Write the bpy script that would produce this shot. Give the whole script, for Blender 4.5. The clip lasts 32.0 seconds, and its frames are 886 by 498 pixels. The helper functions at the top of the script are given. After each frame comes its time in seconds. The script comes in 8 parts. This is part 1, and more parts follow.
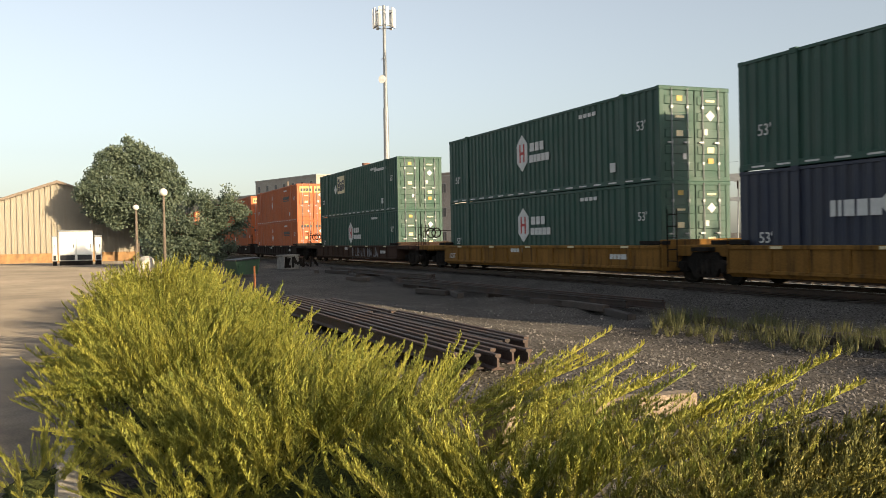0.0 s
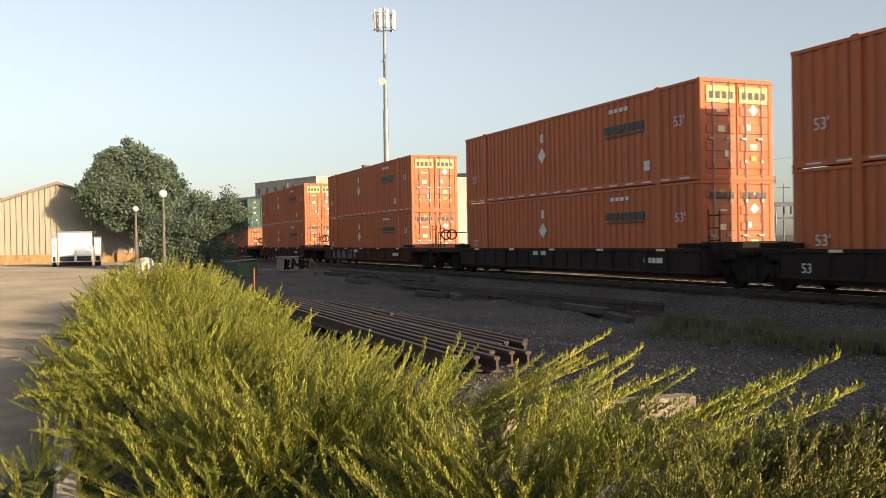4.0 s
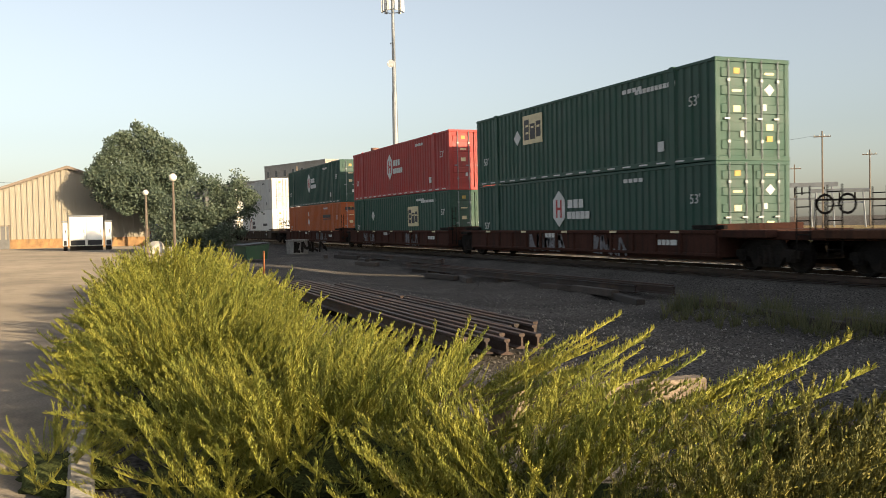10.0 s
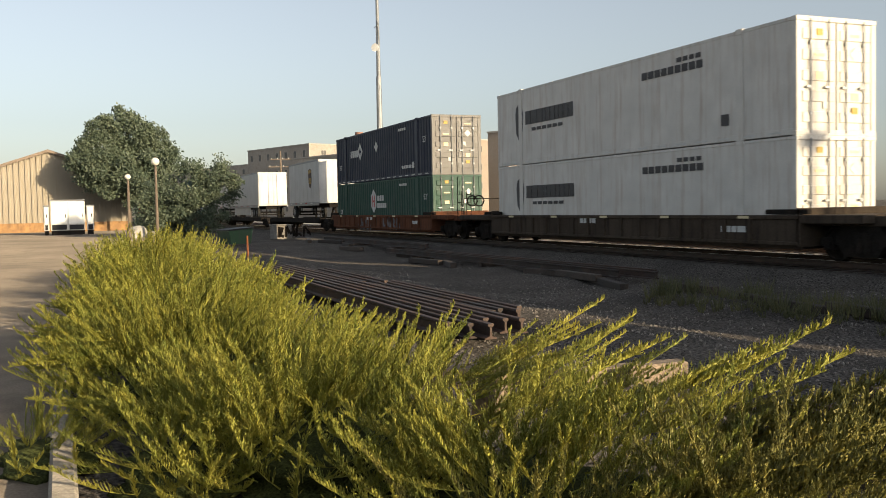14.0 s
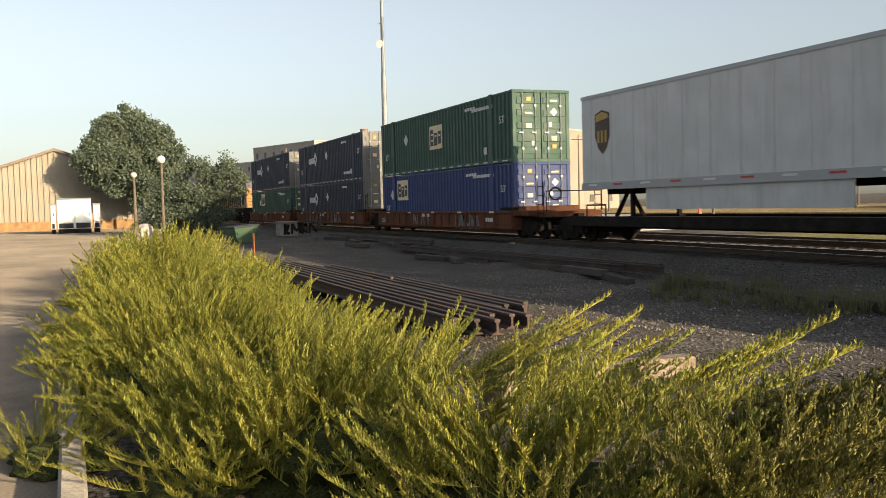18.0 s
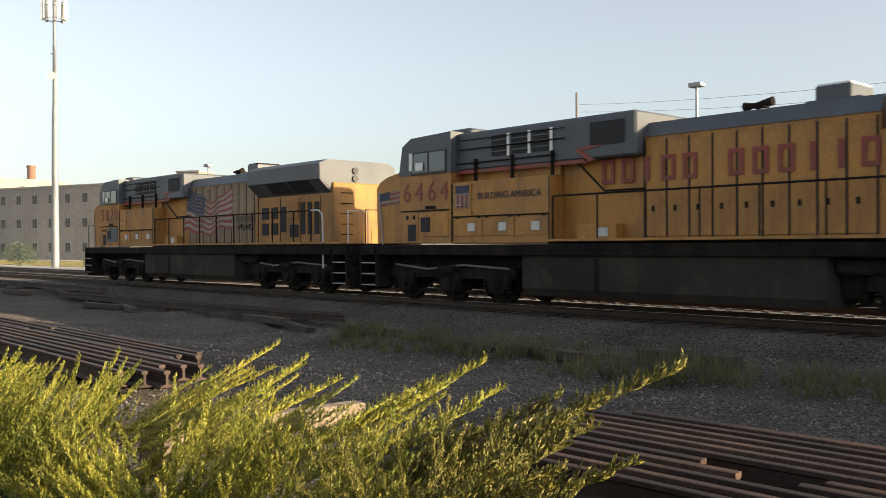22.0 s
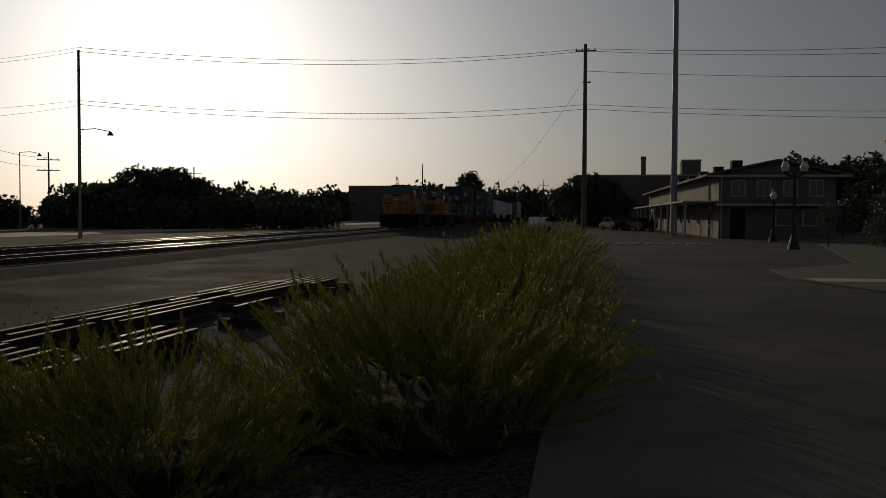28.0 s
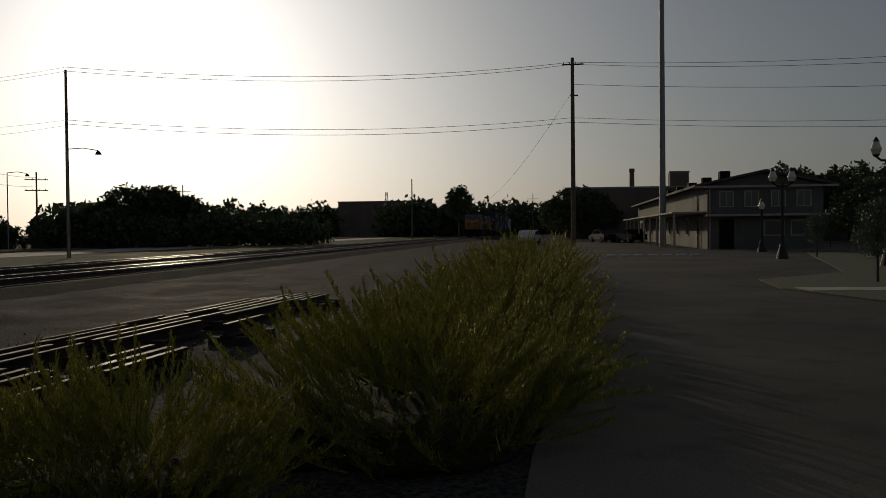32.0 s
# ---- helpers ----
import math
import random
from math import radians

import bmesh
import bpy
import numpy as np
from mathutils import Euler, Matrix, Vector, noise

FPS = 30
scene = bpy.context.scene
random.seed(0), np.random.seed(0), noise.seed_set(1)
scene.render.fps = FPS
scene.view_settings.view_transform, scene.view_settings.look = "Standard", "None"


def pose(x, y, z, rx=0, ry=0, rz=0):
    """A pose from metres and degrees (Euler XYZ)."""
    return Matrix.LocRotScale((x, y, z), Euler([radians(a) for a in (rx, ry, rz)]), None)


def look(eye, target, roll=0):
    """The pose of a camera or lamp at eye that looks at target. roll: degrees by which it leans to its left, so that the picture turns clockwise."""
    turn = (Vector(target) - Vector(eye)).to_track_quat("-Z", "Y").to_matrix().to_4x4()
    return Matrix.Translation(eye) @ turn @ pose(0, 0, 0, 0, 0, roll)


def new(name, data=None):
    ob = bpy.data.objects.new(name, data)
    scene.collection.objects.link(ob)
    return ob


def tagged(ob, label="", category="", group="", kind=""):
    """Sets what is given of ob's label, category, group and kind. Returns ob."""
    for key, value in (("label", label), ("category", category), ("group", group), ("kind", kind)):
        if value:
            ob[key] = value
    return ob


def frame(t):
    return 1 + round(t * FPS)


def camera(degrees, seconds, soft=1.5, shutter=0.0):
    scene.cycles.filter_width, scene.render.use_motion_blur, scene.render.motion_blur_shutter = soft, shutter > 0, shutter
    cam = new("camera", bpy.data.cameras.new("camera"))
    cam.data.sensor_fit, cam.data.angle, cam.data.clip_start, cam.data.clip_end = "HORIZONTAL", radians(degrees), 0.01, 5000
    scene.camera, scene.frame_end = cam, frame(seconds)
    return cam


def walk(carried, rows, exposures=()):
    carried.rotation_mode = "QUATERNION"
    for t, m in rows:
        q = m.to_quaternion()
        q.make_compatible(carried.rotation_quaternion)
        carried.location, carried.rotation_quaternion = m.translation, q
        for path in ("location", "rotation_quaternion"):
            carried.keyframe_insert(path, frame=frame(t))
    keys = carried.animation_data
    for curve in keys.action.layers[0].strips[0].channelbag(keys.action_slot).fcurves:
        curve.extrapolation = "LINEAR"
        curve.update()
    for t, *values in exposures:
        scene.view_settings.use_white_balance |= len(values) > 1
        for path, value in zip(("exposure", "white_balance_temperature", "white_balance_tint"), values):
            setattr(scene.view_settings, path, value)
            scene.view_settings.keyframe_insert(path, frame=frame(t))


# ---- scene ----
FOV = 52.07
# seconds, yaw, pitch, lean
TURNS = [
    (0, 67.60, -0.68, -1.13),    (0.5, 67.76, -0.82, -1.07),    (1, 67.89, -0.91, -1.00),    (1.5, 67.91, -0.83, -0.90),
    (2, 67.86, -0.73, -0.94),    (2.5, 67.74, -0.66, -0.93),    (3, 67.69, -0.59, -1.06),    (3.5, 67.60, -0.58, -1.01),
    (5.5, 67.56, -0.42, -0.87),    (6, 67.65, -0.63, -0.99),    (6.5, 67.85, -0.88, -0.94),    (7, 68.13, -1.25, -0.90),
    (7.5, 68.11, -1.29, -0.81),    (8, 67.88, -1.30, -0.88),    (8.5, 67.77, -1.25, -0.88),    (9, 68.13, -1.08, -0.98),
    (9.5, 68.47, -1.20, -1.08),    (10, 68.18, -1.62, -1.17),    (10.5, 67.57, -1.84, -1.06),    (11, 67.15, -1.88, -1.05),
    (11.5, 67.05, -1.88, -0.93),    (12, 67.05, -1.95, -1.07),    (12.5, 67.02, -1.96, -1.04),    (13, 67.22, -2.00, -1.03),
    (13.5, 67.18, -2.37, -0.99),    (15.5, 67.53, -2.96, -1.43),    (16, 67.74, -3.14, -1.49),    (16.5, 67.86, -3.16, -1.52),
    (17, 67.75, -3.06, -1.60),    (17.5, 67.53, -2.96, -1.60),    (18, 67.59, -2.84, -1.48),    (18.5, 67.90, -2.51, -1.34),
    (19, 67.96, -1.98, -1.10),    (19.5, 67.43, -1.61, -0.77),    (20, 65.95, -1.44, -0.52),    (20.5, 63.17, -1.40, -0.15),
    (21, 59.57, -1.46, 0.02),    (21.5, 54.50, -1.13, -0.00),    (22, 47.97, -0.08, -0.23),    (22.5, 38.27, 0.56, -0.11),
    (23, 26.10, 0.25, -0.06),    (23.2, 19.85, 0.19, -0.20),    (23.5, 8.42, -0.08, -0.20),    (23.7, -0.39, -0.17, -0.24),
    (23.8, -5.19, -0.18, -0.22),    (23.9, -10.03, -0.12, -0.21),    (24, -15.26, -0.15, -0.17),    (24.1, -20.80, -0.13, -0.26),
    (24.2, -25.97, -0.24, -0.19),    (24.3, -31.17, -0.55, -0.13),    (24.4, -34.63, -0.72, -0.09),    (24.5, -39.63, -0.86, -0.02),
    (24.6, -44.17, -1.08, -0.12),    (24.8, -52.09, -1.10, -0.34),    (25, -57.73, -0.85, -0.29),    (25.2, -62.02, -0.60, -0.19),
    (25.4, -65.86, -0.56, -0.07),    (25.5, -67.36, -0.57, -0.08),    (25.6, -68.64, -0.72, -0.05),    (25.8, -70.93, -0.87, 0.03),
    (26, -72.74, -1.01, 0.11),    (26.1, -73.51, -1.15, 0.03),    (26.5, -76.66, -1.57, -0.26),    (28.5, -82.59, -1.79, 0.35),
    (29, -83.36, -1.30, 0.25),    (29.5, -83.56, -0.70, -0.17),    (30, -83.70, -0.46, -0.46),    (30.5, -83.85, -0.40, -0.26),
    (31, -83.60, -0.57, -0.19),    (31.5, -83.16, -0.79, -0.25),    (32, -82.52, -1.15, -0.59),
]


def stand(t, yaw, pitch, lean):
    """The phone, held at arm's length by somebody who turns on the spot."""
    a = radians(yaw)
    z = 1.6 - 0.1 * min(max((t - 22.5) / 2.0, 0.0), 1.0)
    eye = Vector((-math.sin(a) * 0.35, math.cos(a) * 0.35, z))
    p = radians(pitch)
    way = Vector((-math.sin(a) * math.cos(p), math.cos(a) * math.cos(p), math.sin(p)))
    return look(eye, eye + way, lean)


cam = camera(FOV, 32.0, soft=0.7, shutter=0.1)
walk(cam, [(t, stand(t, y, p, r)) for t, y, p, r in TURNS],
     exposures=[(0, 0.72, 6700, 10), (9, 0.72, 6700, 10), (12, 0.58, 6650, 10), (14, 0.5, 6650, 10), (16, 0.6, 6700, 10), (18.5, 0.74, 6700, 10), (20, 0.76, 6700, 10), (22.5, 1.3, 6800, 10), (23.5, 1.75, 7000, 10), (24.0, 1.65, 6900, 10), (24.2, 1.0, 6700, 10), (24.5, -0.45, 6400, 10), (25.0, -1.6, 6200, 10),
                (25.5, -2.0, 6200, 10), (26.0, -2.75, 6400, 10), (28.5, -2.35, 6300, 10), (32, -2.3, 6300, 10)])

# ---- world and sun ----
SUN_YAW, SUN_UP = radians(65.6), radians(12.5)
TO_SUN = Vector((math.sin(SUN_YAW) * math.cos(SUN_UP), math.cos(SUN_YAW) * math.cos(SUN_UP), math.sin(SUN_UP)))
world = bpy.data.worlds.new("world")
scene.world = world
world.use_nodes = True
wn, wl = world.node_tree.nodes, world.node_tree.links
sky = wn.new("ShaderNodeTexSky")
sky.sky_type = "NISHITA"
sky.sun_disc = False
sky.sun_elevation = SUN_UP
sky.sun_rotation = SUN_YAW
sky.altitude = 100
sky.air_density = 1.0
sky.dust_density = 1.0
sky.ozone_density = 2.0
back = next(n for n in wn if n.type == "BACKGROUND")
back.inputs["Strength"].default_value = 0.14
# thick evening haze: a second, dustier sky with most of its colour taken out
haze = wn.new("ShaderNodeTexSky")
haze.sky_type = "NISHITA"
haze.sun_disc = False
haze.sun_elevation, haze.sun_rotation, haze.altitude = SUN_UP, SUN_YAW, 100
haze.air_density, haze.dust_density, haze.ozone_density = 1.0, 6.0, 2.0
pale = wn.new("ShaderNodeHueSaturation")
pale.inputs["Saturation"].default_value = 0.3
wl.new(haze.outputs["Color"], pale.inputs["Color"])
both = wn.new("ShaderNodeMix")
both.data_type = "RGBA"
both.inputs["Factor"].default_value = 0.36
clear = wn.new("ShaderNodeHueSaturation")
clear.inputs["Saturation"].default_value = 0.56
wl.new(sky.outputs["Color"], clear.inputs["Color"])
wl.new(clear.outputs["Color"], both.inputs["A"])
wl.new(pale.outputs["Color"], both.inputs["B"])
wl.new(both.outputs["Result"], back.inputs["Color"])
sun = new("sun", bpy.data.lights.new("sun", "SUN"))
sun.data.energy = 5.0
sun.data.color = (1.0, 0.81, 0.53)
sun.data.angle = radians(0.6)
sun.matrix_world = look(TO_SUN * 50, (0, 0, 0))

# ---- materials ----
MATS = {}


def mat(name, color, rough=0.7, metal=0.0, vary=0.18, scale=3.0, grain=0.1, fine=60.0, bump=0.15, depth=0.01,
        dirt=None, dirt_amount=0.0, streaks=False, sheen=0.0, random_hue=0.0, dull=False, dirt_from=0.5):
    """A surface with stains and grain at two scales, relief and a little wear."""
    if name in MATS:
        return MATS[name]
    m = bpy.data.materials.new(name)
    MATS[name] = m
    m.use_nodes = True
    n, l = m.node_tree.nodes, m.node_tree.links
    b = n["Principled BSDF"]
    b.inputs["Metallic"].default_value = metal
    if dull:
        b.inputs["Specular IOR Level"].default_value = 0.05
        b.inputs["Diffuse Roughness"].default_value = 1.0
    tc = n.new("ShaderNodeTexCoord")
    vec = tc.outputs["Object"]
    big = n.new("ShaderNodeTexNoise")
    big.inputs["Scale"].default_value = scale
    big.inputs["Detail"].default_value = 5
    small = n.new("ShaderNodeTexNoise")
    small.inputs["Scale"].default_value = fine
    small.inputs["Detail"].default_value = 3
    l.new(vec, big.inputs["Vector"])
    l.new(vec, small.inputs["Vector"])

    def ramp(src, lo, hi):
        r = n.new("ShaderNodeMapRange")
        r.inputs["From Min"].default_value, r.inputs["From Max"].default_value = 0.3, 0.7
        r.inputs["To Min"].default_value, r.inputs["To Max"].default_value = lo, hi
        l.new(src, r.inputs["Value"])
        return r.outputs["Result"]

    mul = n.new("ShaderNodeMath")
    mul.operation = "MULTIPLY"
    l.new(ramp(big.outputs["Fac"], 1 - vary, 1 + vary), mul.inputs[0])
    l.new(ramp(small.outputs["Fac"], 1 - grain, 1 + grain), mul.inputs[1])
    col = n.new("ShaderNodeVectorMath")
    col.operation = "SCALE"
    col.inputs[0].default_value = color
    l.new(mul.outputs[0], col.inputs["Scale"])
    out = col.outputs[0]
    if random_hue:
        info = n.new("ShaderNodeObjectInfo")
        hsv = n.new("ShaderNodeHueSaturation")
        l.new(ramp(info.outputs["Random"], 1 - random_hue, 1 + random_hue), hsv.inputs["Value"])
        l.new(out, hsv.inputs["Color"])
        out = hsv.outputs["Color"]
    if dirt:
        stain = n.new("ShaderNodeTexNoise")
        stain.inputs["Scale"].default_value = 1.0
        stain.inputs["Detail"].default_value = 6
        stain.inputs["Roughness"].default_value = 0.65
        mp = n.new("ShaderNodeMapping")
        mp.inputs["Scale"].default_value = (1.5, 1.5, 0.55) if streaks == "broad" else (5.0, 5.0, 0.35) if streaks else (1.3, 1.3, 1.3)
        l.new(vec, mp.inputs["Vector"])
        l.new(mp.outputs["Vector"], stain.inputs["Vector"])
        mr = n.new("ShaderNodeMapRange")
        mr.inputs["From Min"].default_value, mr.inputs["From Max"].default_value = dirt_from, dirt_from + 0.22
        mr.inputs["To Min"].default_value, mr.inputs["To Max"].default_value = 0.0, dirt_amount
        l.new(stain.outputs["Fac"], mr.inputs["Value"])
        mix = n.new("ShaderNodeMix")
        mix.data_type = "RGBA"
        mix.inputs["B"].default_value = (*dirt, 1)
        l.new(mr.outputs["Result"], mix.inputs["Factor"])
        l.new(out, mix.inputs["A"])
        out = mix.outputs["Result"]
    l.new(out, b.inputs["Base Color"])
    l.new(ramp(big.outputs["Fac"], max(rough - 0.1, 0.05), min(rough + 0.1, 1)), b.inputs["Roughness"])
    if bump:
        bp = n.new("ShaderNodeBump")
        bp.inputs["Strength"].default_value = bump
        bp.inputs["Distance"].default_value = depth
        l.new(small.outputs["Fac"], bp.inputs["Height"])
        l.new(bp.outputs["Normal"], b.inputs["Normal"])
    if sheen:
        b.inputs["Coat Weight"].default_value = sheen
    return m


def leaf_mat(name, color, tip, scale=1.2, by_leaf=0.5, thin=0.14):
    """Foliage: two greens mixed by clump and by leaf, thin enough to let light through."""
    m = bpy.data.materials.new(name)
    m.use_nodes = True
    n, l = m.node_tree.nodes, m.node_tree.links
    b = n["Principled BSDF"]
    tc = n.new("ShaderNodeTexCoord")
    no = n.new("ShaderNodeTexNoise")
    no.inputs["Scale"].default_value = scale
    no.inputs["Detail"].default_value = 3
    l.new(tc.outputs["Object"], no.inputs["Vector"])
    geo = n.new("ShaderNodeNewGeometry")
    add = n.new("ShaderNodeMath")
    add.operation = "MULTIPLY_ADD"
    add.inputs[1].default_value = by_leaf
    l.new(geo.outputs["Random Per Island"], add.inputs[0])
    l.new(no.outputs["Fac"], add.inputs[2])
    mr = n.new("ShaderNodeMapRange")
    mr.inputs["From Min"].default_value, mr.inputs["From Max"].default_value = 0.2 + by_leaf / 2, 0.8 + by_leaf / 2
    l.new(add.outputs[0], mr.inputs["Value"])
    mix = n.new("ShaderNodeMix")
    mix.data_type = "RGBA"
    mix.inputs["A"].default_value = (*color, 1)
    mix.inputs["B"].default_value = (*tip, 1)
    l.new(mr.outputs["Result"], mix.inputs["Factor"])
    l.new(mix.outputs["Result"], b.inputs["Base Color"])
    b.inputs["Roughness"].default_value = 0.6
    tr = n.new("ShaderNodeBsdfTranslucent")
    l.new(mix.outputs["Result"], tr.inputs["Color"])
    ms = n.new("ShaderNodeMixShader")
    ms.inputs["Fac"].default_value = thin
    l.new(b.outputs[0], ms.inputs[1])
    l.new(tr.outputs[0], ms.inputs[2])
    l.new(ms.outputs[0], n["Material Output"].inputs["Surface"])
    return m


def glass_mat(name, color=(0.03, 0.04, 0.05), rough=0.06):
    m = bpy.data.materials.new(name)
    m.use_nodes = True
    b = m.node_tree.nodes["Principled BSDF"]
    b.inputs["Base Color"].default_value = (*color, 1)
    b.inputs["Roughness"].default_value = rough
    b.inputs["Specular IOR Level"].default_value = 0.8
    return m


# ---- mesh building ----
class Shape:
    """Collects vertices and faces for one mesh."""

    def __init__(self):
        self.v, self.f = [], []

    def add(self, vs, fs):
        k = len(self.v)
        self.v += [tuple(p) for p in vs]
        self.f += [tuple(i + k for i in q) for q in fs]
        return self

    def box(self, x0, y0, z0, x1, y1, z1, c=0.0):
        """A box, with chamfered edges if c is given."""
        if c <= 0:
            vs = [(x, y, z) for x in (x0, x1) for y in (y0, y1) for z in (z0, z1)]
            return self.add(vs, [(0, 1, 3, 2), (4, 6, 7, 5), (0, 4, 5, 1), (2, 3, 7, 6), (0, 2, 6, 4), (1, 5, 7, 3)])
        bm = bmesh.new()
        bmesh.ops.create_cube(bm, size=1)
        for v in bm.verts:
            v.co = Vector((x0 + (v.co.x + 0.5) * (x1 - x0), y0 + (v.co.y + 0.5) * (y1 - y0), z0 + (v.co.z + 0.5) * (z1 - z0)))
        bmesh.ops.bevel(bm, geom=list(bm.edges), offset=c, segments=1, affect="EDGES")
        bm.verts.index_update()
        self.add([v.co for v in bm.verts], [[v.index for v in f.verts] for f in bm.faces])
        bm.free()
        return self

    def tube(self, a, b, r0, r1=None, n=8, caps=True):
        """A round bar from a to b, tapering from r0 to r1."""
        a, b = Vector(a), Vector(b)
        r1 = r0 if r1 is None else r1
        q = (b - a).to_track_quat("Z", "Y")
        ring = [q @ Vector((math.cos(2 * math.pi * i / n), math.sin(2 * math.pi * i / n), 0)) for i in range(n)]
        vs = [a + p * r0 for p in ring] + [b + p * r1 for p in ring]
        fs = [(i, (i + 1) % n, n + (i + 1) % n, n + i) for i in range(n)]
        if caps:
            fs += [tuple(range(n))[::-1], tuple(range(n, 2 * n))]
        return self.add(vs, fs)

    def path(self, pts, r, n=6):
        """One round bar bent through the points."""
        pts = [Vector(p) for p in pts]
        vs = []
        up = None
        for i, p in enumerate(pts):
            d = (pts[min(i + 1, len(pts) - 1)] - pts[max(i - 1, 0)]).normalized()
            if up is None:
                up = d.orthogonal().normalized()
            up = (up - d * up.dot(d)).normalized()
            side = d.cross(up)
            vs += [p + (up * math.cos(2 * math.pi * k / n) + side * math.sin(2 * math.pi * k / n)) * r for k in range(n)]
        fs = [(i * n + k, i * n + (k + 1) % n, (i + 1) * n + (k + 1) % n, (i + 1) * n + k) for i in range(len(pts) - 1) for k in range(n)]
        fs += [tuple(range(n))[::-1], tuple(range(len(vs) - n, len(vs)))]
        return self.add(vs, fs)

    def prism(self, outline, a, b, axis="y"):
        """An outline of (u, w) pushed from a to b along an axis: y takes (x, z), x takes (y, z), z takes (x, y)."""
        n = len(outline)
        put = {"y": lambda u, w, d: (u, d, w), "x": lambda u, w, d: (d, u, w), "z": lambda u, w, d: (u, w, d)}[axis]
        vs = [put(u, w, a) for u, w in outline] + [put(u, w, b) for u, w in outline]
        fs = [(i, (i + 1) % n, n + (i + 1) % n, n + i) for i in range(n)]
        fs += [tuple(range(n)), tuple(range(n, 2 * n))[::-1]]
        return self.add(vs, fs)

    def mesh(self, name):
        me = bpy.data.meshes.new(name)
        me.from_pydata(self.v, [], self.f)
        bm = bmesh.new()
        bm.from_mesh(me)
        bmesh.ops.recalc_face_normals(bm, faces=list(bm.faces))
        bm.to_mesh(me)
        bm.free()
        return me


def smooth(me, angle=40):
    me.polygons.foreach_set("use_smooth", [True] * len(me.polygons))
    me.set_sharp_from_angle(angle=radians(angle))
    return me


def part(name, me, material, parent=None, label="", at=(0, 0, 0), turn=(0, 0, 0)):
    """One mesh object under a thing or under a part. The mesh may be shared; the material belongs to the object."""
    if isinstance(me, Shape):
        me = me.mesh(name)
    if not me.materials:
        me.materials.append(None)
    ob = new(name, me)
    ob.parent = parent
    ob.material_slots[0].link = "OBJECT"
    ob.material_slots[0].material = material
    ob.matrix_basis = pose(*at, *turn)
    if label:
        tagged(ob, label)
    return ob


def thing(name, label, category, group="", kind="", at=(0, 0, 0), rz=0):
    ob = new(name)
    if at[1] > 8 and at[2] == 0 and kind != "structure":
        # stands on the lower land
        at = (at[0], at[1], ground_height(at[0], at[1]) + 0.02)
    ob.matrix_basis = pose(*at, 0, 0, rz)
    return tagged(ob, label, category, group, kind)


SHAPES = {}


def shared(key, build):
    """The mesh of that name, built once."""
    if key not in SHAPES:
        made = build()
        SHAPES[key] = made.mesh(key) if isinstance(made, Shape) else made
    return SHAPES[key]


def lettering(text, size, depth=0.004):
    """Raised letters in Blender's own font, standing in the plane that faces -y, centred."""
    def build():
        cu = bpy.data.curves.new("letters", "FONT")
        cu.body, cu.size, cu.extrude, cu.align_x, cu.align_y = text, size, depth, "CENTER", "CENTER"
        cu.resolution_u = 3
        ob = bpy.data.objects.new("letters", cu)
        me = bpy.data.meshes.new_from_object(ob)
        bpy.data.objects.remove(ob)
        me.transform(pose(0, 0, 0, 90, 0, 0))
        me.materials.clear()
        return me
    return shared("letters_%s_%g" % (text, size), build)

# ---- palette ----
BALLAST = mat("ballast_gravel", (0.094, 0.085, 0.077), 0.95, vary=0.3, scale=0.5, grain=0.85, fine=24, bump=1.0, depth=0.05, dull=True,
              dirt=(0.085, 0.074, 0.066), dirt_amount=0.6)
PALE_BALLAST = mat("pale_ballast_gravel", (0.26, 0.235, 0.205), 0.95, vary=0.3, scale=0.6, grain=0.6, fine=22, bump=0.9, depth=0.05, dull=True)
LOT = mat("lot_pavement", (0.19, 0.16, 0.128), 0.92, vary=0.25, scale=0.25, grain=0.18, dull=True, fine=45, bump=0.25, depth=0.01,
          dirt=(0.085, 0.075, 0.066), dirt_amount=0.6)
CONCRETE = mat("concrete", (0.42, 0.39, 0.35), 0.9, vary=0.15, scale=1.5, grain=0.15, fine=50, bump=0.3,
               dirt=(0.2, 0.17, 0.14), dirt_amount=0.5)
DRYGRASS = mat("dry_grass", (0.15, 0.135, 0.06), 0.95, dull=True, vary=0.35, scale=0.15, grain=0.4, fine=6, bump=0.8, depth=0.08)
STEEL = mat("rail_head_steel", (0.45, 0.43, 0.41), 0.3, 1.0, vary=0.1, scale=2, bump=0.05)
RUST = mat("rusted_rail_steel", (0.055, 0.033, 0.024), 0.5, 0.5, vary=0.35, scale=2.5, grain=0.3, fine=40, bump=0.4,
           dirt=(0.09, 0.045, 0.026), dirt_amount=0.7, random_hue=0.3)
PILED = mat("rusted_scrap_rail", (0.045, 0.026, 0.019), 0.68, 0.15, vary=0.4, scale=2.5, grain=0.35, fine=40, bump=0.5,
            dirt=(0.1, 0.05, 0.03), dirt_amount=0.7, random_hue=0.4)
TIE = mat("creosoted_timber", (0.055, 0.042, 0.034), 0.9, vary=0.3, scale=4, grain=0.3, fine=30, bump=0.6, random_hue=0.25)
GALV = mat("galvanised_steel", (0.28, 0.29, 0.3), 0.5, 0.6, vary=0.12, scale=1.0)
POLEWOOD = mat("weathered_pole_timber", (0.16, 0.125, 0.095), 0.9, vary=0.25, scale=2, grain=0.3, fine=30, bump=0.4)
BLACK = mat("black_painted_metal", (0.02, 0.02, 0.021), 0.55, 0.2, vary=0.3, scale=3)
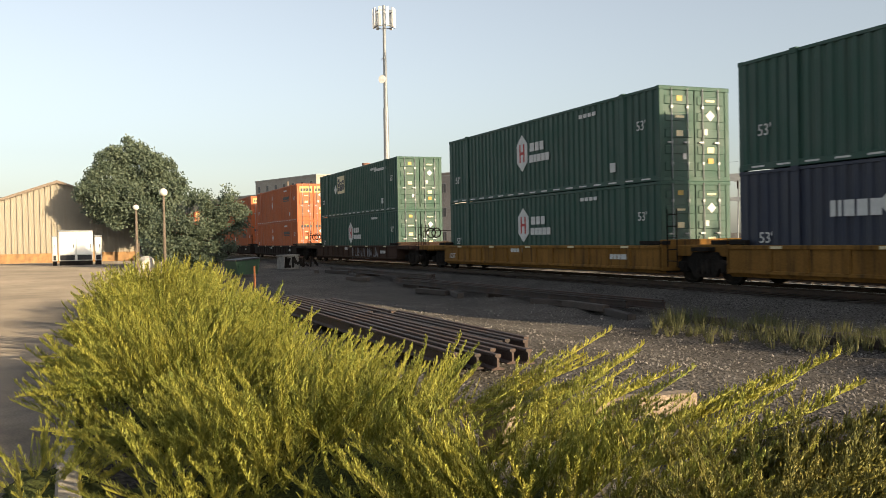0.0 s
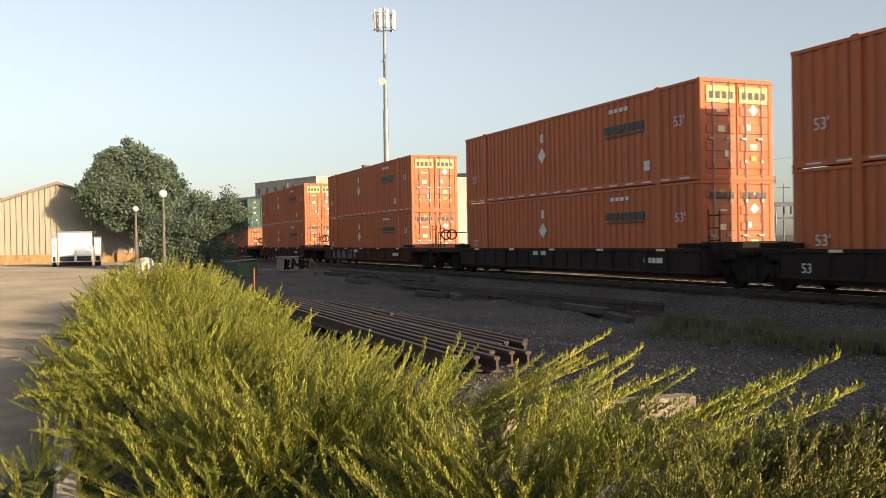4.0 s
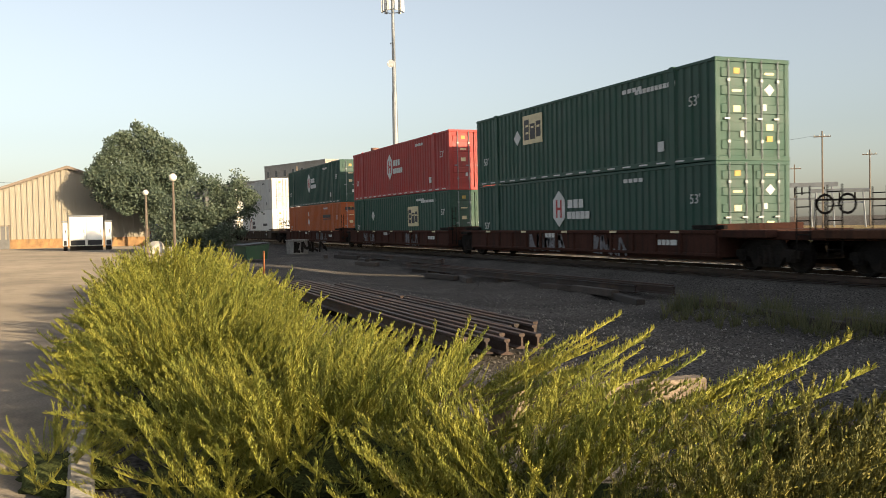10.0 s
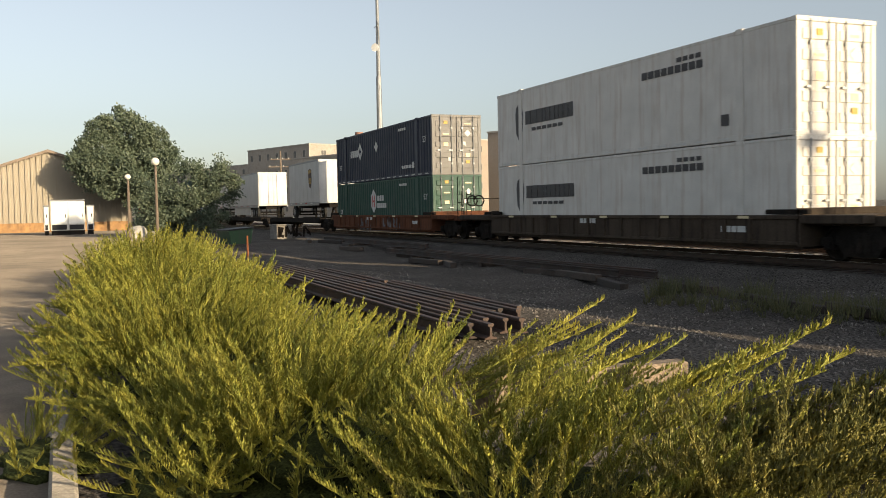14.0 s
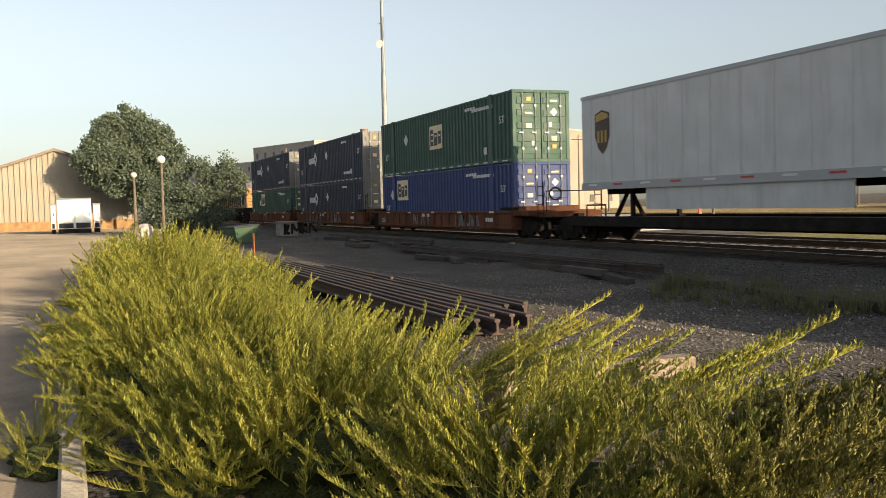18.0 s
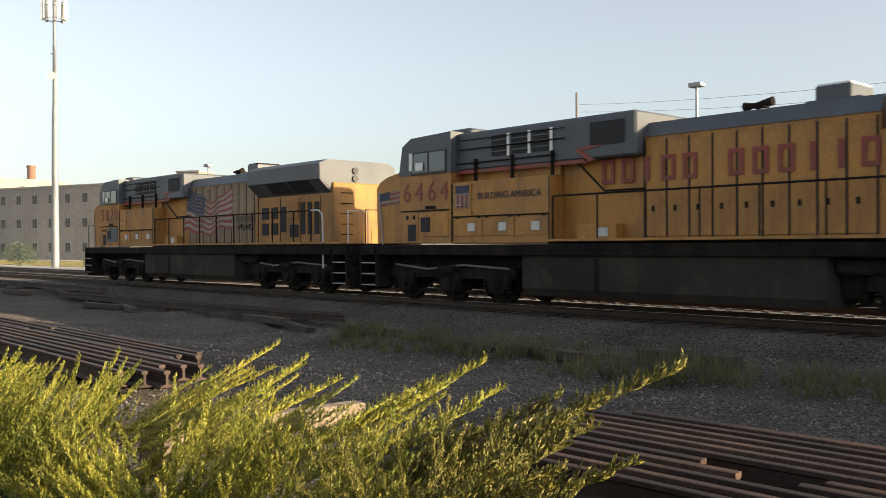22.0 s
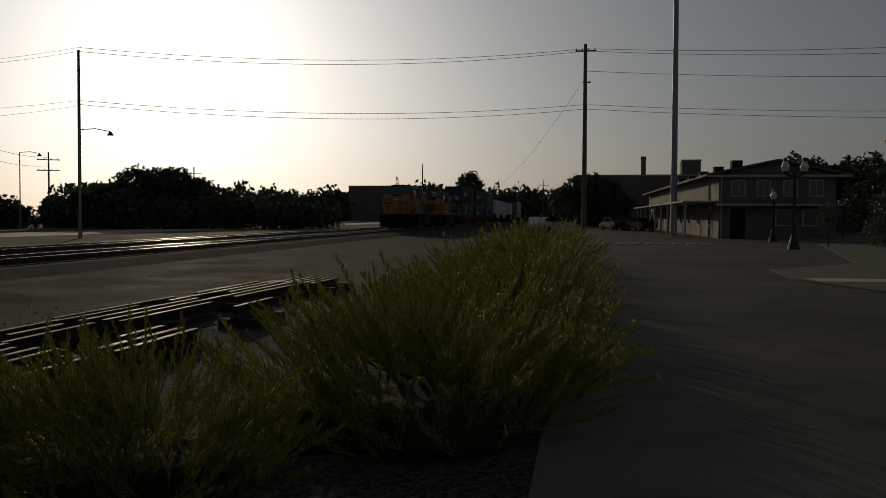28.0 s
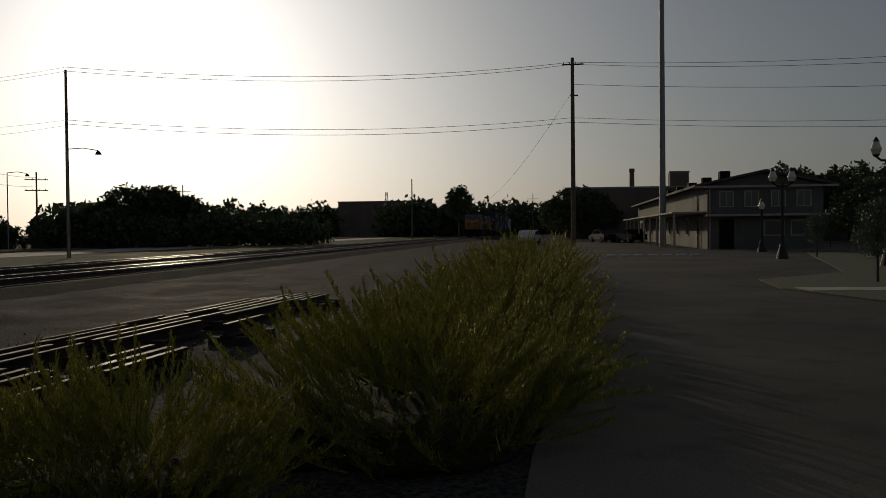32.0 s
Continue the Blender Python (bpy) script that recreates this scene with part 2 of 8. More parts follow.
GRIME = mat("grimy_underframe_steel", (0.022, 0.019, 0.017), 0.8, 0.0, vary=0.4, scale=2, grain=0.3, fine=25, bump=0.3, dull=True,
            dirt=(0.06, 0.045, 0.033), dirt_amount=0.5)
WHITE = mat("white_paint", (0.78, 0.77, 0.74), 0.5, vary=0.06, scale=2, dirt=(0.4, 0.35, 0.28), dirt_amount=0.25)
MARK = mat("white_marking", (0.56, 0.56, 0.54), 0.6, vary=0.12, scale=4)
CREAM = mat("cream_marking", (0.66, 0.56, 0.34), 0.6, vary=0.12, scale=4)
DARKMARK = mat("dark_marking", (0.035, 0.033, 0.035), 0.6, vary=0.2, scale=4)
REDMARK = mat("red_marking", (0.42, 0.035, 0.03), 0.6, vary=0.15, scale=4)
GLASS = glass_mat("dark_glass")

# ---- ground ----
RAIL_TOP, DECK_Z = 0.16, 0.28
TRACK_Y, TRACK2_Y = 17.8, 22.6


def ground_height(x, y):
    """The yard falls away from the lot to the tracks, with a low ridge of loose gravel before them, and the land beyond them lies as low."""
    soft = lambda a, b, v: (lambda u: u * u * (3 - 2 * u))(min(max((v - a) / (b - a), 0.0), 1.0))
    z = -0.29 * soft(6.4, 9.5, y) * soft(-42, -33, x)
    ridge = math.exp(-((y - 12.6) / 1.6) ** 2) * (abs(x) < 70)
    z += ridge * (0.05 + 0.12 * noise.noise((x * 0.35, y * 0.5, 3.0)) + 0.07 * noise.noise((x * 1.1, y * 1.3, 7.0)))
    if 3.5 < y < 15 and abs(x) < 70:
        z += 0.025 * noise.noise((x * 0.9, y * 0.9, 1.0)) + 0.012 * noise.noise((x * 3.1, y * 3.1, 5.0))
    return z - 0.03


def ground():
    xs = [-2400, -1200, -600, -300, -150, -100] + [-60 + i * 1.5 for i in range(20)] + [-30 + i * 0.4 for i in range(150)] \
        + [30 + i * 2.0 for i in range(16)] + [70, 100, 150, 300, 600, 1200, 2400]
    ys = [-2400, -1200, -600, -200, -100, -40, -10] + [0 + i * 0.4 for i in range(70)] + [30, 34, 40, 50, 70, 100, 150, 300, 600, 1200, 2400]
    vs = [(x, y, ground_height(x, y) if y > 0 else -0.03) for x in xs for y in ys]
    n = len(ys)
    fs = [(i * n + j, (i + 1) * n + j, (i + 1) * n + j + 1, i * n + j + 1) for i in range(len(xs) - 1) for j in range(n - 1)]
    me = bpy.data.meshes.new("ground")
    me.from_pydata(vs, [], fs)
    smooth(me, 180)
    ob = part("ground", me, BALLAST)
    tagged(ob, "grey gravel and dirt of a rail yard, reaching the horizon", "ground", kind="structure")


def slab(name, outline, z0, z1, material, label, category):
    ob = part(name, Shape().prism(outline, z0, z1, "z"), material)
    return tagged(ob, label, category, kind="structure")


ground()
slab("lot_pavement", [(-140, -60), (110, -60), (110, -1.4), (60, -0.9), (12, -0.1), (6.5, 0.25), (3, 0.3), (-3, 0.05), (-7, 0.1), (-30, 0.5), (-34, 4.6),
                      (-60, 5.6), (-140, 6.5)], -0.2, 0.0, LOT, "worn grey asphalt of a parking lot with pale patches", "pavement")
TALLGRASS = mat("tall_dry_grass", (0.25, 0.19, 0.1), 0.95, dull=True, vary=0.35, scale=0.2, grain=0.5, fine=5, bump=1.0, depth=0.15)
# beyond the tracks, on the lower land and on the level land to the west
for x0, x1, dz in ((-300, -40.2, 0.0), (-40, 900, -0.29)):
    slab("road", [(x0, 26.6), (x1, 26.6), (x1, 30.2), (x0, 30.2)], dz - 0.2, dz, CONCRETE, "pale concrete road beyond the tracks", "road")
    slab("grass_verge", [(x0, 30.3), (x1, 30.3), (x1, 43.6), (x0, 43.6)], dz - 0.2, dz + 0.02, DRYGRASS, "strip of dry mown grass beside the road", "grass")
    slab("far_road", [(x0, 43.8), (x1, 43.8), (x1, 54.5), (x0, 54.5)], dz - 0.2, dz + 0.03, CONCRETE, "pale concrete highway behind the verge", "road")
    slab("far_field", [(x0, 57.0), (x1, 57.0), (x1, 105), (x0, 105)], dz - 0.2, dz + 0.12, TALLGRASS, "field of tall dry tan grass", "field")


def kerb():
    s = Shape()
    for i in range(4):
        x = -5.0 - i * 1.8
        s.box(x - 1.77, 0.02 - 0.012 * i, -0.1, x, 0.17 - 0.012 * i, 0.14, 0.02)
    tagged(part("kerb", s, mat("worn_kerb_concrete", (0.26, 0.235, 0.2), 0.92, vary=0.25, scale=2, grain=0.25, fine=40, bump=0.4, dull=True)), "worn concrete kerb along the planting bed", "kerb", kind="structure")


kerb()


# ---- tracks ----
def rail_profile(w=0.15, h=0.18):
    return [(-w / 2, 0), (w / 2, 0), (w / 2, 0.015), (0.014, 0.035), (0.014, h - 0.045), (0.036, h - 0.03), (0.036, h - 0.004), (0.03, h),
            (-0.03, h), (-0.036, h - 0.004), (-0.036, h - 0.03), (-0.014, h - 0.045), (-0.014, 0.035), (-w / 2, 0.015)]


def track(y, name, label, stone):
    t = thing(name, label, "railway track", kind="structure")
    bed = Shape()
    wide = 3.02 if y > 20 else 1.75
    top = RAIL_TOP - 0.21
    bed.prism([(y - wide - 0.75 * (wide < 2) - 0.03, top - 0.33), (y - wide, top + 0.012 * (wide > 2)), (y + 1.75, top), (y + 2.4, top - 0.33)], -600, 900, "x")
    part("ballast_bed", bed, stone, t)
    for s in (-1, 1):
        yy = y + s * 0.7525
        web = Shape().prism([(yy + u, RAIL_TOP - 0.18 + w) for u, w in rail_profile()], -600, 900, "x")
        r = part("rail", web, RUST, t)
        part("railhead", Shape().box(-600, yy - 0.03, RAIL_TOP - 0.004, 900, yy + 0.03, RAIL_TOP + 0.002), STEEL, r, "bright worn steel running surface")
    me = shared("tie", lambda: Shape().box(-0.11, -1.3, 0, 0.11, 1.3, 0.115, 0.012))
    for i in range(150):
        part("tie", me, TIE, t, at=(-34 + i * 0.52, y + 0.03 * math.sin(i * 2.3), RAIL_TOP - 0.292), turn=(0, 0, 0.6 * math.sin(i * 1.7)))
    return t


track(TRACK_Y, "railway_track", "main railway track with polished rails on timber ties and dark ballast", BALLAST)
track(TRACK2_Y, "railway_track", "second railway track behind the main one, on paler ballast", PALE_BALLAST)


# ---- stacked rails beside the track ----
def rail_stick(length):
    return shared("stick_%g" % length, lambda: Shape().prism(rail_profile(), -length / 2, length / 2, "x"))


def pile(x, y, count, length, layers=1, turn=0.0, pitch=0.165, seed=1, spread=0.3, broken=0.0, lift=0.105):
    rnd = random.Random(seed)
    t = thing("rail_stack", "stack of rusty steel rails on dark timbers", "rail stack", "rail stacks", at=(x, y, ground_height(x, y) + 0.03 if y > 8 else 0), rz=turn)
    for k in range(3):
        sx = (k - 1) * length * 0.36
        part("bearer", shared("bearer_%d" % count, lambda: Shape().box(-0.1, -count * pitch / 2 - 0.15, -0.03, 0.1, count * pitch / 2 + 0.15, 0.1, 0.01)),
             TIE, t, at=(sx, 0, 0.0), turn=(0, 0, rnd.uniform(-3, 3)))
    for layer in range(layers):
        for i in range(count - layer):
            yy = (i - (count - layer - 1) / 2) * pitch
            if rnd.random() < broken:
                # cut lengths with a gap between them
                a = round(length * rnd.choice((0.28, 0.36, 0.45)), 2)
                b = round(length - a - length * rnd.choice((0.08, 0.16, 0.24)), 2)
                for l, x0 in ((a, -length / 2 + a / 2), (b, length / 2 - b / 2)):
                    part("rail", rail_stick(l), PILED, t, at=(x0 + rnd.uniform(-0.2, 0.2), yy + rnd.uniform(-0.03, 0.03), lift), turn=(rnd.uniform(-8, 8), 0, rnd.uniform(-0.8, 0.8)))
                continue
            part("rail", rail_stick(length), PILED, t, at=(rnd.uniform(-spread, spread), yy, lift + layer * 0.185),
                 turn=(0, 0, rnd.uniform(-0.25, 0.25)))
    return t


pile(-16.3, 4.72, 6, 12.6, 1, -0.6, 0.17, 3, 0.5)
pile(-13.4, 5.44, 4, 5.2, 1, -0.7, 0.17, 5, 0.25)
pile(-18.2, 5.45, 3, 4.4, 1, -1.0, 0.19, 6, 0.2)
pile(-2.4, 5.42, 11, 4.6, 1, 1.8, 0.18, 8, 0.42, 0.2)
pile(4.1, 5.6, 9, 8.3, 1, -0.6, 0.22, 9, 0.25, 0.4)
pile(9.2, 6.05, 3, 2.6, 1, -1.0, 0.3, 11, 0.3, 0.2, 0.03)
pile(8.7, 4.6, 3, 3.2, 1, -2.0, 0.22, 12, 0.4, 0.5, 0.03)
pile(14.2, 5.85, 5, 7.0, 1, -2.5, 0.24, 10, 0.5, 0.7, 0.03)
pile(12.6, 4.5, 1, 1.4, 1, -2.0, 0.22, 17, 0.1)
pile(18.2, 5.35, 5, 1.7, 1, -3.0, 0.2, 13, 0.3, 0.0, 0.03)
pile(-26.0, 12.6, 3, 16.0, 1, 1.0, 0.4, 14, 1.2)
pile(-40.0, 12.8, 2, 14.0, 1, 0.5, 0.35, 15, 1.2)


def timber(x, y, l, turn, h=0.2, z=0.0, material=None, name="timber", label="sun-bleached timber lying on the gravel"):
    t = part(name, Shape().box(-l / 2, -0.1, 0, l / 2, 0.1, h, 0.015), material or mat("bleached_timber", (0.27, 0.205, 0.145), 0.92, vary=0.3, scale=5, grain=0.35, fine=30, bump=0.6, dirt=(0.1, 0.075, 0.05), dirt_amount=0.8))
    t.matrix_basis = pose(x, y, z, 0, 0, turn)
    return tagged(t, label, "timber")


timber(-7.2, 4.85, 1.1, 86, 0.18, -0.03)
timber(-7.6, 3.9, 2.0, 60, 0.16, -0.02, TIE, "railway_tie", "dark old railway tie lying on the gravel")
block = part("timber_block", Shape().box(-0.13, -0.1, 0, 0.13, 0.1, 0.4, 0.025), MATS["bleached_timber"])
block.matrix_basis = pose(-6.4, 3.05, 0.0, 0, 5, 25)
tagged(block, "pale sawn timber block standing at the hedge", "block")




# ---- train ----
# distance that the train has gone, by seconds
RUN = [(0, 0.0), (1, 22.0), (2, 43.9), (3, 65.6), (4, 87.3), (5, 109.0), (6, 130.9), (7, 153.0), (8, 175.2), (9, 197.2), (10, 219.3),
       (11, 241.4), (12, 263.7), (13, 286.2), (14, 308.5), (15, 330.7), (16, 352.9), (17, 375.2), (18, 397.6), (19, 420.1), (20, 442.9),
       (21, 465.8), (22, 487.8), (23, 509.6), (24, 531.3), (24.4, 540.0), (25, 553.7), (26, 576.5), (27, 599.0),
       (28, 621.3), (29, 643.6), (30, 665.9), (31, 688.2), (32, 710.5)]
ROLLING = []


def rolling(ob, s, y=TRACK_Y, z=DECK_Z, rz=0):
    """Puts a thing of the train at its start; motions() then rolls it."""
    ob.matrix_basis = pose(s, y, z, 0, 0, rz)
    ROLLING.append((ob, s, y, z, rz))
    return ob


BOX_L, BOX_W, BOX_H = 16.15, 2.59, 2.87


def corrugated(x0, x1, z0, z1, pitch=0.36, d=0.045):
    """A corrugated sheet in the plane y = 0, waves along x, outer faces at y = 0."""
    n = max(1, round((x1 - x0) / pitch))
    p = (x1 - x0) / n
    line = []
    for i in range(n):
        a = x0 + i * p
        line += [(a, 0), (a + p * 0.36, 0), (a + p * 0.5, d), (a + p * 0.86, d)]
    line.append((x1, 0))
    k = len(line)
    vs = [(x, y, z) for z in (z0, z1) for x, y in line]
    return Shape().add(vs, [(i, i + 1, k + i + 1, k + i) for i in range(k - 1)])


def container_meshes():
    h, w, half = BOX_H, BOX_W / 2, BOX_L / 2
    m = {}
    m["side"] = shared("container_side", lambda: corrugated(-half + 0.15, half - 0.15, 0.16, h - 0.1))
    m["flat"] = shared("container_flat_side", lambda: Shape().box(-half + 0.15, 0.0, 0.16, half - 0.15, 0.03, h - 0.1))
    m["roof"] = shared("container_roof", lambda: Shape().box(-half + 0.05, -w + 0.03, h - 0.06, half - 0.05, w - 0.03, h - 0.02))
    m["post"] = shared("container_post", lambda: Shape().box(-0.08, -0.08, 0, 0.08, 0.08, h, 0.012).box(-0.09, -0.09, 0, 0.09, 0.09, 0.12, 0.01)
                       .box(-0.09, -0.09, h - 0.12, 0.09, 0.09, h, 0.01))
    m["mid_post"] = shared("container_mid_post", lambda: Shape().box(-0.14, -0.03, 0, 0.14, 0.06, h, 0.01).box(-0.11, -0.045, h - 0.13, 0.11, 0.08, h + 0.02, 0.01))
    m["top_rail"] = shared("container_top_rail", lambda: Shape().box(-half + 0.09, -0.03, h - 0.1, half - 0.09, 0.05, h - 0.01, 0.01))
    m["bottom_rail"] = shared("container_bottom_rail", lambda: Shape().box(-half + 0.09, -0.035, 0.02, half - 0.09, 0.06, 0.18, 0.012))
    m["front"] = shared("container_front", lambda: Shape().box(-0.03, -w + 0.1, 0.1, 0.03, w - 0.1, h - 0.08))
    def door():
        s = Shape().box(-0.03, 0.02, 0.14, 0.0, w - 0.12, h - 0.12, 0.006)
        for k in range(5):
            z = 0.32 + k * 0.5
            s.box(0.0, 0.09, z, 0.03, w - 0.2, z + 0.26, 0.012)
        return s
    m["door"] = shared("container_door", door)
    m["bar"] = shared("container_lock_bar", lambda: Shape().tube((0, 0, 0.06), (0, 0, h - 0.06), 0.02, n=6).box(-0.02, -0.16, 1.15, 0.03, 0.02, 1.2)
                      .box(-0.03, -0.04, 0.5, 0.02, 0.04, 0.58).box(-0.03, -0.04, 2.2, 0.02, 0.04, 2.28))
    m["sill"] = shared("container_sill", lambda: Shape().box(-0.05, -w + 0.09, 0.0, 0.03, w - 0.09, 0.14, 0.01))
    m["header"] = shared("container_header", lambda: Shape().box(-0.05, -w + 0.09, h - 0.12, 0.03, w - 0.09, h, 0.01))
    return m


def rect(name, w, h, material, parent, x, z, y, label="", lean=0.0):
    """A thin painted panel on a side that faces -y."""
    me = shared("panel_%g_%g" % (w, h), lambda: Shape().box(-w / 2, -0.006, -h / 2, w / 2, 0.006, h / 2))
    return part(name, me, material, parent, label, (x, y, z), (0, lean, 0))


def poly(name, key, pts, material, parent, x, z, y, label=""):
    return part(name, shared(key, lambda: Shape().prism(pts, -0.006, 0.006)), material, parent, label, (x, y, z))


def ring(r0, r1, n=4, a0=0.0):
    """A flat ring of n sides in the plane y = 0."""
    s = Shape()
    for i in range(n):
        a, b = a0 + 2 * math.pi * i / n, a0 + 2 * math.pi * (i + 1) / n
        q = [(math.cos(a) * r1, math.sin(a) * r1), (math.cos(b) * r1, math.sin(b) * r1), (math.cos(b) * r0, math.sin(b) * r0), (math.cos(a) * r0, math.sin(a) * r0)]
        s.prism(q, -0.006, 0.006)
    return s


def words(parent, x, z, y, widths, h, material, gap=0.09, name="lettering"):
    """Writing that cannot be read, or a trade name, as plain bars."""
    for w in widths:
        rect(name, w, h, material, parent, x + w / 2, z, y)
        x += w + gap


HEX = [(0.0, 0.62), (0.38, 0.3), (0.38, -0.3), (0.0, -0.62), (-0.38, -0.3), (-0.38, 0.3)]


def emblem(kind, c, y, at=None):
    """The trade marks as plain shapes. y is the outer face; x runs along the side."""
    if kind == "house":
        hx = -0.8 if at is None else at
        poly("emblem", "hexagon_badge", [(u * 1.15, v * 1.15) for u, v in HEX], MARK, c, hx, 1.65, y, "white hexagonal emblem")
        for dx in (-0.16, 0.16):
            rect("emblem_bar", 0.1, 0.7, REDMARK, c, hx + dx, 1.65, y - 0.008)
        rect("emblem_bar", 0.26, 0.1, REDMARK, c, hx, 1.65, y - 0.008)
        words(c, hx + 0.65, 1.82, y, (0.32, 0.28, 0.28), 0.32, MARK)
        words(c, hx + 0.6, 1.38, y, (0.29, 0.22, 0.27, 0.27, 0.27), 0.28, MARK, 0.05)
    elif kind in ("letters", "low_letters"):
        px, pz = (-2.8 if kind == "letters" else -4.8, 2.0) if at is None else (at, 1.6)
        rect("emblem", 1.6, 1.12, CREAM, c, px, pz, y, "cream panel emblem")
        for x, w, h, z in ((-0.48, 0.4, 0.78, 0), (0.02, 0.42, 0.6, -0.09), (0.5, 0.36, 0.6, -0.03)):
            rect("emblem_bar", w, h, DARKMARK, c, px + x, pz + z, y - 0.008)
        for x, z in ((-0.42, 0.15), (-0.42, -0.13), (0.02, 0.07), (0.5, 0.07)):
            rect("emblem_bar", 0.22, 0.08, CREAM, c, px + x, pz + z, y - 0.015)
        part("diamond", shared("diamond", lambda: ring(0.0, 0.3, 4)), MARK, c, "", (-4.1 if kind == "letters" else -6.4, y, 1.75))
        words(c, 4.2, 2.4, y, (0.16,) * 10, 0.14, MARK, 0.05)
    elif kind == "orange":
        words(c, 3.2, 1.9, y, (0.22, 0.2, 0.22, 0.22, 0.2, 0.2, 0.22, 0.22, 0.2), 0.24, DARKMARK, 0.03)
        rect("lettering", 2.1, 0.07, DARKMARK, c, 4.3, 1.68, y)
        part("diamond", shared("diamond", lambda: ring(0.0, 0.3, 4)), MARK, c, "", (-1.1, y, 1.5))
        rect("placard", 0.2, 0.32, MARK, c, -1.1, 2.15, y)
    elif kind == "diamond":
        words(c, -5.0, 1.72, y, (0.16, 0.1, 0.3, 0.3, 0.3), 0.4, MARK, 0.07)
        part("emblem", shared("diamond_ring", lambda: ring(0.22, 0.5, 4)), MARK, c, "white diamond ring emblem", (-3.15, y, 1.8))
        part("diamond", shared("diamond", lambda: ring(0.0, 0.3, 4)), MARK, c, "", (-0.2, y, 1.9))
        words(c, 3.9, 0.55, y, (0.25, 0.2, 0.3, 0.35), 0.16, MARK)
    elif kind == "blue":
        blue = mat("faded_blue_marking", (0.12, 0.3, 0.42), 0.7, vary=0.4, scale=3)
        words(c, -5.6, 2.05, y, (0.7, 0.75, 0.7), 0.65, blue, 0.12)
        words(c, -5.6, 1.5, y, (0.24,) * 9, 0.22, blue, 0.03)
    elif kind == "crest":
        poly("emblem", "crest", [(-0.3, 0.35), (-0.22, 0.6), (0, 0.75), (0.22, 0.6), (0.3, 0.35), (0.24, -0.4), (0, -0.7), (-0.24, -0.4)], DARKMARK, c, -6.2, 1.6, y, "dark crest emblem")
        words(c, -5.7, 1.75, y, (0.4, 0.45, 0.4, 0.2, 0.3, 0.3, 0.25, 0.3, 0.3, 0.3), 0.5, DARKMARK, 0.03)
        words(c, -5.2, 1.3, y, (0.3,) * 6, 0.12, DARKMARK)
        words(c, 1.8, 2.25, y, (0.26,) * 9, 0.22, DARKMARK, 0.06)
    elif kind == "roof_house":
        red = REDMARK
        poly("emblem", "house_outline", [(-0.5, -0.6), (-0.5, 0.15), (0, 0.65), (0.5, 0.15), (0.5, -0.6), (0.42, -0.6), (0.42, 0.1), (0, 0.54), (-0.42, 0.1), (-0.42, -0.6)], red, c, -2.9, 1.5, y, "red house outline emblem")
        words(c, -2.0, 1.6, y, (0.35, 0.3, 0.3), 0.36, DARKMARK)
        words(c, -2.1, 1.15, y, (0.3, 0.24, 0.28, 0.28, 0.28), 0.28, DARKMARK, 0.05)
        words(c, 3.6, 1.4, y, (0.28,) * 6, 0.25, DARKMARK, 0.05)


def tape():
    s = Shape()
    for i in range(17):
        x = -7.6 + i * 0.92
        s.box(x, -0.004, -0.022, x + 0.45, 0.004, 0.022)
    return s


